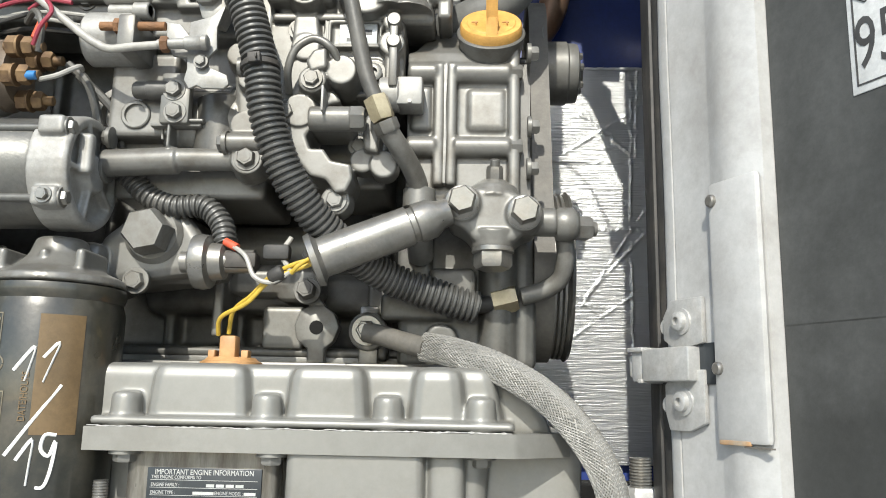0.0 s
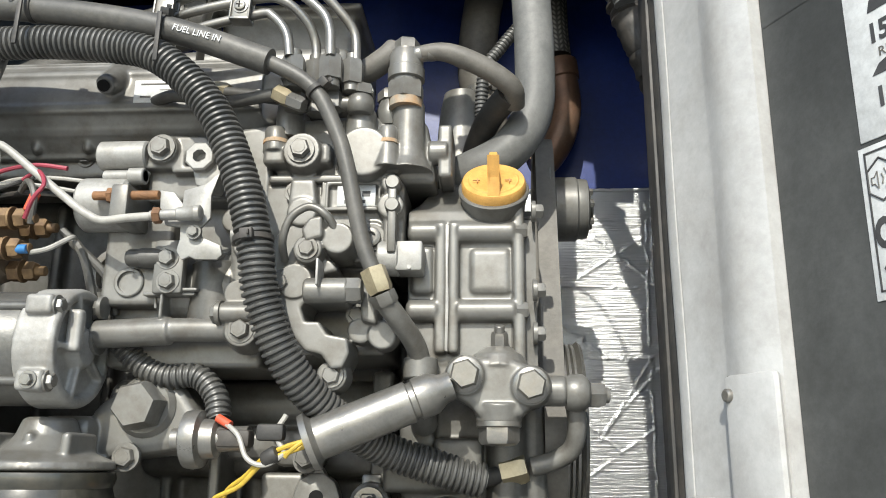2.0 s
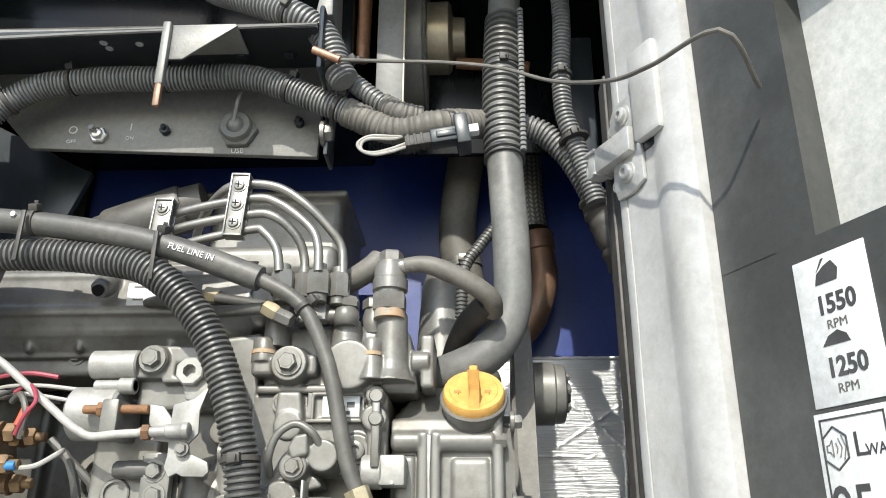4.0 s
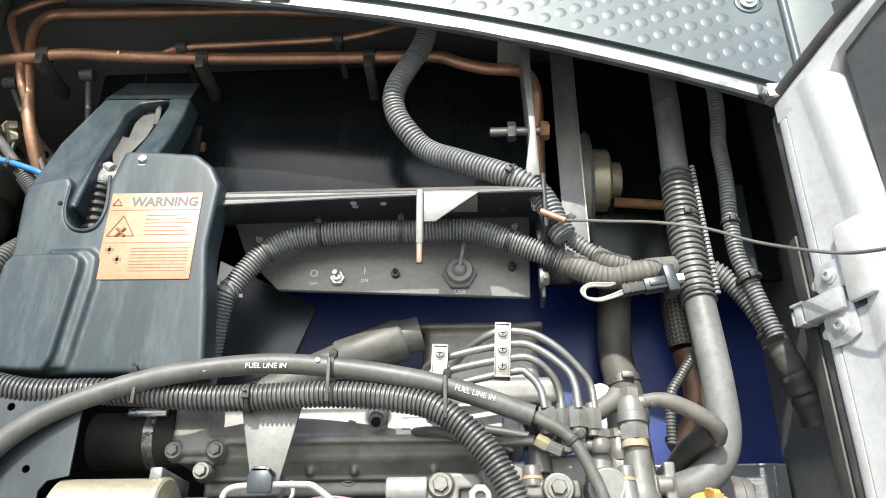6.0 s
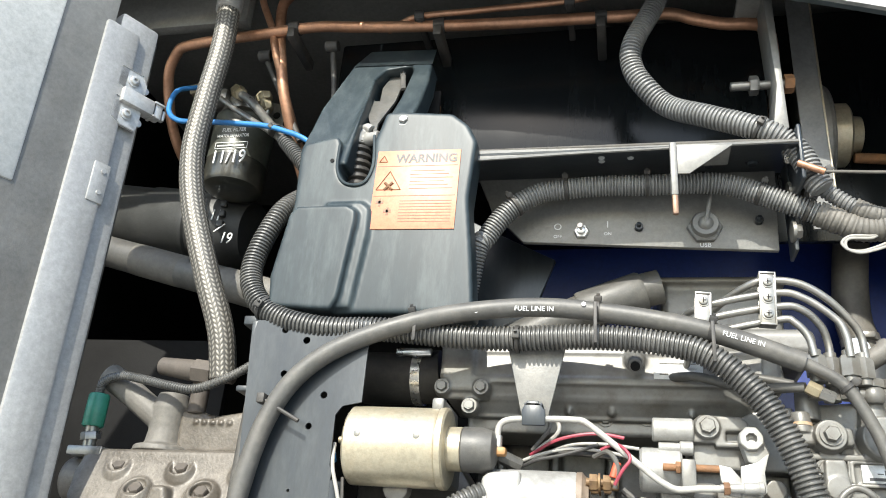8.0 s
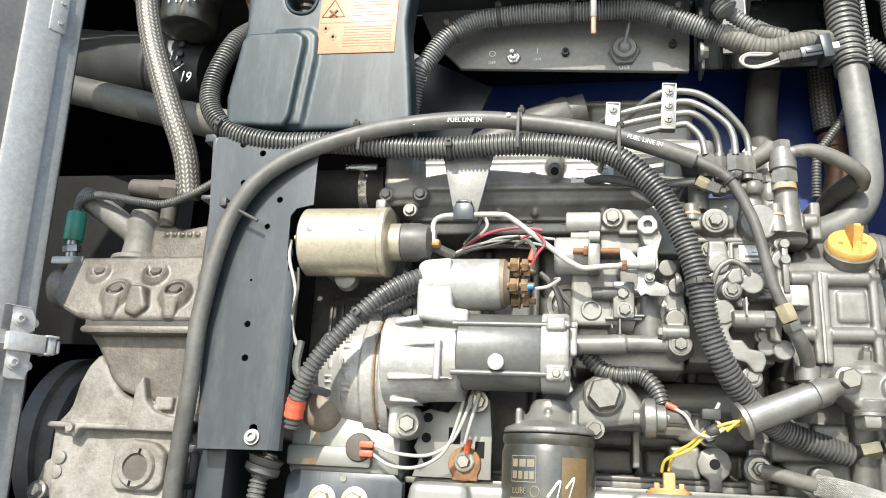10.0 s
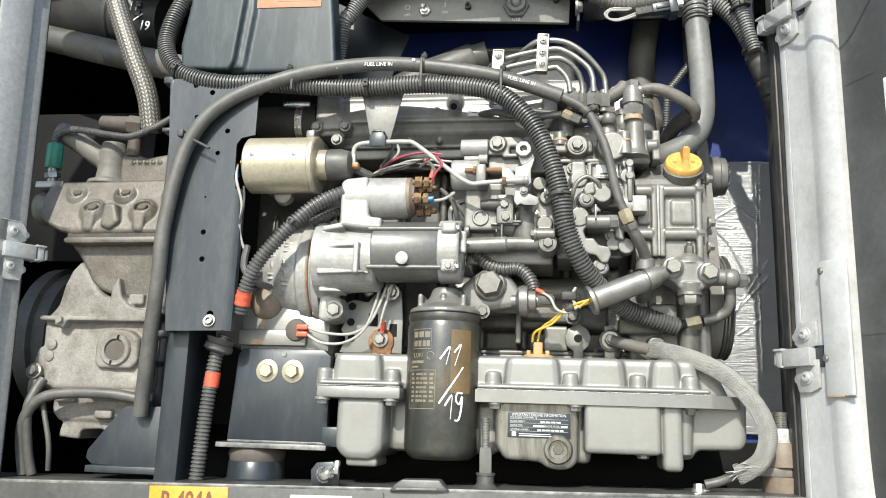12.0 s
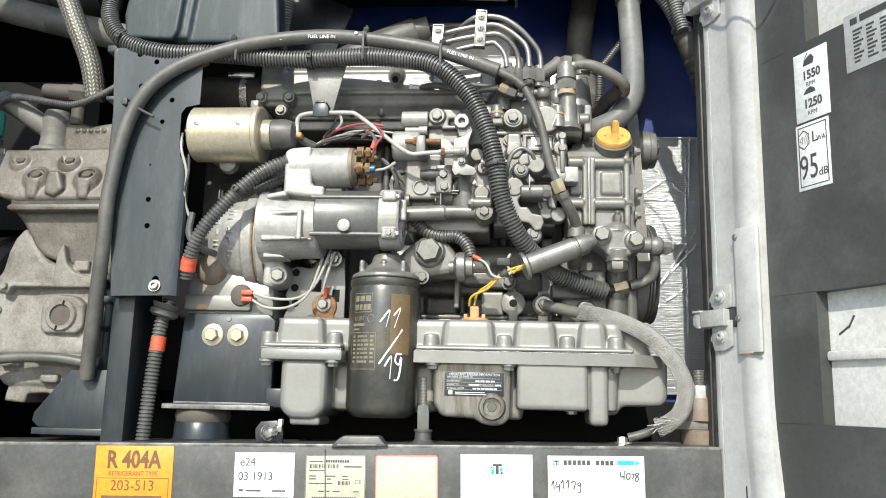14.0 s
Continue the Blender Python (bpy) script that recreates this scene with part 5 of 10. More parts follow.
letters("print_word", "LUBE", 0.0095, on_can(-33, 1.597), "filter_ink", oil_filter, squeeze=0.9)
letters("print_date", "DATE/HOURS", 0.0075, on_can(12, 1.573, 90), "filter_band", oil_filter, squeeze=0.8)


def stroke(bm, pts, w=0.0014):
    """A marker line on the can through (angle, height) points."""
    P = [Vector((FC.x + (R_F + 0.0004) * math.sin(radians(a)), FC.y - (R_F + 0.0004) * math.cos(radians(a)), z)) for a, z in pts]
    return tube(bm, P, w, 6, 0.002, flat=0.5)


for nm, lines in (("handwriting", [[(2, 1.592), (14, 1.608), (17, 1.609), (14, 1.595), (11, 1.583)]]), ("handwriting", [[(23, 1.602), (32, 1.613), (34, 1.612), (30, 1.600), (24, 1.582)]]),
                  ("handwriting", [[(38, 1.582), (20, 1.556), (2, 1.530)]]), ("handwriting", [[(11, 1.527), (20, 1.541), (22, 1.540), (21, 1.525), (20, 1.508)]]),
                  ("handwriting", [[(38, 1.545), (30, 1.545), (28, 1.535), (34, 1.530), (38, 1.541), (36, 1.520), (32, 1.508), (25, 1.508)]])):
    b = bm_new()
    for ln in lines:
        stroke(b, ln)
    part(nm, b, "paint_mark", oil_filter, "white marker stroke")
# filter head casting
head = thing("filter_head", "cast grey oil filter head with banjo bolts", "filter head", (-0.31, 0.66, 1.66))
b = bm_new()
lathe(b, (FC.x, FC.y, 1.660), (FC.x, FC.y, 2), [(0, 0.045), (0.002, 0.0535), (0.008, 0.052), (0.016, 0.034), (0.028, 0.024), (0.040, 0.020), (0.042, 0.017)], 40)
box(b, -0.34, -0.29, 0.66, 0.76, 1.665, 1.705, 0.010)
ext(b, [(-0.30, 1.668), (-0.262, 1.672), (-0.20, 1.68), (-0.20, 1.70), (-0.225, 1.735), (-0.27, 1.735), (-0.30, 1.71)], 0.675, 0.75, 0.008)
for q in (-0.034, 0.0, 0.030):
    box(b, FC.x + q - 0.004, FC.x + q + 0.004, 0.615, 0.66, 1.664, 1.690, 0.003)
cyl(b, (-0.27, 0.70, 1.687), (-0.20, 0.70, 1.687), 0.014)
cast("casting", b, "engine", head, "", 0.0013, 6)
b = bm_new()
hexa(b, (-0.251, 0.676, 1.713), (-0.251, 0.648, 1.713), 0.0205, 0.2)
lathe(b, (-0.251, 0.682, 1.713), (-0.251, 0, 1.713), [(0, 0.026), (0.008, 0.026), (0.012, 0.022)], 24)
part("large_hex_plug", b, "engine", head)
b = bm_new()
bolt(b, (-0.262, 0.672, 1.672), (0, -1, 0), 0.0085)
bolt(b, (-0.236, 0.705, 1.738), (0, -1, 0), 0.0095)
bolt(b, (-0.332, 0.69, 1.695), (0, -1, 0), 0.0075)
parts("head_bolt", b, "engine", head)
b = bm_new()
lathe(b, (-0.217, 0.655, 1.686), (0, 0.655, 1.690), [(0, 0.009), (0.006, 0.009), (0.007, 0.012), (0.012, 0.0225), (0.018, 0.0235), (0.024, 0.0225), (0.026, 0.016), (0.036, 0.015), (0.038, 0.010), (0.062, 0.010)], 24)
sender = part("pressure_switch", b, "steel", head, "zinc plated pressure switch")
b = bm_new()
box(b, -0.180, -0.152, 0.645, 0.662, 1.680, 1.694, 0.003)
part("plug", b, "rubber", sender)

# ---- starter motor ----
starter = thing("starter_motor", "aluminium starter motor with a dark body", "starter motor", (-0.37, 0.64, 1.71))
YS, ZS = 0.64, 1.757
b = bm_new()
lathe(b, (-0.425, YS, ZS), (0, YS, ZS), [(0, 0.044), (0.002, 0.0465), (0.098, 0.0465), (0.102, 0.044)], 44)
for q in (0.028, -0.030):
    cyl(b, (-0.43, YS - 0.038, ZS + q), (-0.30, YS - 0.038, ZS + q), 0.0036, seg=10)
part("motor_body", b, "starter", starter, "dark grey motor body")
b = bm_new()
lathe(b, (-0.325, YS, ZS), (0, YS, ZS), [(0, 0.046), (0.001, 0.0485), (0.029, 0.0485), (0.033, 0.0465), (0.033, 0.0405), (0.027, 0.0375), (0.027, 0.0185), (0.033, 0.0165), (0.036, 0.014), (0.036, 0.006)], 40)
for k in range(5):
    a = math.tau * (k + 0.3) / 5
    box(b, -0.304, -0.291, -0.0022, 0.0022, 0.008, 0.042, 0.001, pose(0, YS, ZS) @ Matrix.Rotation(a, 4, "X"))
for q in (0.028, -0.030):
    box(b, -0.318, -0.296, YS - 0.050, YS - 0.03, ZS + q - 0.008, ZS + q + 0.008, 0.003)
box(b, -0.295, -0.283, YS - 0.028, YS - 0.018, ZS - 0.006, ZS + 0.028, 0.003)
cast("end_cap", b, "alu", starter, "corroded cast end cap", 0.0012, 4)
b = bm_new()
for q in (0.028, -0.030):
    bolt(b, (-0.2965, YS - 0.040, ZS + q), (1, 0, 0), 0.006)
bolt(b, (-0.306, YS - 0.050, ZS - 0.03), (0, -1, 0), 0.005)
parts("through_bolt", b, "steel", starter)
b = bm_new()
lathe(b, (-0.376, YS - 0.046, 1.739), (-0.376, 0, 1.739), [(0, 0.0095), (0.0018, 0.0095), (0.0024, 0.008)], 20)
part("body_screw", b, "alu", starter)
b = bm_new()
lathe(b, (-0.516, YS + 0.012, ZS - 0.012), (0, YS + 0.006, ZS - 0.006), [(0, 0.052), (0.001, 0.060), (0.010, 0.0595), (0.030, 0.0545), (0.050, 0.0505), (0.066, 0.0495), (0.092, 0.0490), (0.096, 0.045)], 44)
ext(b, [(-0.477, 1.792), (-0.478, 1.860), (-0.470, 1.866), (-0.436, 1.869), (-0.432, 1.806), (-0.412, 1.804), (-0.412, 1.785)], 0.606, 0.69, 0.004)
ext(b, [(-0.505, 1.762), (-0.448, 1.7625), (-0.440, 1.759), (-0.505, 1.7545)], 0.597, 0.65, 0.0012)
ext(b, [(-0.505, 1.722), (-0.445, 1.7215), (-0.428, 1.7185), (-0.505, 1.7150)], 0.597, 0.65, 0.0012)
ext(b, [(-0.503, 1.697), (-0.475, 1.6945), (-0.468, 1.690), (-0.503, 1.690)], 0.606, 0.65, 0.0012)
ext(b, [(-0.502, 1.790), (-0.474, 1.796), (-0.470, 1.788), (-0.502, 1.783)], 0.604, 0.65, 0.0012)
box(b, -0.450, -0.442, 0.5935, 0.64, 1.716, 1.764, 0.002)
cyl(b, (-0.494, 0.62, 1.740), (-0.494, 0.600, 1.740), 0.0065)
ext(b, [(-0.512, 1.700), (-0.482, 1.690), (-0.474, 1.676), (-0.478, 1.655), (-0.498, 1.648), (-0.512, 1.652)], 0.640, 0.70, 0.006)
cast("nose_casting", b, "alu", starter, "bare ribbed aluminium nose casting", 0.0011, 2)
b = bm_new()
lathe(b, (-0.472, 0.637, 1.841), (0, 0.637, 1.843), [(0, 0.030), (0.002, 0.0325), (0.092, 0.0325), (0.096, 0.030)], 36)
part("solenoid", b, "alu", starter, "starter solenoid can")
b = bm_new()
lathe(b, (-0.378, 0.637, 1.843), (0, 0.637, 1.843), [(0, 0.031), (0.006, 0.031), (0.009, 0.027), (0.013, 0.025)], 30)
part("terminal_cap", b, "plug_brown", starter, "brown terminal cap")
b = bm_new()
for y, z in ((0.616, 1.861), (0.614, 1.835), (0.640, 1.822), (0.648, 1.862)):
    cyl(b, (-0.368, y, z), (-0.334, y, z), 0.0042)
    hexa(b, (-0.364, y, z), (-0.355, y, z), 0.0092)
    cyl(b, (-0.355, y, z), (-0.353, y, z), 0.0098)
    hexa(b, (-0.350, y, z), (-0.342, y, z), 0.0085)
parts("terminal", b, "goldrust", starter, "rusty terminal nuts")

# ---- stop solenoid ----
stop = thing("stop_solenoid", "yellow zinc plated shutdown solenoid with a rubber boot", "solenoid", (-0.5640, 0.61, 1.85))
b = bm_new()
lathe(b, (-0.6280, 0.612, 1.889), (0, 0.612, 1.889), [(0, 0.040), (0.003, 0.0435), (0.100, 0.0435), (0.102, 0.0425), (0.104, 0.0445), (0.110, 0.0445), (0.112, 0.042)], 44)
part("coil_can", b, "goldzinc", stop)
b = bm_new()
for x in (-0.610, -0.544):
    lathe(b, (x, 0.5695, 1.894), (x, 0, 1.894), [(0, 0.0042), (0.0012, 0.004), (0.0016, 0.003)], 14)
parts("rivet", b, "steel", stop)
b = bm_new()
lathe(b, (-0.5170, 0.612, 1.889), (0, 0.612, 1.889), [(0, 0.024), (0.016, 0.024), (0.017, 0.0215)], 30)
part("collar", b, "goldzinc", stop)
b = bm_new()
lathe(b, (-0.5010, 0.612, 1.889), (0, 0.612, 1.889), [(0, 0.0225), (0.002, 0.0245), (0.022, 0.0245), (0.034, 0.021), (0.038, 0.012)], 30)
part("boot", b, "hose", stop, "dusty black rubber boot")
b = bm_new()
box(b, -0.536, -0.522, 0.595, 0.68, 1.925, 1.942, 0.003)
box(b, -0.622, -0.525, 0.64, 0.78, 1.86, 1.92, 0.004)
lathe(b, (-0.5760, 0.635, 1.846), (-0.582, 0, 1.846), [(0, 0.016), (0.012, 0.014), (0.014, 0.008)], 20)
part("bracket", b, "engine", stop)
b = bm_new()
cyl(b, (-0.6420, 0.605, 1.893), (-0.6240, 0.605, 1.893), 0.004)
hexa(b, (-0.6370, 0.605, 1.893), (-0.6300, 0.605, 1.893), 0.008)
part("terminal", b, "brass", stop)

# ---- injection pump and governor ----
pump = thing("injection_pump", "grey fuel injection pump with many bolts", "pump", (-0.09, 0.66, 1.74))
b = bm_new()
ext(b, [(-0.146, 1.902), (-0.146, 1.936), (-0.142, 1.958), (-0.088, 1.962), (-0.058, 1.962), (-0.052, 1.940), (-0.046, 1.936), (-0.014, 1.936), (-0.010, 1.926), (-0.012, 1.902)], 0.650, 0.78, 0.005)
ext(b, [(-0.090, 1.900), (-0.090, 1.952), (-0.060, 1.958), (-0.016, 1.956), (-0.012, 1.930), (-0.008, 1.900)], 0.6515, 0.70, 0.004)
box(b, -0.1545, -0.096, 0.634, 0.69, 1.9125, 1.9315, 0.0035)
lathe(b, (-0.1195, 0.65, 1.922), (-0.1195, 0, 1.922), [(0, 0.0185), (0.018, 0.0165), (0.022, 0.0155)], 28)
lathe(b, (-0.145, 0.642, 1.925), (-0.145, 0.642, 2.1), [(0, 0.0115), (0.008, 0.0112)], 22)
lathe(b, (-0.136, 0.648, 1.94), (-0.136, 0.648, 2.1), [(0, 0.0125), (0.03, 0.0115), (0.036, 0.010)], 22)
lathe(b, (-0.0675, 0.665, 1.921), (-0.0675, 0, 1.921), [(0, 0.026), (0.020, 0.0235), (0.034, 0.0222), (0.0355, 0.0212)], 36)
lathe(b, (-0.073, 0.648, 1.935), (-0.073, 0.648, 2.1), [(0, 0.016), (0.008, 0.0135), (0.028, 0.0128), (0.030, 0.0115)], 26)
lathe(b, (-0.032, 0.650, 1.908), (-0.032, 0.650, 2.1), [(0, 0.022), (0.010, 0.0165), (0.018, 0.0145), (0.062, 0.0138), (0.064, 0.0128)], 30)
lathe(b, (-0.048, 0.638, 1.908), (-0.048, 0.638, 2.1), [(0, 0.0125), (0.012, 0.0100), (0.022, 0.0088)], 22)
box(b, -0.058, -0.038, 0.640, 0.68, 1.905, 1.926, 0.004)
cyl(b, (-0.014, 0.655, 1.928), (0.002, 0.655, 1.928), 0.0105, seg=22)
box(b, -0.006, 0.006, 0.648, 0.70, 1.904, 1.952, 0.0025)
box(b, -0.150, -0.046, 0.642, 0.70, 1.8985, 1.9055, 0.0018)
cast("upper_casting", b, "engine", pump, "cast upper pump body with bosses", 0.0010, 3)
b = bm_new()
box(b, -0.155, -0.034, 0.648, 0.78, 1.832, 1.900, 0.003)
box(b, -0.150, -0.050, 0.676, 0.78, 1.756, 1.84, 0.003)
ext(b, [(-0.128, 1.898), (-0.108, 1.898), (-0.104, 1.87), (-0.112, 1.856), (-0.13, 1.862)], 0.632, 0.66, 0.002)
lathe(b, (-0.117, 0.655, 1.869), (-0.117, 0, 1.869), [(0, 0.016), (0.02, 0.0135), (0.024, 0.012)], 24)
box(b, -0.0505, -0.0385, 0.640, 0.66, 1.838, 1.903, 0.002)
lathe(b, (-0.0445, 0.65, 1.896), (-0.0445, 0, 1.896), [(0, 0.009), (0.012, 0.008)], 18)
lathe(b, (-0.0445, 0.65, 1.876), (-0.0445, 0, 1.876), [(0, 0.012), (0.012, 0.011)], 20)
lathe(b, (-0.060, 0.655, 1.849), (-0.060, 0, 1.849), [(0, 0.0165), (0.012, 0.0145)], 22)
box(b, -0.094, -0.050, 0.640, 0.66, 1.8735, 1.8765, 0.001)
box(b, -0.098, -0.050, 0.643, 0.66, 1.896, 1.900, 0.001)
for x in (-0.103, -0.099, -0.055):
    box(b, x - 0.0012, x + 0.0012, 0.643, 0.66, 1.875, 1.90, 0.0005)
box(b, -0.075, -0.035, 0.642, 0.66, 1.828, 1.834, 0.002)
cast("lower_casting", b, "engine", pump, "cast lower pump body", 0.0012, 4)
b = bm_new()
ext(b, [(-0.133, 1.815), (-0.122, 1.823), (-0.107, 1.82), (-0.103, 1.806), (-0.106, 1.794), (-0.111, 1.787), (-0.107, 1.776), (-0.096, 1.776), (-0.089, 1.766), (-0.073, 1.763), (-0.071, 1.751), (-0.076, 1.74), (-0.085, 1.739), (-0.093, 1.75), (-0.106, 1.753), (-0.115, 1.763), (-0.124, 1.78), (-0.131, 1.794)], 0.622, 0.67, 0.0015)
ext(b, [(-0.138, 1.812), (-0.138, 1.850), (-0.120, 1.862), (-0.094, 1.862), (-0.092, 1.828), (-0.104, 1.812)], 0.634, 0.68, 0.0015)
ext(b, [(-0.112, 1.848), (-0.106, 1.858), (-0.095, 1.860), (-0.094, 1.842), (-0.108, 1.838)], 0.612, 0.66, 0.002)
lathe(b, (-0.1065, 0.64, 1.833), (-0.1065, 0, 1.833), [(0, 0.014), (0.022, 0.012), (0.025, 0.0112)], 22)
lathe(b, (-0.1275, 0.64, 1.807), (-0.1275, 0, 1.807), [(0, 0.013), (0.018, 0.0115)], 22)
lathe(b, (-0.083, 0.65, 1.842), (-0.083, 0, 1.842), [(0, 0.016), (0.030, 0.0135), (0.034, 0.0125)], 26)
lathe(b, (-0.117, 0.64, 1.808), (-0.117, 0, 1.808), [(0, 0.018), (0.02, 0.014)], 22)
cyl(b, (-0.107, 0.616, 1.799), (-0.072, 0.616, 1.799), 0.0102, seg=24)
box(b, -0.107, -0.073, 0.618, 0.66, 1.79, 1.808, 0.003)
ext(b, [(-0.104, 1.832), (-0.088, 1.826), (-0.084, 1.818), (-0.098, 1.815)], 0.628, 0.66, 0.002)
lathe(b, (-0.086, 0.65, 1.735), (-0.086, 0, 1.735), [(0, 0.014), (0.018, 0.012)], 22)
cyl(b, (-0.066, 0.66, 1.772), (-0.066, 0.640, 1.772), 0.011)
cyl(b, (-0.048, 0.66, 1.768), (-0.048, 0.638, 1.768), 0.012)
ext(b, [(-0.058, 1.815), (-0.050, 1.80), (-0.052, 1.775), (-0.064, 1.778), (-0.066, 1.80)], 0.63, 0.66, 0.002)
cast("governor_cover", b, "engine", pump, "irregular cast governor cover", 0.0009, 2)
b = bm_new()
box(b, -0.095, -0.0930, 0.598, 0.62, 1.800, 1.821, 0.0006)
part("governor_fin", b, "alu", pump)
b = bm_new()
hexa(b, (-0.073, 0.616, 1.799), (-0.0615, 0.616, 1.799), 0.0105)
part("side_nut", b, "engine", pump)
b = bm_new()
lathe(b, (-0.145, 0.642, 1.9355), (-0.145, 0.642, 2.1), [(0, 0.0105), (0.0095, 0.0105), (0.0115, 0.0090)], 22)
lathe(b, (-0.048, 0.638, 1.9325), (-0.048, 0.638, 2.1), [(0, 0.0085), (0.0105, 0.0085), (0.0125, 0.0072)], 22)
parts("stub_cap", b, "engine", pump)
b = bm_new()
lathe(b, (-0.145, 0.642, 1.9325), (-0.145, 0.642, 2.1), [(0, 0.0115), (0.0035, 0.0113)], 22)
lathe(b, (-0.048, 0.638, 1.9295), (-0.048, 0.638, 2.1), [(0, 0.0096), (0.0032, 0.0094)], 22)
lathe(b, (-0.0345, 0.645, 1.9655), (-0.0345, 0.645, 2.1), [(0, 0.0145), (0.0075, 0.0145)], 24)
parts("copper_washer", b, "rust_stain", pump, "rust tinted sealing washers")
b = bm_new()
hexa(b, (-0.0345, 0.645, 1.973), (-0.0345, 0.645, 1.990), 0.0165, 0.5)
lathe(b, (-0.0345, 0.645, 1.988), (-0.0345, 0.645, 2.1), [(0, 0.0135), (0.003, 0.0135), (0.004, 0.0162), (0.014, 0.0162), (0.015, 0.0150), (0.026, 0.0150), (0.029, 0.0135), (0.031, 0.0135)], 28)
hexa(b, (-0.0345, 0.645, 2.018), (-0.0345, 0.645, 2.030), 0.012, 0.2)
part("feed_valve", b, "engine", pump, "tall feed valve with hex nuts")
b = bm_new()
lathe(b, (-0.0725, 0.636, 1.957), (-0.0725, 0.636, 2.1), [(0, 0.0085), (0.0025, 0.0110), (0.0085, 0.0122), (0.0145, 0.0110), (0.017, 0.0090)], 26)
cyl(b, (-0.104, 0.634, 1.9665), (-0.078, 0.635, 1.9665), 0.0066)
part("banjo", b, "engine", pump)
b = bm_new()
hexa(b, (-0.0725, 0.636, 1.9735), (-0.0725, 0.636, 1.983), 0.0122, 0.5)
lathe(b, (-0.049, 0.66, 1.955), (-0.049, 0.66, 2.1), [(0, 0.010), (0.006, 0.0128), (0.012, 0.0135), (0.020, 0.011), (0.024, 0.010)], 22)
hexa(b, (-0.049, 0.66, 1.979), (-0.049, 0.66, 1.989), 0.0125, 0.1)
parts("banjo_bolt", b, "engine", pump)
for i, x in enumerate((-0.128, -0.111, -0.0955, -0.0795)):
    b = bm_new()
    y = 0.630 if i % 2 else 0.620
    hexa(b, (x, y, 1.981), (x, y, 2.0035), 0.0108, 0.52)
    cyl(b, (x, y, 1.974), (x, y, 1.982), 0.0078)
    hexa(b, (x, y + 0.012, 1.960), (x, y + 0.012, 1.975), 0.0098, 0.2)
    cyl(b, (x, y, 2.002), (x, y, 2.010), 0.0062)
    part("delivery_nut", b, "engine", pump, "injector line nut")
b = bm_new()
bolt(b, (-0.1195, 0.628, 1.922), (0, -1, 0), 0.0085, True, 0.008)
for at, r in (((-0.1265, 0.644, 1.890), 0.0066), ((-0.1065, 0.6145, 1.833), 0.0066), ((-0.1285, 0.622, 1.807), 0.0068), ((-0.086, 0.632, 1.735), 0.0072), ((-0.070, 0.645, 1.785), 0.0065)):
    bolt(b, at, (0, -1, 0), r, True, r * 0.75)
bolt(b, (-0.060, 0.643, 1.849), (0, -1, 0), 0.0085, True, 0.006, True)
parts("pump_bolt", b, "engine", pump)
b = bm_new()
tube(b, [(-0.129, 0.632, 1.828), (-0.127, 0.616, 1.841), (-0.121, 0.612, 1.857), (-0.110, 0.612, 1.866), (-0.101, 0.612, 1.866), (-0.091, 0.613, 1.859), (-0.085, 0.62, 1.849)], 0.0034, 10, 0.003)
part("bypass_pipe", b, "engine", pump)
b = bm_new()
box(b, -0.0455, -0.0385, 0.630, 0.645, 1.834, 1.897, 0.0015)
for z in (1.8935, 1.874):
    lathe(b, (-0.042, 0.640, z), (-0.042, 0, z), [(0, 0.0065), (0.010, 0.0062), (0.0115, 0.0052)], 20)
part("link_strut", b, "engine", pump, "thin cast strut with two bosses")
b = bm_new()
box(b, -0.104, -0.052, 0.640, 0.66, 1.8725, 1.8755, 0.0008)
part("ledge", b, "engine", pump)
b = bm_new()
box(b, -0.091, -0.058, 0.6450, 0.6485, 1.8775, 1.8965, 0.0006)
tagp = part("maker_plate", b, "label_silver", pump, "small silver maker's plate")
bars("plate_print", front(-0.0725, 0.6452, 1.8855), [(-0.012, -0.0055, 0.018, 0.0032), (-0.004, 0.001, 0.006, 0.0012), (0.003, 0.0005, 0.007, 0.005)], "ink", tagp)

gov = thing("speed_control_unit", "grey cast speed control unit with brackets and bolts", "actuator", (-0.24, 0.66, 1.75))
b = bm_new()
box(b, -0.290, -0.155, 0.672, 0.78, 1.745, 1.90, 0.004)
ext(b, [(-0.258, 1.885), (-0.258, 1.930), (-0.248, 1.942), (-0.205, 1.941), (-0.19, 1.950), (-0.150, 1.955), (-0.150, 1.885)], 0.648, 0.74, 0.003)
ext(b, [(-0.258, 1.911), (-0.258, 1.932), (-0.248, 1.941), (-0.206, 1.940), (-0.198, 1.934), (-0.198, 1.924), (-0.222, 1.924), (-0.222, 1.911)], 0.636, 0.68, 0.002)
ext(b, [(-0.233, 1.913), (-0.205, 1.913), (-0.205, 1.907), (-0.233, 1.907)], 0.636, 0.68, 0.0015)
cyl(b, (-0.245, 0.688, 1.812), (-0.183, 0.688, 1.812), 0.036, seg=36)
cyl(b, (-0.188, 0.688, 1.812), (-0.178, 0.688, 1.812), 0.041, seg=36)
box(b, -0.292, -0.232, 0.652, 0.72, 1.795, 1.872, 0.004)
lathe(b, (-0.241, 0.65, 1.927), (-0.241, 0, 1.927), [(0, 0.0165), (0.016, 0.0135), (0.019, 0.0128)], 24)
box(b, -0.240, -0.203, 0.640, 0.66, 1.8045, 1.8075, 0.0008)
box(b, -0.234, -0.231, 0.640, 0.66, 1.782, 1.807, 0.0008)
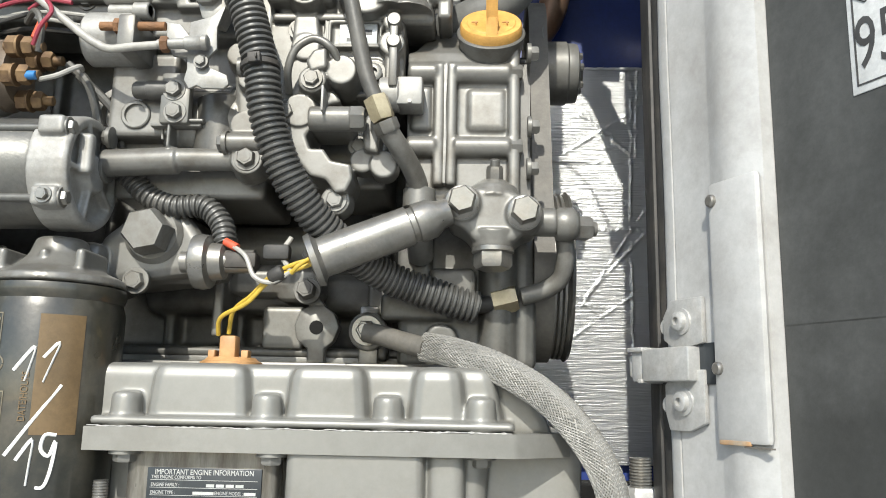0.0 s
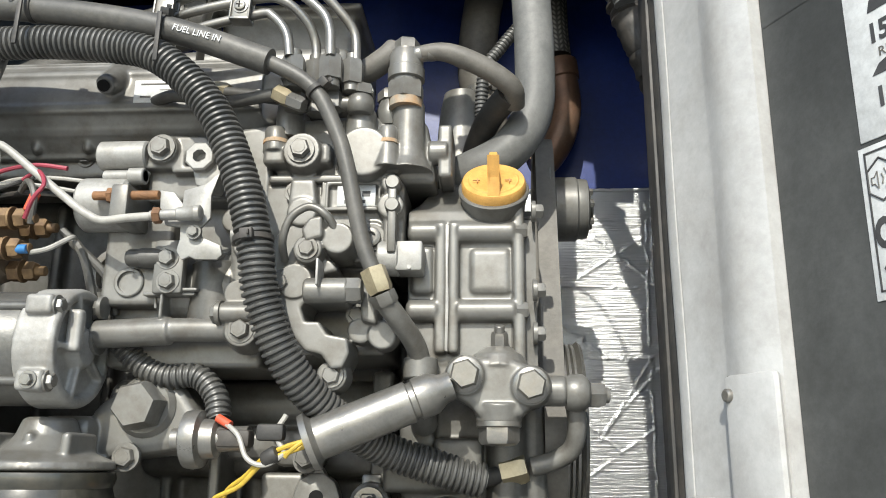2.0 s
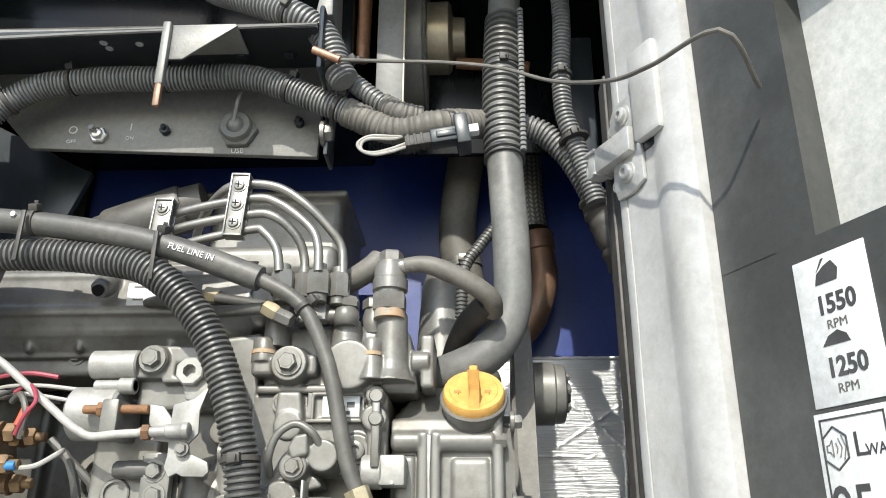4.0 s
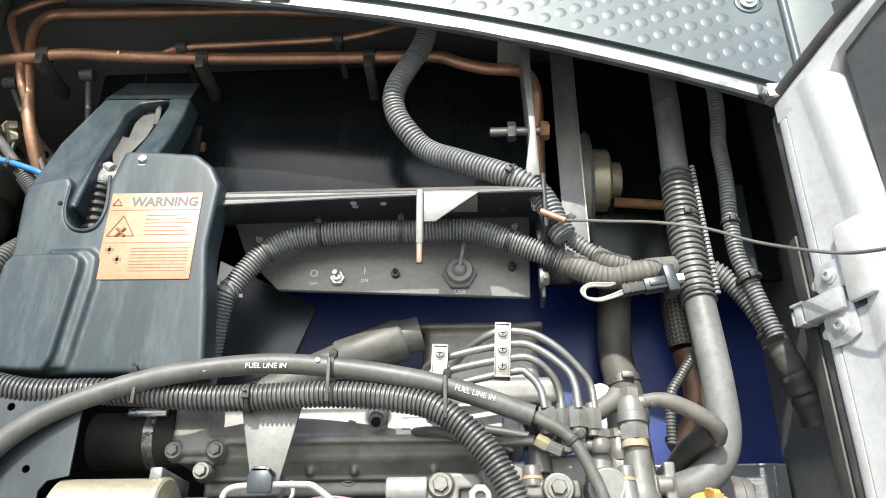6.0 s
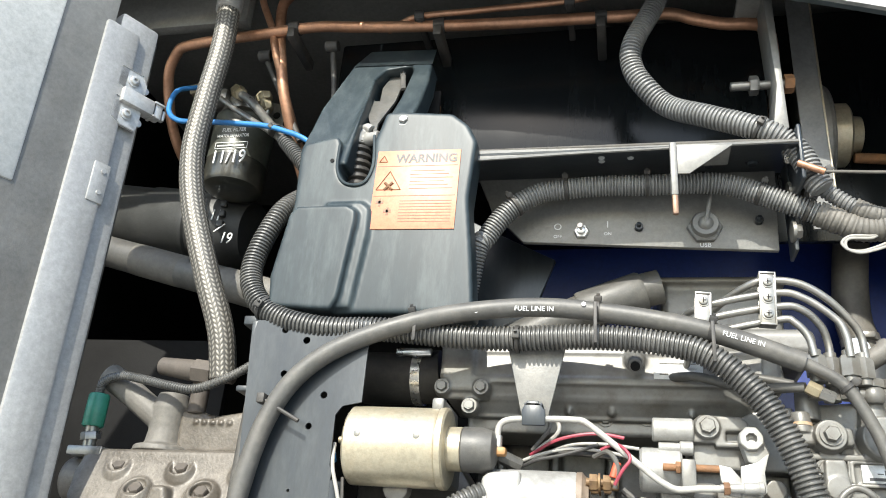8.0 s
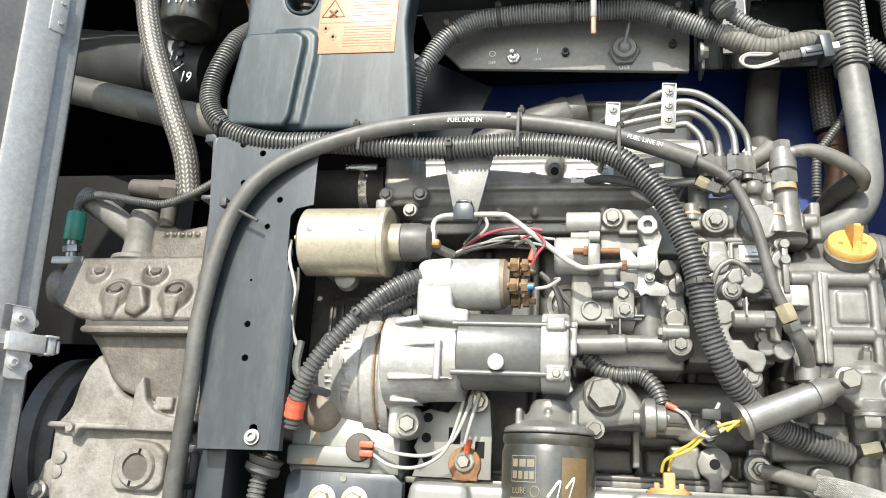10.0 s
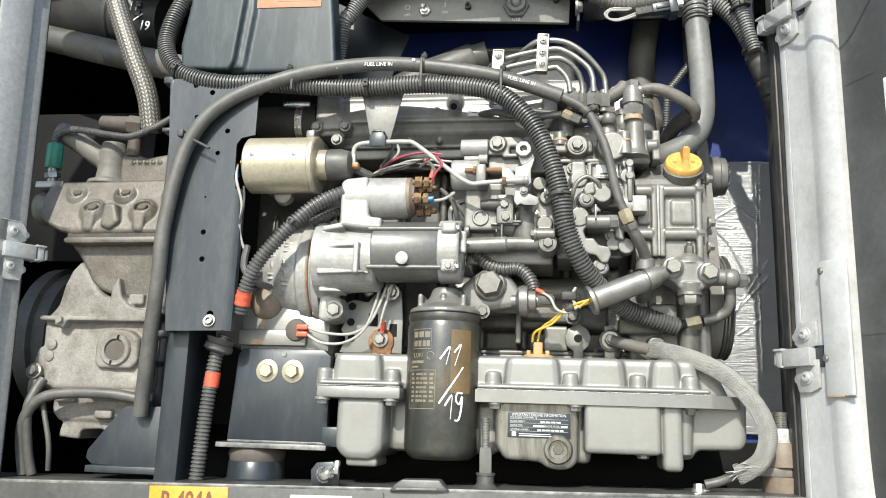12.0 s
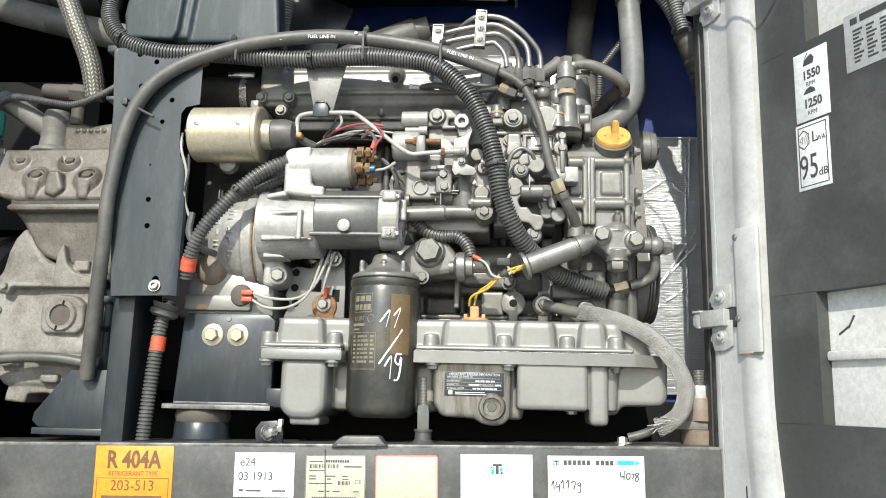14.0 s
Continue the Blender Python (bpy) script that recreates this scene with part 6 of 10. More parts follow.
ext(b, [(-0.184, 1.868), (-0.172, 1.872), (-0.158, 1.86), (-0.156, 1.83), (-0.150, 1.80), (-0.152, 1.765), (-0.172, 1.757), (-0.182, 1.775), (-0.178, 1.82)], 0.648, 0.70, 0.003)
for x, z, r in ((-0.176, 1.865, 0.011), (-0.166, 1.843, 0.010), (-0.168, 1.802, 0.012), (-0.163, 1.772, 0.0145)):
    lathe(b, (x, 0.66, z), (x, 0, z), [(0, r * 1.25), (0.018, r), (0.022, r * 0.95)], 22)
cyl(b, (-0.232, 0.650, 1.774), (-0.160, 0.650, 1.774), 0.0098, seg=22)
cyl(b, (-0.290, 0.650, 1.770), (-0.225, 0.650, 1.773), 0.0118, seg=22)
cyl(b, (-0.182, 0.640, 1.786), (-0.152, 0.640, 1.786), 0.0085, seg=20)
cast("body", b, "engine", gov, "cast body with a round motor and flange", 0.0011, 3)
b = bm_new()
lathe(b, (-0.2665, 0.656, 1.8145), (-0.2665, 0, 1.8145), [(0, 0.0135), (0.006, 0.0128), (0.0068, 0.0118), (0.0068, 0.0095), (0.001, 0.0090), (0.001, 0.002)], 30)
rim = part("port_rim", b, "engine", gov, "turned rim of an open port")
# the bore's inner shade is painted as a black disc
b = bm_new()
cyl(b, (-0.2665, 0.656, 1.8145), (-0.2665, 0.6545, 1.8145), 0.0088, seg=24, ch=0)
part("port_bore_disc", b, "black", rim, "bore, its shade painted as a black disc")
b = bm_new()
box(b, -0.250, -0.206, 0.6435, 0.66, 1.8015, 1.8045, 0.001)
tube(b, [(-0.247, 0.6515, 1.846), (-0.244, 0.6515, 1.82), (-0.241, 0.6515, 1.788)], 0.0011, 6, 0.006)
parts("casting_rib", b, "engine", gov)
b = bm_new()
cyl(b, (-0.195, 0.668, 1.779), (-0.195, 0.668, 1.833), 0.0235, seg=36, ch=0.002)
part("motor_shell", b, "engine_dark", gov, "smooth dark grey motor shell")
b = bm_new()
cyl(b, (-0.298, 0.640, 1.924), (-0.255, 0.640, 1.924), 0.0128, seg=28)
part("plunger_tube", b, "alu", gov, "bright steel plunger tube")
b = bm_new()
cyl(b, (-0.312, 0.648, 1.882), (-0.268, 0.648, 1.882), 0.0235, seg=30)
cyl(b, (-0.292, 0.638, 1.9045), (-0.256, 0.638, 1.9045), 0.0055, seg=14)
cyl(b, (-0.270, 0.638, 1.9045), (-0.256, 0.638, 1.9045), 0.0075, seg=14)
part("coil", b, "alu", gov)
b = bm_new()
box(b, -0.271, -0.256, 0.610, 0.66, 1.857, 1.8885, 0.0025)
part("clevis", b, "engine", gov)
b = bm_new()
cyl(b, (-0.289, 0.618, 1.8805), (-0.233, 0.618, 1.8805), 0.0038, seg=14)
hexa(b, (-0.276, 0.618, 1.8805), (-0.271, 0.618, 1.8805), 0.0066)
part("link_rod", b, "rust", gov, "rusty threaded link rod")
b = bm_new()
ext(b, [(-0.212, 1.884), (-0.195, 1.889), (-0.183, 1.899), (-0.189, 1.879), (-0.188, 1.860), (-0.196, 1.851), (-0.194, 1.844), (-0.178, 1.837), (-0.176, 1.829), (-0.180, 1.825), (-0.198, 1.8255), (-0.203, 1.828), (-0.209, 1.825), (-0.214, 1.833), (-0.212, 1.842), (-0.213, 1.860)], 0.617, 0.6205, 0.0008)
ext(b, [(-0.233, 1.885), (-0.221, 1.883), (-0.212, 1.872), (-0.212, 1.853), (-0.226, 1.855), (-0.232, 1.870)], 0.619, 0.623, 0.0008)
part("lever_plate", b, "alu", gov, "bright bent lever plate")
# lever opening painted as a shade-black disc
b = bm_new()
cyl(b, (-0.199, 0.6172, 1.847), (-0.199, 0.6164, 1.847), 0.0042, seg=16, ch=0)
part("lever_hole_disc", b, "black", gov)
b = bm_new()
lathe(b, (-0.200, 0.628, 1.912), (-0.200, 0, 1.912), [(0, 0.0128), (0.015, 0.0128), (0.0165, 0.0115), (0.0165, 0.0058), (0.008, 0.0055)], 8, spin=0.39)
ext(b, [(-0.210, 1.910), (-0.190, 1.918), (-0.182, 1.900), (-0.188, 1.885), (-0.204, 1.889)], 0.6195, 0.64, 0.002)
part("eye_boss", b, "alu", gov, "bright eight-sided eye nut")
b = bm_new()
lathe(b, (-0.234, 0.608, 1.8595), (-0.192, 0.608, 1.8615), [(0, 0.0042), (0.022, 0.0046), (0.023, 0.0056), (0.036, 0.0058), (0.037, 0.0066), (0.041, 0.0064), (0.042, 0.0050)], 20)
part("pipe_end", b, "alu", gov)
b = bm_new()
hexa(b, (-0.231, 0.608, 1.8595), (-0.225, 0.608, 1.8597), 0.0068)
part("pipe_nut", b, "rust", gov)
b = bm_new()
for at, w, r in (((-0.241, 0.631, 1.927), (0, -1, 0), 0.0088), ((-0.163, 0.639, 1.772), (0, -1, 0), 0.0080), ((-0.229, 0.638, 1.832), (0, -1, 0), 0.0072), ((-0.227, 0.638, 1.812), (0, -1, 0), 0.0072), ((-0.199, 0.613, 1.847), (0, -1, 0), 0.0045),
                 ((-0.288, 0.652, 1.767), (-1, 0, 0), 0.010), ((-0.285, 0.648, 1.792), (-1, 0, 0), 0.007), ((-0.167, 0.620, 1.845), (1, 0, 0), 0.006), ((-0.182, 0.640, 1.786), (-1, 0, 0), 0.0075)):
    bolt(b, at, w, r)
box(b, -0.241, -0.215, 0.637, 0.648, 1.802, 1.848, 0.003)
parts("bolt", b, "engine", gov)
b = bm_new()
lathe(b, (-0.266, 0.643, 1.8335), (-0.230, 0.643, 1.8335), [(0, 0.0062), (0.002, 0.0075), (0.012, 0.0075), (0.0125, 0.0085), (0.032, 0.0085), (0.035, 0.0068)], 22)
part("rubber_cap", b, "hose", gov)
b = bm_new()
lathe(b, (-0.297, 0.70, 1.83), (-0.297, 0, 1.83), [(0, 0.026), (0.010, 0.026), (0.010, 0.020), (0.002, 0.019)], 30)
part("open_ring", b, "steel", gov)

# ---- fuel valve block on the front ----
valve = thing("fuel_valve_block", "grey valve block with large hex plugs and a tubular strainer", "valve", (0.03, 0.66, 1.70))
b = bm_new()
ext(b, [(0.006, 1.736), (0.016, 1.748), (0.034, 1.752), (0.056, 1.750), (0.074, 1.742), (0.082, 1.734), (0.082, 1.716), (0.068, 1.712), (0.062, 1.704), (0.028, 1.704), (0.022, 1.714), (0.006, 1.722)], 0.644, 0.70, 0.006)
cyl(b, (0.075, 0.67, 1.727), (0.098, 0.67, 1.727), 0.0125)
for x, z in ((0.018, 1.737), (0.069, 1.729)):
    lathe(b, (x, 0.655, z), (x, 0, z - 0.06), [(0, 0.0175), (0.010, 0.0155), (0.015, 0.0148)], 26)
lathe(b, (0.044, 0.660, 1.715), (0.044, 0.660, 0), [(0, 0.021), (0.010, 0.0185), (0.014, 0.0180)], 26)
lathe(b, (0.044, 0.668, 1.745), (0.044, 0.668, 2), [(0, 0.026), (0.010, 0.021), (0.017, 0.011)], 24)
cast("body", b, "engine", valve, "cast valve body", 0.0011, 5)
b = bm_new()
for x, z in ((0.018, 1.737), (0.069, 1.729)):
    lathe(b, (x, 0.641, z), (x, 0, z - 0.06), [(0, 0.0140), (0.002, 0.0140), (0.003, 0.0125)], 26)
    hexa(b, (x, 0.640, z), (x, 0.624, z - 0.001), 0.0118, 0.3)
lathe(b, (0.044, 0.660, 1.702), (0.044, 0.655, 0), [(0, 0.0178), (0.004, 0.0178), (0.005, 0.0160)], 26)
hexa(b, (0.044, 0.660, 1.699), (0.044, 0.659, 1.684), 0.0162, 0.1)
hexa(b, (0.045, 0.664, 1.760), (0.045, 0.658, 1.773), 0.0072)
cyl(b, (0.045, 0.658, 1.772), (0.045, 0.655, 1.778), 0.0042)
parts("hex_plug", b, "steel", valve)
b = bm_new()
lathe(b, (-0.103, 0.628, 1.683), (0.004, 0.640, 1.727), [(0, 0.014), (0.001, 0.0215), (0.006, 0.0225), (0.008, 0.0185), (0.010, 0.0165), (0.085, 0.0165), (0.086, 0.0145), (0.090, 0.0145), (0.091, 0.0165), (0.104, 0.0165), (0.112, 0.012), (0.12, 0.011)], 34)
part("strainer_tube", b, "steel", valve, "smooth grey strainer tube with a knurled ring")
b = bm_new()
lathe(b, (0.098, 0.675, 1.726), (1, 0.69, 1.726), [(0, 0.013), (0.004, 0.015), (0.014, 0.015), (0.018, 0.012), (0.020, 0.009)], 22)
hexa(b, (0.115, 0.683, 1.725), (0.130, 0.686, 1.725), 0.011)
cyl(b, (0.129, 0.686, 1.725), (0.134, 0.687, 1.725), 0.0065)
part("banjo_end", b, "engine", valve)
b = bm_new()
tube(b, [(0.106, 0.684, 1.72), (0.108, 0.69, 1.70), (0.104, 0.70, 1.682), (0.088, 0.706, 1.672), (0.068, 0.708, 1.667)], 0.008, 14, 0.004)
part("return_pipe", b, "engine", valve)
b = bm_new()
hexa(b, (0.046, 0.710, 1.662), (0.067, 0.708, 1.667), 0.0125, 0.4)
part("brass_nut", b, "brass", valve, "brass union nut")


# ---- mounts, posts and brackets ----
def zip_tie(parent, at, way, r, mat_="rubber", head=(0, -1, 0), name="cable_tie"):
    """A band round a hose at a point, with its square lock and tail."""
    at, w, h = Vector(at), Vector(way).normalized(), Vector(head).normalized()
    b = bm_new()
    lathe(b, at - w * 0.0022, at + w, [(0, r * 0.8), (0, r + 0.0008), (0.0002, r + 0.0012), (0.0042, r + 0.0012), (0.0044, r + 0.0008), (0.0044, r * 0.8)], 20)
    h = (h - w * h.dot(w)).normalized()
    s = w.cross(h)
    m = Matrix(((*[w.x, s.x, h.x], at.x), (*[w.y, s.y, h.y], at.y), (*[w.z, s.z, h.z], at.z), (0, 0, 0, 1)))
    box(b, -0.0042, 0.0042, -0.005, 0.005, r - 0.001, r + 0.006, 0.001, m)
    box(b, -0.002, 0.002, -0.003, -0.0015, r + 0.004, r + 0.009, 0.0004, m)
    return part(name, b, mat_, parent)


mount = thing("engine_mount_plate", "dark painted mounting plate with two brass coloured bolts", "mount", (-0.57, 0.66, 1.45))
b = bm_new()
ext(b, [(-0.640, 1.597), (-0.632, 1.607), (-0.503, 1.607), (-0.491, 1.597), (-0.491, 1.464), (-0.648, 1.462)], 0.656, 0.672, 0.002)
part("plate", b, "black_paint", mount)
b = bm_new()
box(b, -0.658, -0.486, 0.640, 0.74, 1.457, 1.4655, 0.002)
box(b, -0.50, -0.468, 0.655, 0.70, 1.462, 1.492, 0.003)
part("foot", b, "black_paint", mount)
b = bm_new()
box(b, -0.6575, -0.4865, 0.6392, 0.6412, 1.4575, 1.4645, 0.0006)
box(b, -0.646, -0.493, 0.6550, 0.6575, 1.4650, 1.4685, 0.0006)
part("worn_edge", b, "worn_edge", mount, "edge worn to bare metal")
for x in (-0.591, -0.550):
    b = bm_new()
    lathe(b, (x, 0.6565, 1.573), (x, 0, 1.573), [(0, 0.0175), (0.002, 0.0175), (0.003, 0.0155)], 28)
    bolt(b, (x, 0.654, 1.573), (0, -1, 0), 0.0112, False, 0.009)
    part("bolt", b, "goldzinc", mount, "yellow zinc plated bolt")
b = bm_new()
cyl(b, (-0.566, 0.657, 1.599), (-0.566, 0.6545, 1.599), 0.004)
part("hole", b, "steel", mount)
b = bm_new()
lathe(b, (-0.607, 0.685, 1.411), (-0.607, 0.685, 2), [(0.024, 0.036), (0.025, 0.041), (0.028, 0.0415), (0.036, 0.044), (0.044, 0.0415), (0.047, 0.038)], 36)
part("rubber_mount", b, "brown_rubber", mount, "dusty brown rubber mount")
b = bm_new()
lathe(b, (-0.607, 0.685, 1.409), (-0.607, 0.685, 2), [(0, 0.048), (0.003, 0.044), (0.027, 0.0425), (0.029, 0.041), (0.029, 0.03)], 36)
part("cup", b, "black_paint", mount, "dusty dark steel cup")
b = bm_new()
ext(b, [(-0.49, 1.60), (-0.46, 1.60), (-0.46, 1.55), (-0.49, 1.55)], 0.70, 0.78, 0.003)
part("gusset", b, "black_paint", mount)

rmount = thing("engine_mount", "brown rubber engine mount with a threaded stud", "mount", (0.165, 0.66, 1.42))
b = bm_new()
lathe(b, (0.163, 0.665, 1.423), (0.163, 0.665, 2), [(0, 0.028), (0.022, 0.030), (0.023, 0.030)], 30)
lathe(b, (0.163, 0.665, 1.459), (0.163, 0.665, 2), [(0, 0.030), (0.030, 0.030), (0.033, 0.028)], 30)
parts("rubber_puck", b, "plug_brown", rmount)
b = bm_new()
box(b, 0.118, 0.30, 0.64, 0.72, 1.446, 1.459, 0.002)
part("bracket", b, "duct", rmount)
b = bm_new()
lathe(b, (0.163, 0.665, 1.492), (0.163, 0.665, 2), [(0, 0.024), (0.003, 0.024)], 26)
hexa(b, (0.163, 0.665, 1.495), (0.163, 0.665, 1.511), 0.015)
part("nut", b, "zinc", rmount, "pale plated nut and washer")
b = bm_new()
tube(b, [(0.163, 0.665, 1.508), (0.163, 0.665, 1.534)], 0.009, 16, 0.0008, lambda i, n: 0.009 if i % 3 else 0.0078)
part("stud", b, "steel", rmount)

def pierced(bm, outline, holes, y0, y1):
    """A flat plate in the x-z plane with real holes punched through it."""
    edges = []
    for loop_ in [outline] + holes:
        vs = [bm.verts.new((x, 0, z)) for x, z in loop_]
        edges += [bm.edges.new((vs[k - 1], vs[k])) for k in range(len(vs))]
    fill = bmesh.ops.triangle_fill(bm, use_beauty=True, edges=edges)["geom"]
    faces = [g for g in fill if isinstance(g, bmesh.types.BMFace)]
    bmesh.ops.recalc_face_normals(bm, faces=faces)
    bmesh.ops.solidify(bm, geom=faces, thickness=y1 - y0)
    low = min(v.co.y for v in bm.verts)
    for v in bm.verts:
        v.co.y += y0 - low
    bmesh.ops.recalc_face_normals(bm, faces=bm.faces[:])
    return bm


def round_hole(x, z, r, tall=0.0, n=14):
    """Outline of a round hole, or of a slot when tall is given."""
    return [(x + r * math.cos(math.tau * k / n), z + r * math.sin(math.tau * k / n) + (tall if k < n / 2 else 0)) for k in range(n)]


post = thing("sheet_post", "tall dark painted sheet metal post with holes", "post", (-0.69, 0.60, 1.41))
b = bm_new()
punched = [round_hole(x, z, r) for x, z, r in ((-0.686, 1.777, 0.0042), (-0.684, 1.735, 0.0044), (-0.690, 1.975, 0.0044), (-0.693, 2.005, 0.0044), (-0.662, 1.940, 0.0042), (-0.715, 1.964, 0.0042), (-0.688, 1.833, 0.0017), (-0.675, 1.904, 0.0038), (-0.722, 2.018, 0.0044))]
punched.append(round_hole(-0.663, 1.643, 0.0055, 0.008))
pierced(b, [(-0.731, 1.625), (-0.641, 1.627), (-0.641, 1.846), (-0.641, 1.856), (-0.644, 1.862), (-0.645, 1.918), (-0.638, 1.928), (-0.616, 1.933), (-0.616, 2.03), (-0.760, 2.03), (-0.764, 2.0)], punched, 0.590, 0.5925)
part("face", b, "black_paint", post, "dusty blue-black painted face")
b = bm_new()
ext(b, [(-0.733, 1.624), (-0.727, 1.624), (-0.760, 2.03), (-0.768, 2.03)], 0.592, 0.67, 0.001)
fold = [(-0.642, 0.5905), (-0.640, 0.5905), (-0.631, 0.597), (-0.629, 0.604), (-0.632, 0.605), (-0.634, 0.599)]
fv = [[b.verts.new((x, y, z)) for x, y in fold] for z in (1.627, 1.846)]
b.faces.new(fv[0])
b.faces.new(fv[1][::-1])
for i in range(6):
    b.faces.new((fv[0][i], fv[1][i], fv[1][i - 1], fv[0][i - 1]))
bmesh.ops.recalc_face_normals(b, faces=b.faces[:])
part("side_flange", b, "black_paint", post)
b = bm_new()
bolt(b, (-0.663, 0.5895, 1.641), (0, -1, 0.2), 0.0070, True, 0.006, True)
part("screw", b, "steel", post)
b = bm_new()
box(b, -0.742, -0.706, 0.62, 0.72, 1.40, 1.80, 0.003)
box(b, -0.790, -0.745, 0.665, 0.70, 1.50, 2.02, 0.004)
part("leg", b, "black_paint", post)
b = bm_new()
tube(b, [(-0.762, 0.62, 2.015), (-0.764, 0.62, 1.9), (-0.770, 0.63, 1.7), (-0.775, 0.64, 1.52)], 0.0085, 12, 0.03)
part("side_tube", b, "hose", post)
b = bm_new()
box(b, -0.784, -0.758, 0.60, 0.66, 2.028, 2.040, 0.002)
box(b, -0.778, -0.760, 0.60, 0.66, 1.945, 1.952, 0.002)
box(b, -0.778, -0.742, 0.632, 0.66, 1.620, 1.630, 0.002)
box(b, -0.785, -0.765, 0.625, 0.66, 1.575, 1.583, 0.002)
parts("clip", b, "black_paint", post)
b = bm_new()
ext(b, [(-0.852, 1.425), (-0.862, 1.434), (-0.860, 1.446), (-0.814, 1.505), (-0.806, 1.512), (-0.730, 1.514), (-0.724, 1.506), (-0.724, 1.42)], 0.636, 0.642, 0.001)
box(b, -0.852, -0.74, 0.62, 0.70, 1.414, 1.424, 0.001)
part("corner_gusset", b, "black_paint", post, "worn triangular gusset plate")

# stud and lug on the beam
stud = thing("mounting_stud", "threaded stud with a hex standoff on the beam", "stud", (-0.247, 0.61, 1.415))
b = bm_new()
lathe(b, (-0.247, 0.61, 1.416), (-0.247, 0.61, 2), [(0, 0.022), (0.003, 0.016), (0.007, 0.0125), (0.018, 0.012), (0.0185, 0.0135), (0.0215, 0.0135), (0.0215, 0.008)], 24)
part("base", b, "beam_paint", stud)
b = bm_new()
hexa(b, (-0.247, 0.61, 1.436), (-0.2475, 0.61, 1.472), 0.0095)
part("standoff", b, "steel", stud)
b = bm_new()
tube(b, [(-0.2475, 0.61, 1.470), (-0.2485, 0.61, 1.513)], 0.0055, 14, 0.0007, lambda i, n: 0.0055 if i % 3 else 0.0049)
part("rod", b, "steel", stud)
lug = thing("earth_lug", "small bracket with a bright bolt on the beam", "bracket", (-0.47, 0.6, 1.413))
b = bm_new()
ext(b, [(-0.492, 1.412), (-0.494, 1.432), (-0.486, 1.443), (-0.462, 1.445), (-0.452, 1.434), (-0.452, 1.412)], 0.596, 0.600, 0.001)
part("tab", b, "black_paint", lug)
b = bm_new()
cyl(b, (-0.482, 0.596, 1.424), (-0.450, 0.572, 1.436), 0.0045)
lathe(b, (-0.476, 0.593, 1.426), (-0.450, 0.572, 1.436), [(0, 0.0115), (0.003, 0.0115)], 20)
hexa(b, (-0.472, 0.590, 1.4275), (-0.462, 0.582, 1.4315), 0.010)
box(b, -0.452, -0.446, 0.566, 0.576, 1.430, 1.448, 0.001)
part("bolt", b, "bright", lug)

# ---- compressor ----
comp = thing("refrigerant_compressor", "dusty beige cast iron refrigerant compressor", "compressor", (-0.88, 0.72, 1.46))


def slanted(bm, poly, y0, y1, lean, bev):
    """An extruded casting whose front leans back above the height lean[0]."""
    v0 = len(bm.verts)
    ext(bm, poly, y0, y1, 0)
    bm.verts.ensure_lookup_table()
    vs = bm.verts[v0:]
    for v in vs:
        if v.co.z > lean[0] and v.co.y < (y0 + y1) / 2:
            v.co.y += lean[1]
    bevel_new(bm, vs, bev, 3)
    return bm


b = bm_new()
slanted(b, [(-1.013, 1.850), (-1.013, 1.876), (-1.002, 1.884), (-0.76, 1.889), (-0.745, 1.85), (-0.745, 1.792), (-0.80, 1.788), (-0.938, 1.786), (-0.964, 1.792), (-0.990, 1.805), (-1.006, 1.822)], 0.645, 0.87, (1.845, 0.026), 0.012)
lathe(b, (-1.050, 0.712, 1.848), (-0.97, 0.712, 1.848), [(0, 0.022), (0.002, 0.028), (0.008, 0.031), (0.05, 0.030)], 26)
box(b, -1.030, -0.972, 0.69, 0.75, 1.820, 1.876, 0.008)
head_bm = b
AX = Vector((0, -0.80, 0.60)).normalized()
for x, z in ((-0.953, 1.864), (-0.866, 1.864), (-0.913, 1.834), (-0.825, 1.834), (-0.780, 1.864)):
    y = 0.645 + (0.024 if z > 1.85 else 0.008)
    c = Vector((x, y, z))
    b = head_bm
    lathe(b, c - AX * 0.012, c + AX, [(0, 0.0275), (0.009, 0.0225), (0.0145, 0.0175), (0.0160, 0.0155), (0.0152, 0.0135), (0.0060, 0.0126), (0.0060, 0.004)], 24)
    if z < 1.85:
        ext(b, [(x - 0.014, z - 0.006), (x + 0.014, z - 0.006), (x + 0.009, z - 0.044), (x - 0.009, z - 0.044)], y - 0.012, y + 0.02, 0.006)
    b = bm_new()
    hexa(b, c - AX * 0.007, c + AX * 0.003, 0.0092, 0.3)
    cyl(b, c - AX * 0.008, c - AX * 0.0045, 0.0118)
    part("head_bolt", b, "brown_rubber", comp, "grimy hex bolt")
b = head_bm
ext(b, [(-0.886, 1.838), (-0.866, 1.838), (-0.856, 1.806), (-0.872, 1.793), (-0.890, 1.800)], 0.638, 0.67, 0.005)
cast("cylinder_head", b, "barrel", comp, "cast head with pocketed bolts", 0.0014, 6)
b = bm_new()
ext(b, [(-0.944, 1.7700), (-0.950, 1.7745), (-0.946, 1.7800), (-0.75, 1.7825), (-0.75, 1.7715)], 0.638, 0.85, 0.003)
part("valve_plate", b, "barrel", comp)
b = bm_new()
box(b, -0.948, -0.75, 0.648, 0.85, 1.778, 1.7895, 0)
part("head_gasket", b, "rubber", comp, "black head gasket")
b = bm_new()
ext(b, [(-0.950, 1.774), (-0.944, 1.766), (-0.936, 1.758), (-0.920, 1.736), (-0.906, 1.712), (-0.888, 1.697), (-0.868, 1.690), (-0.75, 1.66), (-0.75, 1.779)], 0.662, 0.85, 0.010)
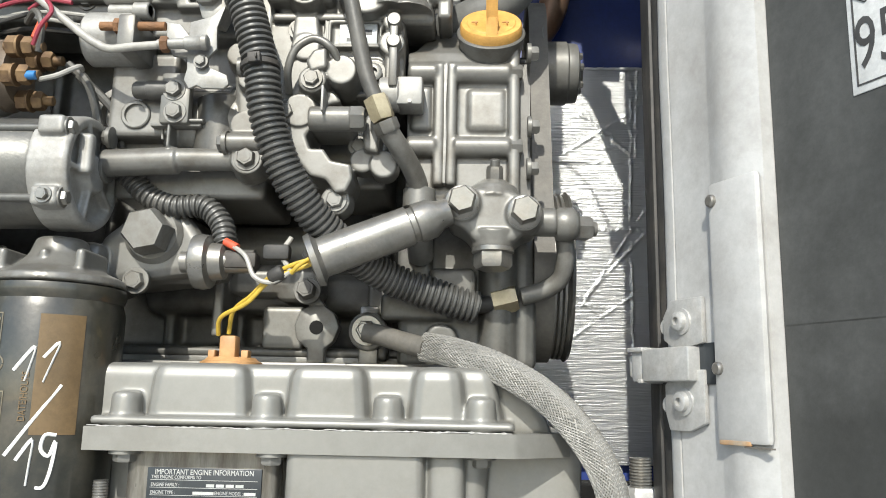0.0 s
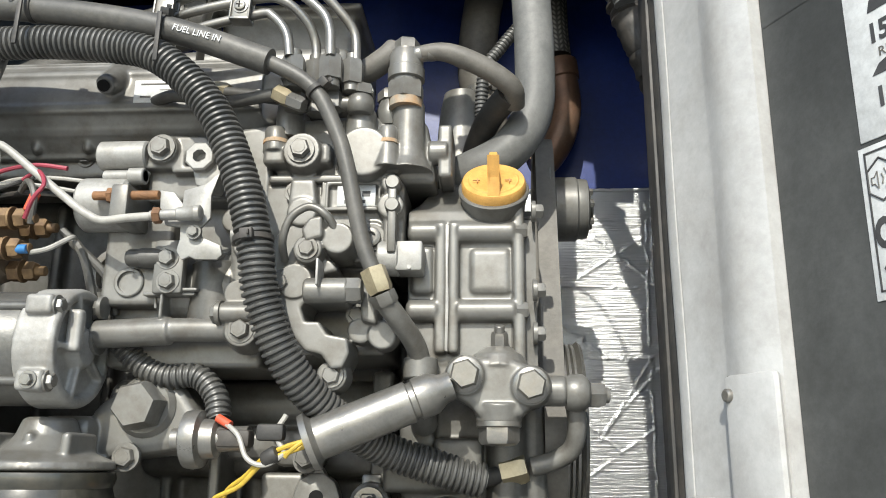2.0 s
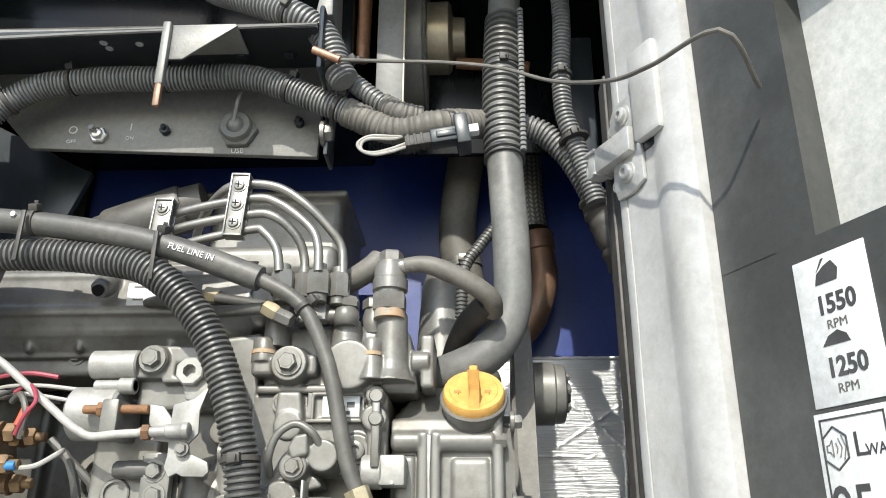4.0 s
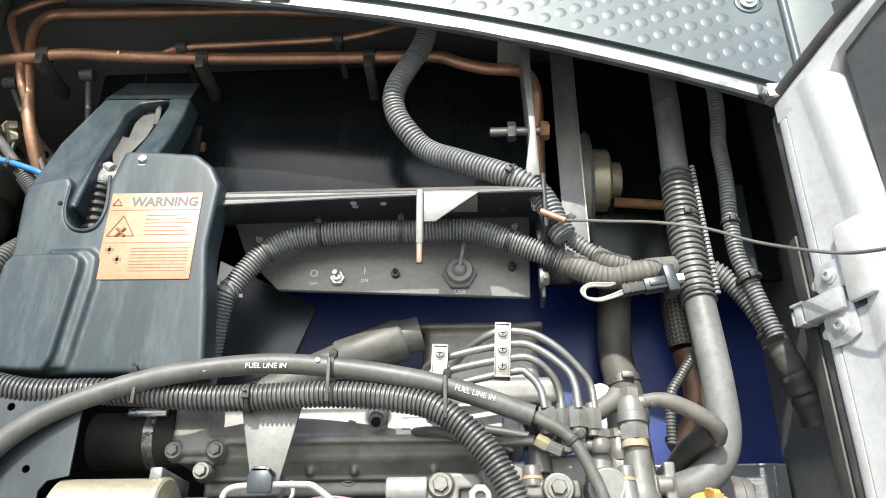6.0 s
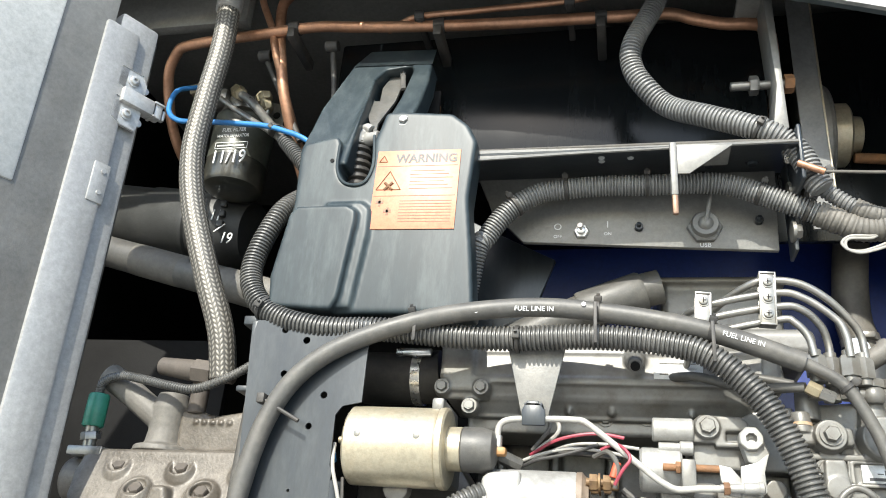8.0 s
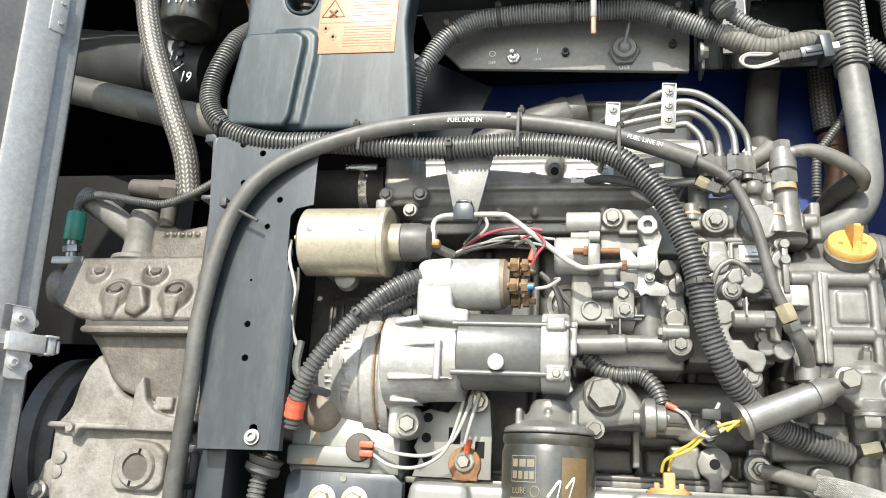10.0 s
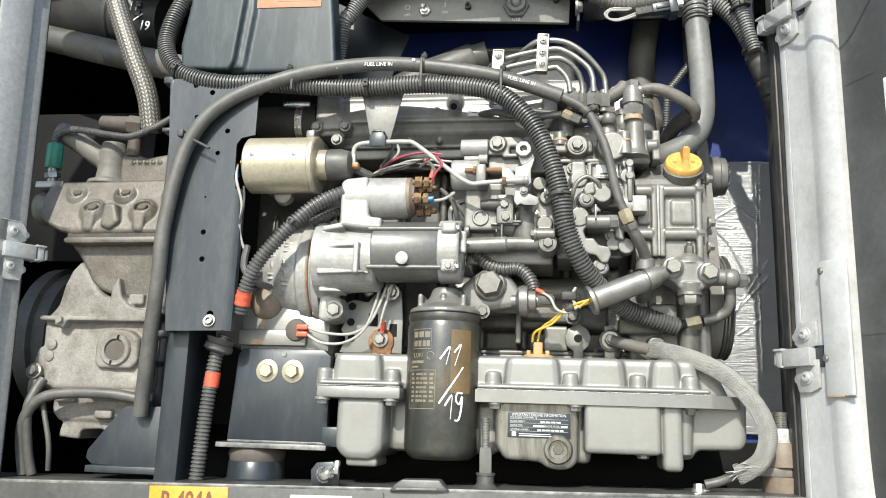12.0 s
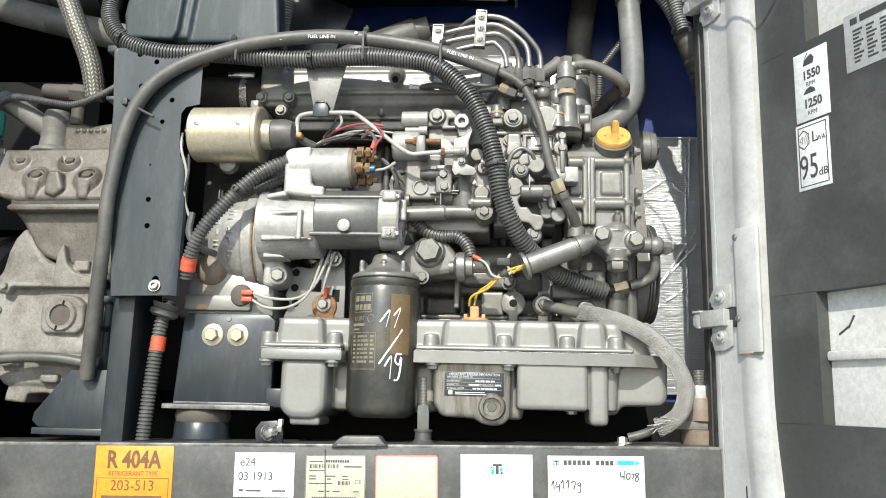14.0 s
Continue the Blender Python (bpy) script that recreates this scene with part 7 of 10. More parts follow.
cast("cylinder_barrel", b, "barrel", comp, "oil-stained brown barrel", 0.002, 8)
b = bm_new()
slanted(b, [(-0.927, 1.748), (-0.944, 1.728), (-0.953, 1.706), (-0.960, 1.671), (-0.974, 1.648), (-0.972, 1.60), (-0.962, 1.535), (-0.775, 1.535), (-0.775, 1.69), (-0.872, 1.686), (-0.890, 1.697), (-0.912, 1.730)], 0.655, 0.88, (1.66, 0.008), 0.008)
box(b, -0.978, -0.775, 0.646, 0.69, 1.644, 1.652, 0.0025)
ext(b, [(-0.862, 1.648), (-0.858, 1.70), (-0.849, 1.716), (-0.844, 1.70), (-0.840, 1.684), (-0.826, 1.670), (-0.806, 1.664), (-0.775, 1.662), (-0.775, 1.648)], 0.646, 0.69, 0.003)
ext(b, [(-0.948, 1.653), (-0.948, 1.637), (-0.932, 1.632), (-0.927, 1.646)], 0.642, 0.68, 0.003)
for x0, x1, z0, z1 in ((-0.832, -0.806, 1.672, 1.690), (-0.802, -0.78, 1.672, 1.692)):
    box(b, x0, x1, 0.6535, 0.67, z0, z1, 0.003)
ext(b, [(-0.874, 1.578), (-0.866, 1.570), (-0.812, 1.570), (-0.802, 1.580), (-0.802, 1.618), (-0.818, 1.630), (-0.852, 1.634), (-0.868, 1.628), (-0.875, 1.610)], 0.646, 0.68, 0.005)
cast("crankcase", b, "compressor", comp, "ribbed cast crankcase", 0.0015, 6)
b = bm_new()
lathe(b, (-0.839, 0.648, 1.599), (-0.839, 0, 1.599), [(0, 0.027), (0.004, 0.0255), (0.006, 0.0235), (0.006, 0.0175), (0.0015, 0.0165)], 34, caps=False)
ring = part("port_ring", b, "compressor", comp, "slotted ring of the oil sight port")
b = bm_new()
lathe(b, (-0.839, 0.647, 1.599), (-0.839, 0, 1.599), [(0, 0.0172), (0.0015, 0.0172), (0.0018, 0.012)], 30)
part("sight_glass", b, "brown_rubber", ring, "dark oily sight glass")
# ring slots as black bars, painted for the shade in them
b = bm_new()
for q in (-1, 1):
    box(b, -0.0015, 0.0015, -0.0005, 0.0012, 0.0172, 0.0238, 0, pose(-0.839, 0.6415, 1.599, 0, 12, 0) @ pose(0, 0, 0, 0, 90 - 90 * q, 0))
parts("slot", b, "black", ring)
b = bm_new()
ext(b, [(-0.952, 1.537), (-0.950, 1.500), (-0.936, 1.486), (-0.80, 1.486), (-0.775, 1.49), (-0.775, 1.537)], 0.668, 0.87, 0.006)
ext(b, [(-0.93, 1.49), (-0.936, 1.462), (-0.90, 1.459), (-0.897, 1.474), (-0.862, 1.476), (-0.85, 1.466), (-0.80, 1.47), (-0.80, 1.49)], 0.672, 0.86, 0.003)
ext(b, [(-0.885, 1.540), (-0.880, 1.522), (-0.812, 1.520), (-0.80, 1.538)], 0.652, 0.70, 0.003)
box(b, -0.94, -0.905, 0.656, 0.70, 1.516, 1.53, 0.003)
box(b, -0.87, -0.84, 0.656, 0.70, 1.492, 1.505, 0.003)
cast("base_cover", b, "compressor", comp, "", 0.0016, 5)
b = bm_new()
for x, z in ((-0.955, 1.606), (-0.957, 1.588)):
    lathe(b, (x, 0.657, z), (x, 0, z), [(0, 0.0085), (0.004, 0.0085), (0.005, 0.007)], 18)
cyl(b, (-0.9375, 0.646, 1.6445), (-0.9375, 0.636, 1.6445), 0.0055)
parts("case_screw", b, "compressor", comp)
b = bm_new()
ext(b, [(-0.962, 1.61), (-0.978, 1.60), (-0.984, 1.575), (-0.982, 1.555), (-0.968, 1.552), (-0.960, 1.56)], 0.655, 0.72, 0.005)
part("side_ear", b, "compressor", comp)
b = bm_new()
bolt(b, (-0.976, 0.650, 1.563), (0, -1, 0.2), 0.0095, True, 0.010)
part("lug_bolt", b, "steel", comp)
b = bm_new()
box(b, -0.983, -0.969, 0.648, 0.654, 1.528, 1.566, 0.002)
part("lug_strap", b, "duct", comp)
b = bm_new()
lathe(b, (-1.045, 0.80, 1.625), (-0.9, 0.80, 1.625), [(0, 0.09), (0.004, 0.128), (0.03, 0.130), (0.034, 0.122), (0.055, 0.120), (0.06, 0.11)], 44)
part("clutch", b, "rubber", comp)
b = bm_new()
ext(b, [(-0.905, 1.885), (-0.91, 1.945), (-0.89, 1.950), (-0.86, 1.938), (-0.80, 1.948), (-0.775, 1.95), (-0.775, 1.885)], 0.705, 0.82, 0.008)
for k in range(5):
    box(b, -0.882 + 0.012 * k, -0.876 + 0.012 * k, 0.702, 0.71, 1.926, 1.931, 0.001)
cast("valve_flange", b, "barrel", comp, "", 0.0014, 5)
b = bm_new()
lathe(b, (-0.925, 0.715, 1.886), (-0.925, 0.715, 2), [(0, 0.040), (0.008, 0.038), (0.012, 0.026), (0.03, 0.024), (0.06, 0.026), (0.08, 0.020)], 26)
tube(b, [(-0.925, 0.712, 1.925), (-0.955, 0.71, 1.945), (-0.99, 0.708, 1.968), (-1.03, 0.705, 1.992)], 0.018, 18)
cast("service_valve", b, "duct", comp, "dusty service valve on top", 0.0014, 6)
b = bm_new()
cyl(b, (-0.948, 0.705, 2.004), (-0.89, 0.70, 1.996), 0.012, 0.015)
hexa(b, (-0.892, 0.70, 1.996), (-0.866, 0.70, 1.993), 0.017)
cyl(b, (-0.868, 0.70, 1.993), (-0.835, 0.70, 1.99), 0.011)
cyl(b, (-0.885, 0.71, 1.94), (-0.885, 0.71, 1.985), 0.012)
part("stem_cap", b, "brown_rubber", comp, "brown valve stem cap")
b = bm_new()
box(b, -1.036, -0.985, 0.67, 0.72, 1.874, 1.886, 0.002)
part("sensor_base", b, "steel", comp)
sens = thing("pressure_sensor", "green pressure sensor on the compressor", "sensor", (-1.022, 0.69, 1.915))
b = bm_new()
lathe(b, (-1.021, 0.690, 1.914), (-1.024, 0.690, 2.2), [(0, 0.0125), (0.002, 0.014), (0.042, 0.0138), (0.044, 0.0125)], 26)
part("body", b, "green", sens)
b = bm_new()
cyl(b, (-1.020, 0.692, 1.885), (-1.021, 0.690, 1.916), 0.0085)
hexa(b, (-1.020, 0.692, 1.898), (-1.021, 0.690, 1.908), 0.013)
part("stem", b, "steel", sens)
b = bm_new()
corrugated(b, [(-1.023, 0.690, 1.957), (-1.018, 0.686, 1.974), (-0.99, 0.68, 1.982), (-0.95, 0.675, 1.976), (-0.91, 0.672, 1.968), (-0.87, 0.672, 1.965), (-0.82, 0.672, 1.985), (-0.785, 0.675, 2.01)], 0.0062, 0.0036, 0.14, 12)
part("lead", b, "conduit", sens)

# ---- fan drive cover with warning label ----
cov = thing("belt_guard", "dark blue-grey plastic guard with an orange warning label", "guard", (-0.65, 0.63, 2.06))
b = bm_new()
ext(b, [(-0.757, 2.045), (-0.762, 2.100), (-0.748, 2.20), (-0.752, 2.275), (-0.748, 2.292), (-0.700, 2.302), (-0.694, 2.291), (-0.693, 2.250), (-0.684, 2.232), (-0.668, 2.225), (-0.654, 2.230), (-0.646, 2.251), (-0.648, 2.290), (-0.636, 2.336), (-0.61, 2.336), (-0.543, 2.329), (-0.521, 2.310), (-0.508, 2.284), (-0.514, 2.20), (-0.506, 2.13), (-0.498, 2.045)], 0.606, 0.652, 0.004)
v1 = len(b.verts)
ext(b, [(-0.752, 2.27), (-0.753, 2.285), (-0.75, 2.382), (-0.736, 2.501), (-0.6, 2.489), (-0.636, 2.489), (-0.678, 2.481), (-0.689, 2.453), (-0.683, 2.342), (-0.685, 2.257), (-0.697, 2.262)], 0.610, 0.665, 0.003)
ext(b, [(-0.648, 2.285), (-0.65, 2.292), (-0.641, 2.343), (-0.635, 2.398), (-0.633, 2.47), (-0.639, 2.492), (-0.607, 2.49), (-0.602, 2.435), (-0.603, 2.382), (-0.606, 2.35), (-0.6, 2.3)], 0.608, 0.650, 0.003)
b.verts.ensure_lookup_table()
for v in b.verts[v1:]:
    v.co.y += max(0.0, v.co.z - 2.30) * 0.5
ext(b, [(-0.752, 2.05), (-0.757, 2.09), (-0.745, 2.178), (-0.736, 2.188), (-0.668, 2.188), (-0.655, 2.180), (-0.654, 2.165), (-0.664, 2.060), (-0.672, 2.045)], 0.592, 0.64, 0.003)
ext(b, [(-0.70, 2.05), (-0.70, 2.196), (-0.652, 2.196), (-0.640, 2.186), (-0.639, 2.15), (-0.650, 2.05)], 0.600, 0.64, 0.003)
cast("shell", b, "cover", cov, "moulded plastic shell with a long slot", 0.0021, 7)
b = bm_new()
pv = [b.verts.new(v) for v in ((-0.734, 0.706, 2.496), (-0.606, 0.702, 2.488), (-0.612, 0.742, 2.548), (-0.722, 0.742, 2.552))]
bmesh.ops.solidify(b, geom=[b.faces.new(pv)], thickness=0.004)
part("back_plate", b, "cover", cov, "upper edge folded back under the pipes")
b = bm_new()
box(b, -0.73, -0.60, 0.745, 0.752, 2.20, 2.47, 0.002)
part("slot_back", b, "black", cov)
b = bm_new()
tube(b, [(-0.649, 0.6075, 2.30), (-0.645, 0.606, 2.255), (-0.652, 0.605, 2.229), (-0.668, 0.605, 2.223), (-0.685, 0.605, 2.230), (-0.6945, 0.605, 2.251), (-0.696, 0.607, 2.29)], 0.0022, 8, 0.004)
part("slot_bead", b, "cover", cov)
b = bm_new()
corrugated(b, [(-0.683, 0.66, 2.245), (-0.686, 0.66, 2.28), (-0.689, 0.66, 2.318)], 0.0195, 0.0115, 0.22, 24)
part("bellows", b, "rubber", cov)
b = bm_new()
lathe(b, (-0.689, 0.655, 2.316), (-0.686, 0.652, 2.345), [(0, 0.014), (0.010, 0.0145), (0.018, 0.011), (0.024, 0.006)], 20)
cyl(b, (-0.676, 0.652, 2.322), (-0.655, 0.645, 2.322), 0.0095)
tube(b, [(-0.688, 0.655, 2.335), (-0.680, 0.652, 2.343), (-0.668, 0.65, 2.336)], 0.0075, 12)
cast("spring_end", b, "alu", cov, "bright spring end fitting", 0.0011, 3)
b = bm_new()
ext(b, [(-0.659, 2.312), (-0.664, 2.353), (-0.652, 2.412), (-0.652, 2.448), (-0.661, 2.482), (-0.677, 2.482), (-0.682, 2.45), (-0.677, 2.413), (-0.685, 2.414), (-0.694, 2.435), (-0.702, 2.43), (-0.694, 2.399), (-0.68, 2.361), (-0.669, 2.34)], 0.630, 0.636, 0.001)
for v in b.verts:
    v.co.y += max(0.0, v.co.z - 2.30) * 0.5
part("tension_lever", b, "steel", cov, "bright pressed tensioner lever")
b = bm_new()
tube(b, [(-0.644, 0.69, 2.435), (-0.656, 0.715, 2.485), (-0.671, 0.738, 2.531), (-0.681, 0.744, 2.544), (-0.685, 0.739, 2.533)], 0.0042, 10, 0.003, flat=0.55)
part("hook", b, "steel", cov)
b = bm_new()
bolt(b, (-0.611, 0.6095, 2.322), (0, -1, 0.25), 0.0068, True, 0.006)
part("screw", b, "bright", cov)
b = bm_new()
cyl(b, (-0.650, 0.80, 2.470), (-0.612, 0.80, 2.470), 0.0085)
hexa(b, (-0.640, 0.80, 2.470), (-0.628, 0.80, 2.470), 0.015)
part("side_bolt", b, "rust", cov)
b = bm_new()
ext(b, [(-0.675, 2.55), (-0.652, 2.55), (-0.560, 2.425), (-0.560, 2.36), (-0.675, 2.40)], 0.81, 0.816, 0.001)
part("side_bracket", b, "black_paint", cov)
# two guard holes, their shade painted as black discs
b = bm_new()
cyl(b, (-0.717, 0.5945, 2.064), (-0.717, 0.593, 2.064), 0.0042, seg=14, ch=0)
cyl(b, (-0.703, 0.6065, 2.262), (-0.703, 0.6048, 2.262), 0.0028, seg=14, ch=0)
parts("hole", b, "black", cov)
# the label lies on the face
WL = front(-0.5845, 0.6045, 2.2145, -0.8)
b = bm_new()
box(b, -0.0555, 0.0560, -0.0575, 0.0575, -0.0030, 0.0, 0.0004, WL)
wl = part("warning_label", b, "label_warn", cov, "faded orange warning label with pictograms")
letters("warning_word", "WARNING", 0.0172, WL @ pose(0.0115, 0.0445, 0.0002), "ink", wl, squeeze=0.98, bold=0.0005)
tagged(bars("small_print", WL, [(-0.0535, 0.0335, 0.107, 0.0008), (-0.0535, -0.0105, 0.107, 0.0008)] + [(-0.008, 0.026 - 0.0052 * k, 0.045 + 0.006 * (k % 3), 0.0009) for k in range(6)] + [(-0.018, -0.018 - 0.0042 * k, 0.068, 0.0009) for k in range(8)], "ink_brown", wl), kind="stuff")
b = bm_new()
for cx, cyy, q in ((-0.0465, 0.0435, 0.0065), (-0.0355, 0.008, 0.019)):
    tri_ = [WL @ Vector((cx + q * math.cos(radians(a)), cyy + q * math.sin(radians(a)) * 0.95, 0.0002)) for a in (90, 210, 330, 450)]
    for p, q2 in zip(tri_, tri_[1:]):
        cyl(b, p, q2, 0.0006, seg=6, ch=0)
for a in (45, 135):
    d = Vector((math.cos(radians(a)), math.sin(radians(a)), 0)) * 0.0075
    c = Vector((-0.0355, 0.004, 0.0002))
    cyl(b, WL @ (c - d), WL @ (c + d), 0.0019, seg=8, ch=0)
parts("pictogram", b, "ink_brown", wl)
b = bm_new()
for cx, cyy in ((-0.0445, -0.019), (-0.033, -0.032)):
    box(b, cx - 0.005, cx + 0.005, cyy - 0.002, cyy + 0.002, -0.0003, 0.0003, 0, WL @ pose(0, 0, 0))
    box(b, cx - 0.0015, cx + 0.0015, cyy - 0.006, cyy + 0.005, -0.0003, 0.0003, 0, WL)
parts("pictogram", b, "ink_brown", wl)

# ---- switch panel and its channel ----
sp = thing("control_panel", "dusty grey switch panel with a toggle and capped socket", "panel", (-0.31, 0.73, 2.18))
b = bm_new()
ext(b, [(-0.540, 2.33), (-0.505, 2.245), (-0.459, 2.196), (-0.130, 2.178), (-0.124, 2.33)], 0.730, 0.738, 0.0015)
part("plate", b, "grey_panel", sp)
b = bm_new()
def slab(bm, quad, thick):
    """A thin bent plate between four corners."""
    f = bm.faces.new([bm.verts.new(v) for v in quad])
    f.normal_update()
    bmesh.ops.solidify(bm, geom=[f], thickness=thick)


slab(b, [(-0.54, 0.626, 2.276), (-0.116, 0.626, 2.276), (-0.116, 0.738, 2.300), (-0.54, 0.738, 2.300)], 0.003)
part("channel", b, "black_paint", sp, "dark bent channel above the panel")
b = bm_new()
slab(b, [(-0.54, 0.624, 2.264), (-0.36, 0.624, 2.270), (-0.36, 0.630, 2.281), (-0.54, 0.630, 2.284)], 0.002)
slab(b, [(-0.36, 0.624, 2.270), (-0.116, 0.624, 2.275), (-0.116, 0.627, 2.279), (-0.36, 0.630, 2.281)], 0.002)
part("front_lip", b, "grey_panel", sp, "worn pale front lip, tapering along the channel")
b = bm_new()
slab(b, [(-0.54, 0.630, 2.284), (-0.116, 0.627, 2.279), (-0.116, 0.665, 2.306), (-0.54, 0.665, 2.307)], 0.002)
part("upper_slope", b, "duct", sp)
# holes as pale discs: daylight through them is put into the colour
b = bm_new()
for x, y, z in ((-0.351, 0.650, 2.2780), (-0.351, 0.664, 2.2810), (-0.314, 0.655, 2.2791)):
    cyl(b, (x, y, z + 0.002), (x, y, z - 0.0012), 0.0042, seg=14, ch=0)
parts("hole", b, "label_silver", sp)
b = bm_new()
for x, y in ((-0.214, 0.690), (-0.160, 0.690)):
    bolt(b, (x, y, 2.288), (0, 0, -1), 0.0065, True, 0.006)
parts("flange_bolt", b, "black_paint", sp)
b = bm_new()
ext(b, [(-0.262, 2.267), (-0.193, 2.267), (-0.246, 2.228), (-0.262, 2.228)], 0.612, 0.615, 0.0008)
box(b, -0.262, -0.195, 0.612, 0.66, 2.2655, 2.269, 0.001)
part("gusset", b, "grey_panel", sp, "grey triangular gusset")
b = bm_new()
box(b, -0.2685, -0.2600, 0.606, 0.614, 2.196, 2.270, 0.002)
part("prop", b, "grey_panel", sp)
b = bm_new()
box(b, -0.2680, -0.2605, 0.6065, 0.6135, 2.171, 2.198, 0.0025)
part("prop_tip", b, "old_copper", sp, "tarnished brown tip")
b = bm_new()
hexa(b, (-0.380, 0.730, 2.209), (-0.380, 0.724, 2.209), 0.0105)
lathe(b, (-0.380, 0.724, 2.209), (-0.380, 0, 2.209), [(0, 0.0065), (0.005, 0.006), (0.006, 0.004)], 16)
tube(b, [(-0.380, 0.72, 2.209), (-0.3805, 0.713, 2.2095), (-0.381, 0.708, 2.2098)], 0.003, 10, 0.004, lambda i, n: 0.0022 + 0.0016 * i / n)
part("toggle_switch", b, "bright", sp, "chromed toggle switch")
b = bm_new()
lathe(b, (-0.220, 0.730, 2.211), (-0.220, 0, 2.211), [(0, 0.020), (0.004, 0.020), (0.005, 0.0175), (0.016, 0.0175), (0.018, 0.016), (0.018, 0.010), (0.022, 0.0075), (0.024, 0.004)], 26)
hexa(b, (-0.220, 0.731, 2.211), (-0.220, 0.720, 2.211), 0.0225)
part("socket_cap", b, "grey_panel", sp, "capped round socket")
b = bm_new()
tube(b, [(-0.220, 0.708, 2.211), (-0.215, 0.70, 2.235), (-0.209, 0.705, 2.262)], 0.0025, 8)
part("cap_strap", b, "grey_panel", sp)
b = bm_new()
for x, z in ((-0.304, 2.2135), (-0.152, 2.22)):
    cyl(b, (x, 0.731, z), (x, 0.722, z), 0.0055, seg=12)
    cyl(b, (x, 0.724, z), (x, 0.718, z + 0.002), 0.003, seg=10)
parts("screw", b, "black_paint", sp)
letters("switch_mark", "O", 0.014, front(-0.412, 0.7293, 2.2175), "label_white", sp)
letters("switch_mark", "I", 0.014, front(-0.345, 0.7293, 2.2195), "label_white", sp)
letters("switch_word", "OFF", 0.0065, front(-0.412, 0.7293, 2.203), "label_white", sp)
letters("switch_word", "ON", 0.0065, front(-0.345, 0.7293, 2.206), "label_white", sp)
letters("socket_word", "USB", 0.0085, front(-0.220, 0.7293, 2.187), "label_white", sp)
b = bm_new()
box(b, -0.116, -0.110, 0.632, 0.70, 2.228, 2.306, 0.005)
part("end_tab", b, "black_paint", sp)
b = bm_new()
bolt(b, (-0.109, 0.662, 2.276), (1, 0, 0), 0.009, True, 0.010)
bolt(b, (-0.117, 0.662, 2.276), (-1, 0, 0), 0.009, True, 0.010)
part("end_bolt", b, "bright", sp)
b = bm_new()
ext(b, [(-0.565, 2.275), (-0.45, 2.215), (-0.42, 2.20), (-0.46, 2.09), (-0.575, 2.06)], 0.80, 0.81, 0.002)
part("lower_web", b, "black_paint", sp)
# hanger strap with bolt
hang = thing("hanger_strap", "painted steel strap with a through bolt", "bracket", (-0.12, 0.70, 2.33))
b = bm_new()
ext(b, [(-0.128, 2.56), (-0.116, 2.56), (-0.112, 2.33), (-0.132, 2.33), (-0.122, 2.40)], 0.68, 0.74, 0.002)
box(b, -0.160, -0.112, 0.675, 0.74, 2.553, 2.562, 0.002)
part("strap", b, "grey_panel", hang)
b = bm_new()
cyl(b, (-0.175, 0.715, 2.424), (-0.100, 0.715, 2.424), 0.0065)
hexa(b, (-0.150, 0.715, 2.424), (-0.138, 0.715, 2.424), 0.014)
part("bolt", b, "steel", hang)
b = bm_new()
hexa(b, (-0.105, 0.715, 2.424), (-0.092, 0.715, 2.424), 0.0135)
part("nut", b, "rust", hang)
b = bm_new()
for z in (2.245, 2.19):
    bolt(b, (-0.118, 0.70, z), (1, 0, 0), 0.010, True, 0.010)
parts("nut", b, "steel", hang)
b = bm_new()
box(b, -0.1175, -0.1125, 0.700, 0.738, 2.165, 2.345, 0.002)
part("tail", b, "black_paint", hang)

# fan belt and pulley behind
fan = thing("fan_pulley", "large fan pulley with a wide grey belt", "pulley", (-0.03, 0.86, 2.32))
b = bm_new()
lathe(b, (-0.058, 0.90, 2.43), (1, 0.90, 2.43), [(0, 0.06), (0, 0.095), (0.003, 0.098), (0.006, 0.094), (0.034, 0.094), (0.037, 0.098), (0.040, 0.095), (0.040, 0.05)], 60)
part("rim", b, "grey_panel", fan)
b = bm_new()
lathe(b, (-0.018, 0.88, 2.44), (1, 0.88, 2.44), [(0, 0.05), (0.028, 0.05), (0.032, 0.045), (0.034, 0.030), (0.050, 0.028), (0.052, 0.022)], 30)
part("hub", b, "goldzinc", fan, "dull brass coloured hub")
b = bm_new()
box(b, -0.075, -0.041, 0.776, 0.780, 2.23, 2.72, 0.001)
part("belt", b, "conduit_pale", fan, "wide pale grey belt")
b = bm_new()
box(b, -0.0425, -0.0400, 0.774, 0.781, 2.23, 2.72, 0.0008)
part("belt_edge", b, "goldzinc", fan)
b = bm_new()
cyl(b, (0.02, 0.88, 2.40), (0.12, 0.88, 2.39), 0.008)
part("shaft", b, "rust", fan)


# ---- hoses and conduits ----
def hose_thing(name, label, category, pts, kind_, r, material, pitch=0.0056, seg=18, depth=0.16, part_name="hose"):
    t_ = thing(name, label, category, pts[0])
    b = bm_new()
    if kind_ == "corrugated":
        corrugated(b, pts, r, pitch, depth, seg)
    else:
        tube(b, pts, r, seg)
    part(part_name, b, material, t_)
    return t_


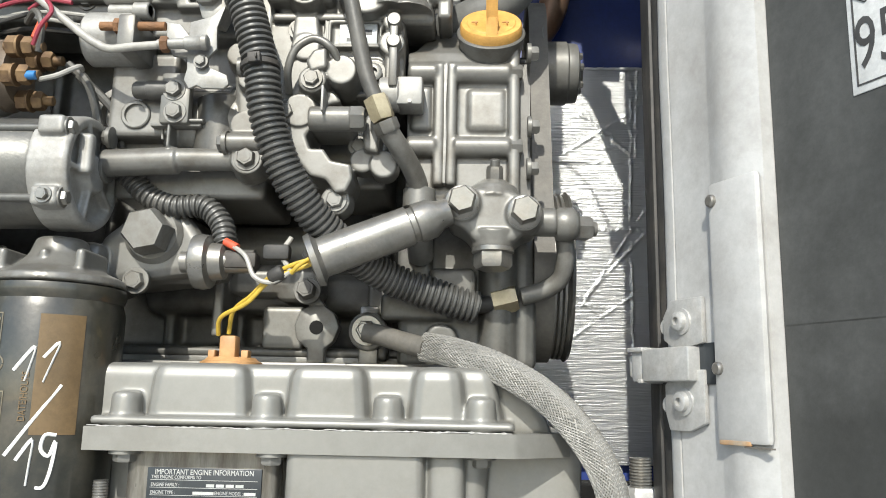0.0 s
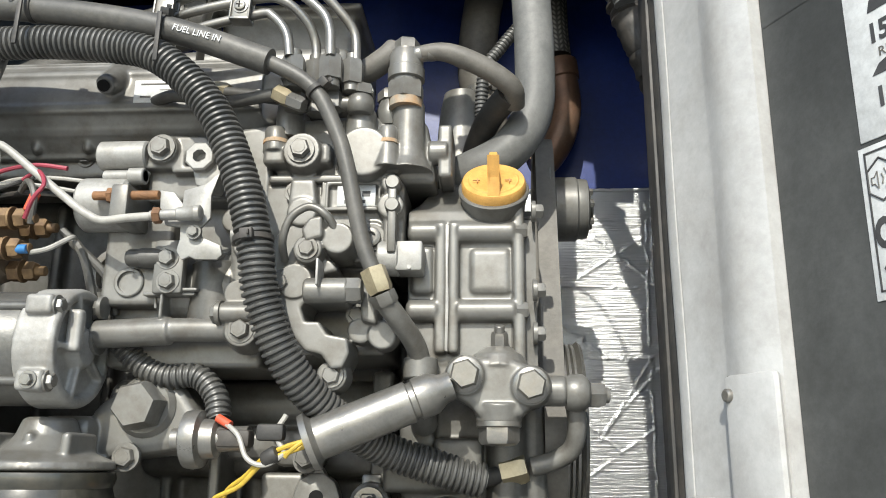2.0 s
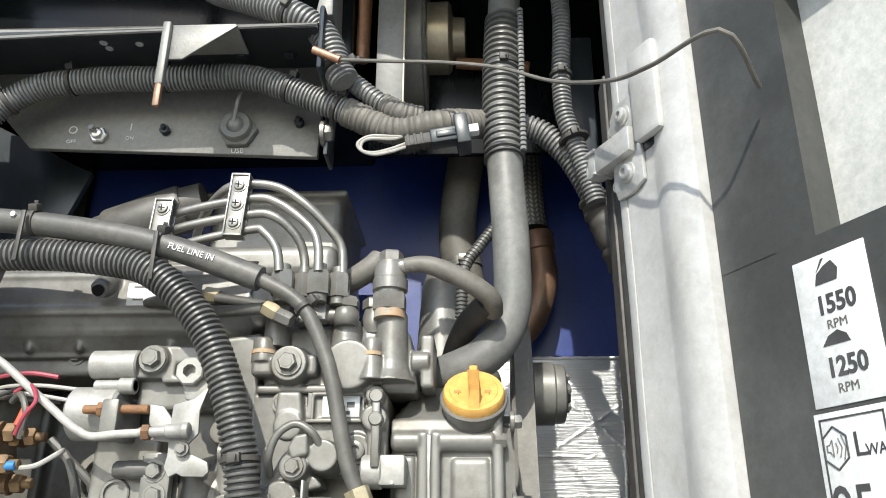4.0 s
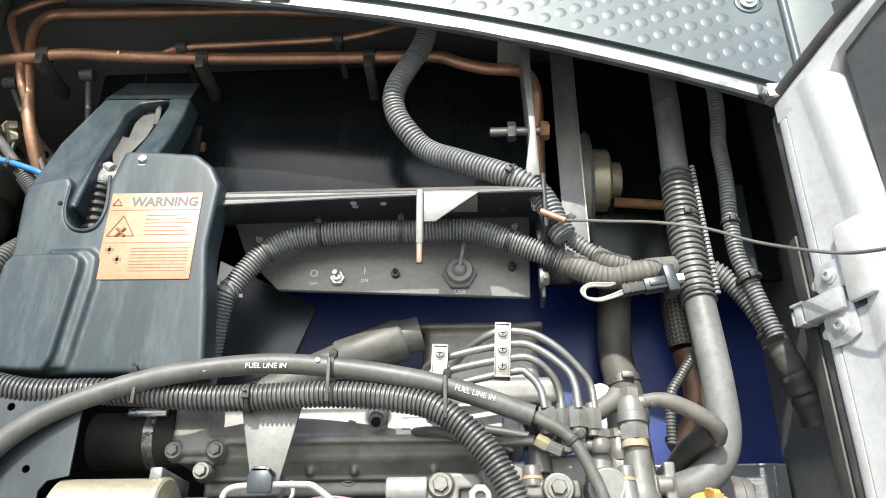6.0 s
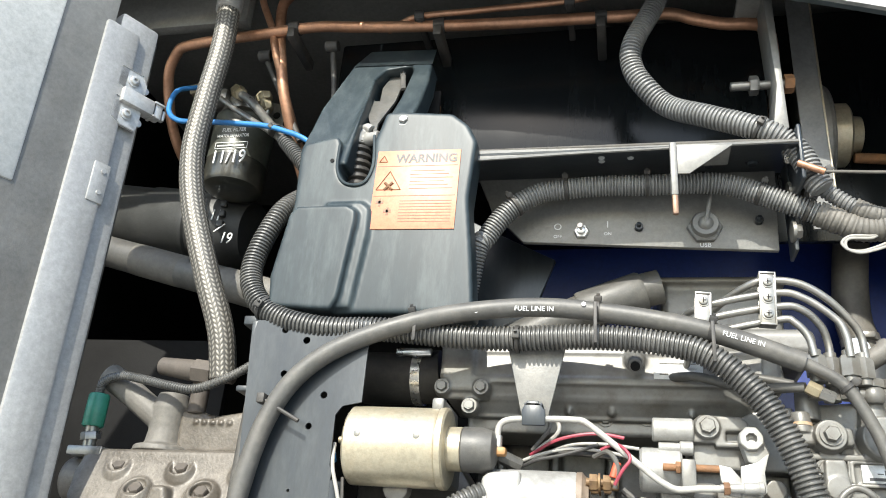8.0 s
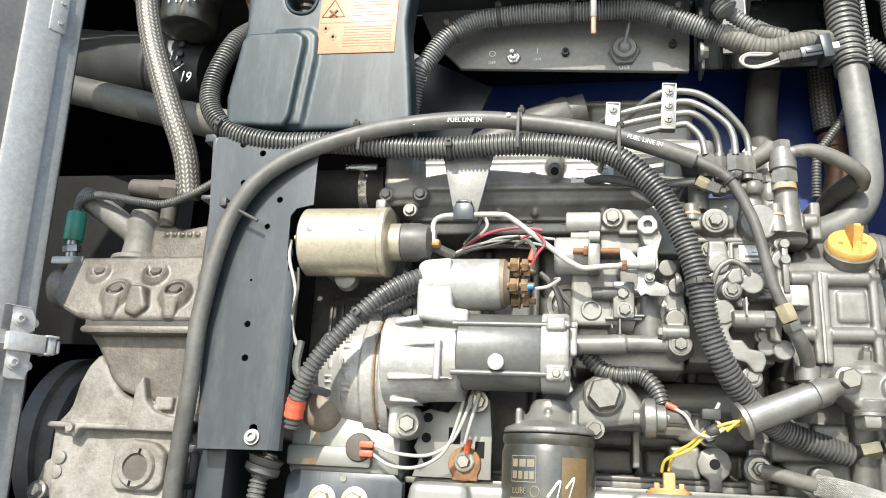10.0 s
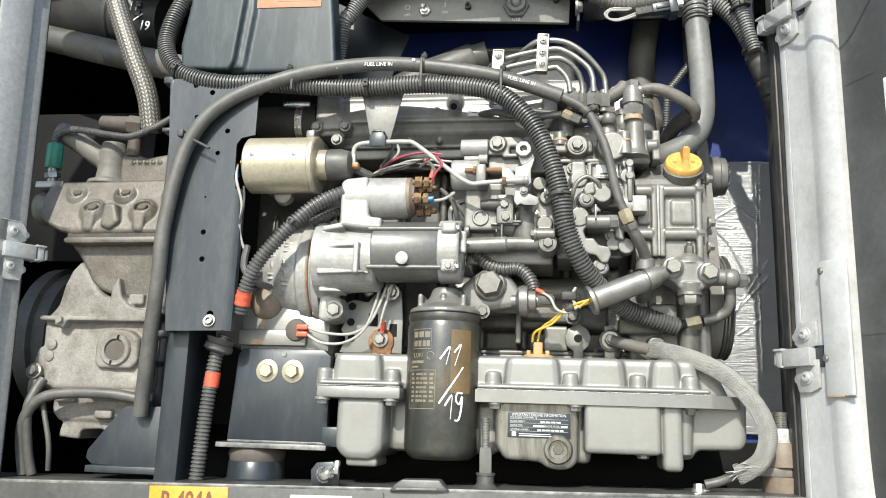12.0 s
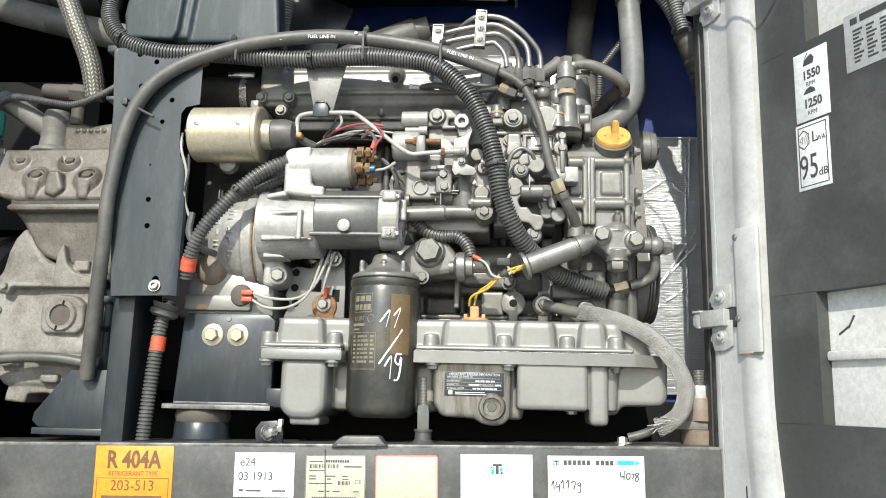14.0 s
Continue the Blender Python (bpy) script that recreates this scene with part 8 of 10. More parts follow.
main = hose_thing("corrugated_conduit", "thick black corrugated conduit strapped across the engine", "conduit",
                  [(-0.765, 0.69, 2.26), (-0.782, 0.64, 2.20), (-0.794, 0.615, 2.107), (-0.757, 0.600, 2.048), (-0.686, 0.597, 2.024), (-0.598, 0.605, 2.024), (-0.482, 0.615, 2.018), (-0.36, 0.610, 2.019), (-0.283, 0.606, 2.011),
                   (-0.236, 0.600, 1.995), (-0.191, 0.598, 1.952), (-0.163, 0.597, 1.898), (-0.145, 0.598, 1.838), (-0.137, 0.603, 1.791), (-0.117, 0.615, 1.742), (-0.088, 0.640, 1.707), (-0.050, 0.675, 1.681), (0.0, 0.690, 1.664), (0.032, 0.698, 1.656)], "corrugated", 0.0146, "conduit", 0.0051)
for at, w in (((-0.759, 0.600, 2.049), (1, 0, -0.5)), ((-0.446, 0.614, 2.017), (1, 0, 0)), ((-0.145, 0.598, 1.836), (0.1, 0, -1))):
    zip_tie(main, at, w, 0.0148)
b = bm_new()
tube(b, [(0.028, 0.699, 1.657), (0.048, 0.708, 1.662)], 0.0075, 12)
part("inner_hose", b, "rubber", main)
fuel = hose_thing("fuel_hose", "dusty black fuel hose with white lettering", "hose",
                  [(-0.775, 0.625, 1.50), (-0.760, 0.60, 1.60), (-0.746, 0.580, 1.70), (-0.742, 0.575, 1.793), (-0.718, 0.574, 1.912), (-0.664, 0.578, 1.983), (-0.560, 0.592, 2.031), (-0.447, 0.602, 2.051), (-0.353, 0.602, 2.046), (-0.239, 0.600, 2.024), (-0.137, 0.602, 1.988)], "plain", 0.0112, "hose")
b = bm_new()
tube(b, [(-0.150, 0.602, 1.993), (-0.120, 0.604, 1.978), (-0.102, 0.605, 1.962), (-0.086, 0.606, 1.93), (-0.076, 0.606, 1.900), (-0.062, 0.609, 1.838), (-0.050, 0.611, 1.808)], 0.0066, 14)
pipe1 = part("fuel_pipe", b, "hose", fuel, "narrow grey fuel pipe")
b = bm_new()
hexa(b, (-0.053, 0.611, 1.815), (-0.0455, 0.612, 1.796), 0.0105, 0.3)
part("brass_nut", b, "brass", pipe1, "brass hex union")
b = bm_new()
hexa(b, (-0.0455, 0.612, 1.796), (-0.0415, 0.615, 1.787), 0.0105)
tube(b, [(-0.043, 0.615, 1.790), (-0.034, 0.625, 1.778), (-0.025, 0.640, 1.766), (-0.020, 0.652, 1.755), (-0.019, 0.658, 1.745)], 0.0085, 14, 0.004)
part("lower_pipe", b, "engine", pipe1)
for at, w in (((-0.565, 0.597, 2.032), (1, 0, 0.25)), ((-0.355, 0.602, 2.047), (1, 0, -0.05)), ((-0.235, 0.600, 2.023), (1, 0, -0.25))):
    zip_tie(fuel, at, w, 0.0115, head=(0, -0.5, 1))
b = bm_new()
for x, z0, z1 in ((-0.357, 2.004, 2.052), (-0.234, 1.985, 2.03), (-0.562, 2.005, 2.036)):
    box(b, x - 0.002, x + 0.002, 0.5835, 0.586, z0, z1, 0.0006)
parts("strap", b, "rubber", fuel)
zip_tie(fuel, (-0.104, 0.605, 1.965), (0.6, 0, -0.8), 0.0075, head=(1, -0.3, 0.6))
b = bm_new()
cyl(b, (-0.724, 0.568, 1.927), (-0.680, 0.570, 1.905), 0.0024, seg=8)
box(b, -0.731, -0.722, 0.562, 0.576, 1.923, 1.934, 0.001)
part("tie_strap", b, "rubber", fuel)


def on_hose(x, z, lean, y=0.5903):
    return front(x, y, z, lean)


letters("hose_word", "FUEL LINE IN", 0.0082, on_hose(-0.4255, 2.0455, -1), "label_white", fuel, 0.0003, 0.95)
letters("hose_word", "FUEL LINE IN", 0.0080, on_hose(-0.203, 2.0115, -17, 0.5890), "label_white", fuel, 0.0003, 0.95)
b = bm_new()
cyl(b, (-0.492, 0.5915, 2.043), (-0.492, 0.589, 2.043), 0.003, seg=12, ch=0)
cyl(b, (-0.370, 0.592, 2.051), (-0.370, 0.589, 2.051), 0.0025, seg=12, ch=0)
parts("hose_mark", b, "label_white", fuel)

loom = hose_thing("wiring_loom", "corrugated wiring loom running along the switch panel", "conduit",
                  [(-0.54, 0.73, 2.05)] + [(-0.515, 0.685, 2.159), (-0.503, 0.685, 2.181), (-0.486, 0.685, 2.207), (-0.465, 0.685, 2.229), (-0.432, 0.685, 2.247), (-0.398, 0.685, 2.252), (-0.349, 0.685, 2.255), (-0.293, 0.685, 2.254), (-0.224, 0.685, 2.255), (-0.189, 0.685, 2.25), (-0.155, 0.685, 2.237), (-0.121, 0.685, 2.221), (-0.101, 0.685, 2.212), (-0.085, 0.685, 2.204)], "corrugated", 0.0142, "conduit_pale", 0.0043)
for at, w in (((-0.465, 0.685, 2.229), (0.054, 0, 0.04)), ((-0.398, 0.685, 2.252), (0.083, 0, 0.008)), ((-0.293, 0.685, 2.254), (0.125, 0, 0.0)), ((-0.155, 0.685, 2.237), (0.068, 0, -0.029)), ((-0.101, 0.685, 2.212), (0.036, 0, -0.017))):
    zip_tie(loom, at, w, 0.0145, head=(0, -0.4, 1))
b = bm_new()
tube(b, [(-0.091, 0.685, 2.207), (-0.068, 0.685, 2.195), (-0.045, 0.685, 2.185), (-0.022, 0.685, 2.185), (0.011, 0.685, 2.19), (0.042, 0.71, 2.204), (0.08, 0.755, 2.227)], 0.0155, 20, 0.002, lambda i, n: 0.0150 + 0.0011 * (1 if (i * 0.37) % 1 < 0.5 else 0) + 0.0008 * noise.noise(Vector((i * 0.35, 3, 0))))
part("taped_section", b, "duct", loom, "loom wrapped in grey tape")
b = bm_new()
corrugated(b, [(-0.088, 0.678, 2.242), (-0.071, 0.678, 2.227), (-0.051, 0.678, 2.211), (-0.032, 0.678, 2.2)], 0.0105, 0.0052, 0.14, 18)
part("branch", b, "conduit_pale", loom)
b = bm_new()
tube(b, [(-0.051, 0.678, 2.211), (-0.032, 0.678, 2.2)] + [(-0.010, 0.684, 2.197)], 0.012, 16, 0.002, lambda i, n: 0.0115 + 0.0010 * (1 if (i * 0.4) % 1 < 0.5 else 0))
part("branch_tape", b, "duct", loom)
b = bm_new()
corrugated(b, [(0.067, 0.765, 2.232), (0.089, 0.765, 2.233), (0.11, 0.765, 2.229), (0.13, 0.765, 2.216), (0.155, 0.765, 2.185), (0.176, 0.765, 2.139), (0.186, 0.765, 2.109)], 0.0145, 0.0056)
part("hose", b, "conduit_pale", loom)
CM = pose(0.0, 0.664, 2.160, 0, -9, 0)
b = bm_new()
box(b, -0.026, 0.002, -0.006, 0.007, -0.0060, 0.0060, 0.0012, CM)
for k in range(3):
    box(b, -0.024 + 0.007 * k, -0.021 + 0.007 * k, -0.0068, 0.007, -0.0066, 0.0066, 0.0006, CM)
conn = part("connector", b, "rubber", loom, "dark grey plastic connector")
b = bm_new()
box(b, 0.000, 0.034, -0.008, 0.009, -0.0080, 0.0080, 0.0018, CM)
box(b, 0.006, 0.026, -0.0100, 0.0, -0.0035, 0.0035, 0.001, CM)
part("plug_shell", b, "black_paint", conn)
b = bm_new()
box(b, 0.026, 0.040, -0.0105, 0.020, -0.0140, 0.020, 0.002, CM)
part("clip", b, "black_paint", conn)
b = bm_new()
box(b, 0.040, 0.050, -0.005, 0.006, -0.001, 0.008, 0.001, CM)
part("seal", b, "label_white", conn, "pale wire seal")
for k in (0, 1):
    b = bm_new()
    tube(b, [(-0.025, 0.664, 2.156 - 0.004 * k), (-0.040, 0.662, 2.149 - 0.003 * k), (-0.056, 0.660, 2.144 - 0.002 * k), (-0.069, 0.661, 2.147), (-0.074 + 0.004 * k, 0.663, 2.157), (-0.062, 0.667, 2.167 - 0.003 * k), (-0.040, 0.672, 2.169 - 0.003 * k), (-0.030, 0.678, 2.172)], 0.0018, 8, 0.003)
    part("wire_loop", b, "wire_white", loom)
b = bm_new()
tube(b, [(0.176, 0.765, 2.139), (0.186, 0.765, 2.109), (0.200, 0.77, 2.074), (0.220, 0.785, 2.024)], 0.02, 14, 0.004, lambda i, n: 0.018 + 0.004 * noise.noise(Vector((i * 0.7, 0, 0))))
part("tape_wrap", b, "rubber", loom, "ragged black tape bundle")
upper = hose_thing("upper_conduit", "grey corrugated conduit hanging from the roof", "conduit",
                   [(-0.262, 0.74, 2.7), (-0.268, 0.72, 2.6)] + [(-0.306, 0.7, 2.5), (-0.308, 0.7, 2.457), (-0.29, 0.7, 2.42), (-0.26, 0.7, 2.386), (-0.212, 0.675, 2.35), (-0.154, 0.655, 2.314), (-0.122, 0.655, 2.292), (-0.106, 0.655, 2.266), (-0.098, 0.655, 2.241), (-0.088, 0.655, 2.224)], "corrugated", 0.0158, "conduit_pale", 0.0056)
zip_tie(upper, (-0.154, 0.655, 2.314), (0.09, 0, -0.058), 0.0162)
zip_tie(upper, (-0.098, 0.655, 2.241), (0.018, 0, -0.042), 0.0172, head=(0.6, -0.3, 1))
right_loom = hose_thing("side_conduit", "grey corrugated conduit beside the door", "conduit",
                        [(0.165, 0.78, 2.75)] + [(0.156, 0.745, 2.494), (0.149, 0.745, 2.418), (0.149, 0.745, 2.355), (0.145, 0.745, 2.287), (0.146, 0.745, 2.238), (0.155, 0.745, 2.203), (0.166, 0.745, 2.161), (0.175, 0.745, 2.124)], "corrugated", 0.0110, "conduit_pale", 0.0050)
zip_tie(right_loom, (0.145, 0.745, 2.287), (-0.003, 0, -0.117), 0.0118)
zip_tie(right_loom, (0.155, 0.745, 2.203), (0.02, 0, -0.077), 0.016)
b = bm_new()
box(b, 0.160, 0.192, 0.80, 0.806, 2.18, 2.38, 0.004)
part("backing_strip", b, "black_paint", right_loom)

exh = thing("coolant_hose", "thick grey rubber hose bending into the engine", "hose", (0.075, 0.71, 1.93))
EX = [(0.092, 0.775, 2.75), (0.087, 0.755, 2.50), (0.080, 0.738, 2.36), (0.075, 0.720, 2.25), (0.076, 0.706, 2.155), (0.080, 0.70, 2.05), (0.077, 0.70, 1.985), (0.054, 0.70, 1.947), (0.015, 0.712, 1.930), (-0.02, 0.74, 1.928)]
b = bm_new()
tube(b, EX, 0.0188, 24, 0.006)
part("hose", b, "duct_pale", exh)
b = bm_new()
corrugated(b, EX[2:5], 0.0222, 0.0088, 0.17, 24)
part("split_sleeve", b, "conduit", exh, "split corrugated sleeve")
b = bm_new()
for k in range(34):
    t_ = k / 34
    p = Vector(EX[2]).lerp(Vector(EX[4]), t_)
    lathe(b, p + Vector((0.019, -0.016, 0)), p + Vector((0.019, -0.016, 1)), [(0, 0.0035), (0.0035, 0.0035)], 8)
tagged(part("sleeve_edge", b, "conduit_pale", exh), kind="stuff")
b = bm_new()
lathe(b, (0.0865, 0.754, 2.49), (0.0855, 0.7515, 2.47), [(0, 0.0192), (0.003, 0.0198), (0.006, 0.0192)], 24)
part("joint", b, "duct", exh)
zip_tie(exh, (0.078, 0.726, 2.285), (0, 0.05, -1), 0.0225)

duct2 = thing("radiator_hose", "brown-grey radiator hose with a band clamp", "hose", (0.03, 0.78, 2.0))
b = bm_new()
tube(b, [(0.072, 0.985, 2.617), (0.064, 0.99, 2.497)] + [(0.052, 0.995, 2.397), (0.037, 0.995, 2.341), (0.027, 0.995, 2.287), (0.02, 0.995, 2.234), (0.018, 0.995, 2.182), (0.025, 0.995, 2.14), (0.033, 0.995, 2.092)] + [(0.02, 0.95, 2.062), (0.004, 0.88, 2.00)], 0.0265, 22, 0.008)
part("hose", b, "duct", duct2)
b = bm_new()
lathe(b, (0.025, 0.995, 2.14), (0.018, 0.995, 2.182), [(0, 0.026), (0, 0.0282), (0.012, 0.0282), (0.012, 0.026)], 28)
box(b, 0.019, 0.037, 0.960, 0.970, 2.142, 2.152, 0.002)
part("band_clamp", b, "steel", duct2)
b = bm_new()
lathe(b, (0.003, 0.88, 1.95), (0.003, 0.88, 2.1), [(0, 0.034), (0.09, 0.028), (0.12, 0.025), (0.14, 0.021)], 24)
part("outlet", b, "engine", duct2)
braidr = thing("braided_pipe", "steel braided flexible pipe on a copper line", "pipe", (0.11, 0.80, 1.93))
b = bm_new()
tube(b, [(0.123, 1.0, 2.756), (0.116, 1.0, 2.628), (0.113, 1.0, 2.498), (0.118, 1.0, 2.399), (0.121, 1.0, 2.316), (0.122, 1.0, 2.245), (0.125, 1.0, 2.2)], 0.0200, 24, 0.005)
part("braid", b, "braid", braidr)
b = bm_new()
tube(b, [(0.13, 0.998, 2.193), (0.133, 0.998, 2.166), (0.136, 0.998, 2.128), (0.128, 0.998, 2.088), (0.111, 0.998, 2.057), (0.087, 0.998, 2.041)], 0.0195, 20, 0.006)
part("copper_elbow", b, "old_copper", braidr, "tarnished copper elbow")
b = bm_new()
lathe(b, (0.133, 0.998, 2.166), (0.13, 0.998, 2.193), [(0, 0.0195), (0.002, 0.0218), (0.026, 0.0218), (0.028, 0.0205)], 24)
part("ferrule", b, "old_copper", braidr, "brown crimped ferrule")
b = bm_new()
corrugated(b, [(0.080, 0.745, 2.125), (0.068, 0.74, 2.10), (0.048, 0.737, 2.072), (0.032, 0.735, 2.045), (0.028, 0.74, 1.99)], 0.0065, 0.0042, 0.15, 12)
part("small_conduit", b, "conduit", braidr)
feed = thing("feed_hose", "grey feed hose clipped to the pump valve", "hose", (-0.02, 0.63, 1.98))
b = bm_new()
tube(b, [(-0.034, 0.640, 2.013), (-0.004, 0.638, 2.0155), (0.020, 0.640, 2.008), (0.042, 0.644, 1.997), (0.058, 0.652, 1.986), (0.060, 0.668, 1.978)], 0.0088, 16, 0.005, lambda i, n: min(0.0092, 0.0062 + 0.0003 * i))
part("hose", b, "duct", feed)
b = bm_new()
tube(b, [(0.056, 0.66, 1.985), (0.035, 0.70, 1.975), (0.02, 0.74, 1.95), (0.018, 0.77, 1.92)], 0.012, 16, 0.006)
part("rubber_elbow", b, "rubber", feed)
b = bm_new()
lathe(b, (-0.032, 0.640, 2.0133), (-0.004, 0.638, 2.0155), [(0, 0.0052), (0.001, 0.0068), (0.005, 0.0068), (0.006, 0.0074), (0.011, 0.0074), (0.012, 0.0068), (0.017, 0.0068), (0.018, 0.0074), (0.027, 0.0072), (0.028, 0.006)], 18)
part("crimp_sleeve", b, "steel", feed)
b = bm_new()
lathe(b, (-0.050, 0.747, 2.053), (-0.050, 0, 2.053), [(0, 0.006), (0, 0.0135), (0.004, 0.0135), (0.004, 0.006)], 22)
box(b, -0.055, -0.045, 0.742, 0.75, 1.99, 2.042, 0.002)
part("eye_bracket", b, "bright", feed)

# injector lines
inj = thing("injector_lines", "four bent steel injector lines in two clamps", "pipe", (-0.13, 0.61, 1.99))
for k, pts in enumerate(([(-0.262, 0.74, 2.035), (-0.225, 0.66, 2.068), (-0.19, 0.618, 2.084), (-0.165, 0.613, 2.088), (-0.136, 0.612, 2.083), (-0.110, 0.614, 2.066), (-0.088, 0.622, 2.044), (-0.078, 0.628, 2.028), (-0.076, 0.628, 2.0)],
                         [(-0.285, 0.73, 2.02), (-0.262, 0.65, 2.052), (-0.235, 0.618, 2.060), (-0.163, 0.613, 2.073), (-0.135, 0.612, 2.067), (-0.106, 0.612, 2.044), (-0.097, 0.612, 2.026), (-0.095, 0.612, 2.0)],
                         [(-0.275, 0.73, 2.0), (-0.258, 0.65, 2.035), (-0.235, 0.618, 2.044), (-0.162, 0.613, 2.057), (-0.138, 0.613, 2.054), (-0.119, 0.620, 2.038), (-0.112, 0.627, 2.020), (-0.111, 0.628, 2.0)],
                         [(-0.265, 0.72, 1.985), (-0.25, 0.65, 2.018), (-0.23, 0.62, 2.028), (-0.160, 0.613, 2.042), (-0.146, 0.612, 2.038), (-0.134, 0.612, 2.022), (-0.130, 0.612, 2.0)])):
    b = bm_new()
    tube(b, pts, 0.0042, 12, 0.004)
    part("line", b, "steel", inj)
for (x0, z0, z1, lean) in ((-0.1725, 2.034, 2.094, 3), (-0.241, 2.020, 2.070, 3)):
    b = bm_new()
    m = pose(x0, 0.608, (z0 + z1) / 2, 0, lean, 0)
    h = (z1 - z0) / 2
    box(b, -0.0088, 0.0088, -0.0030, -0.0004, -h, h, 0.0008, m)
    box(b, -0.0088, 0.0088, 0.0070, 0.0100, -h, h, 0.0008, m)
    for e_ in (-1, 1):
        box(b, -0.0088, 0.0088, -0.0045, 0.009, e_ * h - 0.0012, e_ * h + 0.0012, 0.0006, m)
        box(b, e_ * 0.0080 - 0.0008, e_ * 0.0080 + 0.0008, -0.0048, -0.0008, -h, h, 0.0004, m)
    clamp = part("clamp", b, "steel", inj, "bright steel line clamp")
    n_ = 3 if h > 0.028 else 2
    for k in range(n_):
        b = bm_new()
        q = -h * 0.62 + 2 * h * 0.62 * k / (n_ - 1)
        lathe(b, m @ Vector((0, -0.003, q)), m @ Vector((0, -1, q)), [(0, 0.0066), (0.0010, 0.0066), (0.0012, 0.0052), (0.0030, 0.0046), (0.0036, 0.003)], 16)
        part("screw", b, "steel", clamp)
        # screw cross: black bars paint the shade of its recess
        b = bm_new()
        box(b, -0.0030, 0.0030, -0.0068, -0.0060, q - 0.0006, q + 0.0006, 0, m)
        box(b, -0.0006, 0.0006, -0.0069, -0.0060, q - 0.0030, q + 0.0030, 0, m)
        part("slot", b, "black", clamp)
b = bm_new()
tube(b, [(-0.10, 0.66, 2.0), (-0.075, 0.655, 2.005), (-0.05, 0.65, 2.02), (-0.045, 0.655, 2.03)], 0.011, 16)
part("return_hose", b, "duct", inj)
spill = thing("spill_line", "thin spill line with brass fittings", "pipe", (-0.14, 0.63, 1.94))
b = bm_new()
tube(b, [(-0.30, 0.70, 1.995), (-0.25, 0.66, 1.99), (-0.20, 0.645, 1.975), (-0.139, 0.616, 1.968)], 0.0055, 12)
part("line", b, "hose", spill)
b = bm_new()
tube(b, [(-0.20, 0.66, 1.992), (-0.165, 0.655, 1.985), (-0.14, 0.65, 1.978)], 0.0055, 12)
part("line", b, "hose", spill)
b = bm_new()
hexa(b, (-0.140, 0.616, 1.969), (-0.128, 0.614, 1.9615), 0.0078)
hexa(b, (-0.212, 0.665, 1.998), (-0.198, 0.662, 1.994), 0.0078)
parts("brass_fitting", b, "brass", spill)
b = bm_new()
hexa(b, (-0.128, 0.614, 1.9615), (-0.115, 0.612, 1.9550), 0.0068)
part("stub", b, "steel", spill)

# ---- starter cables, small pipes and wires ----
cable = hose_thing("starter_cable", "corrugated starter cable with a red tape band", "cable",
                   [(-0.624, 0.612, 1.655), (-0.616, 0.602, 1.690), (-0.593, 0.594, 1.736), (-0.538, 0.596, 1.800), (-0.50, 0.605, 1.832), (-0.462, 0.625, 1.852), (-0.44, 0.66, 1.86)], "corrugated", 0.0112, "conduit", 0.0058)
b = bm_new()
tube(b, [(-0.6215, 0.608, 1.668), (-0.6165, 0.6025, 1.688)], 0.0122, 16, 0.003, lambda i, n: 0.0119 + 0.0005 * math.sin(i * 1.9))
part("tape_band", b, "red", cable)
zip_tie(cable, (-0.545, 0.596, 1.793), (0.7, 0, 0.75), 0.0115)
b = bm_new()
corrugated(b, [(-0.53, 0.63, 1.80), (-0.50, 0.64, 1.818), (-0.47, 0.65, 1.828)], 0.008, 0.005)
part("second_cable", b, "conduit", cable)
low = hose_thing("lower_conduit", "corrugated conduit hanging under the post with red tape", "conduit",
                 [(-0.660, 0.645, 1.625), (-0.668, 0.642, 1.60), (-0.673, 0.64, 1.56), (-0.679, 0.64, 1.48), (-0.683, 0.64, 1.405)], "corrugated", 0.0112, "conduit", 0.0058)
b = bm_new()
lathe(b, (-0.673, 0.64, 1.545), (-0.671, 0.64, 1.568), [(0, 0.0108), (0.0005, 0.0117), (0.0225, 0.0117), (0.023, 0.0108)], 18)
part("tape_band", b, "red", low)
b = bm_new()
lathe(b, (-0.668, 0.64, 1.598), (-0.662, 0.64, 1.62), [(0, 0.016), (0.004, 0.022), (0.012, 0.022), (0.013, 0.019), (0.022, 0.023)], 24)
part("grommet", b, "hose", low)
wp = thing("vent_pipe", "thin white metal pipe bent across the engine", "pipe", (-0.30, 0.63, 1.87))
b = bm_new()
tube(b, [(-0.463, 0.615, 1.895), (-0.463, 0.613, 1.912), (-0.459, 0.612, 1.920), (-0.449, 0.611, 1.9235), (-0.43, 0.610, 1.9245), (-0.38, 0.610, 1.925), (-0.366, 0.610, 1.921), (-0.337, 0.610, 1.899), (-0.300, 0.611, 1.870), (-0.288, 0.611, 1.862), (-0.276, 0.611, 1.857), (-0.255, 0.610, 1.8585), (-0.230, 0.608, 1.8595)], 0.0035, 12, 0.004)
part("pipe", b, "wire_white", wp)
b = bm_new()
box(b, -0.472, -0.453, 0.607, 0.622, 1.884, 1.893, 0.003)
part("clip", b, "orange_plug", wp, "orange plastic clip")
b = bm_new()
cyl(b, (-0.463, 0.615, 1.893), (-0.463, 0.614, 1.906), 0.0052)
part("ferrule", b, "bright", wp)
brk = thing("support_bracket", "grey tapered sheet bracket hooked over the pipe", "bracket", (-0.425, 0.64, 1.93))
b = bm_new()
ext(b, [(-0.460, 2.02), (-0.390, 2.02), (-0.410, 1.932), (-0.440, 1.932)], 0.628, 0.632, 0.001)
part("plate", b, "grey_panel", brk)
b = bm_new()
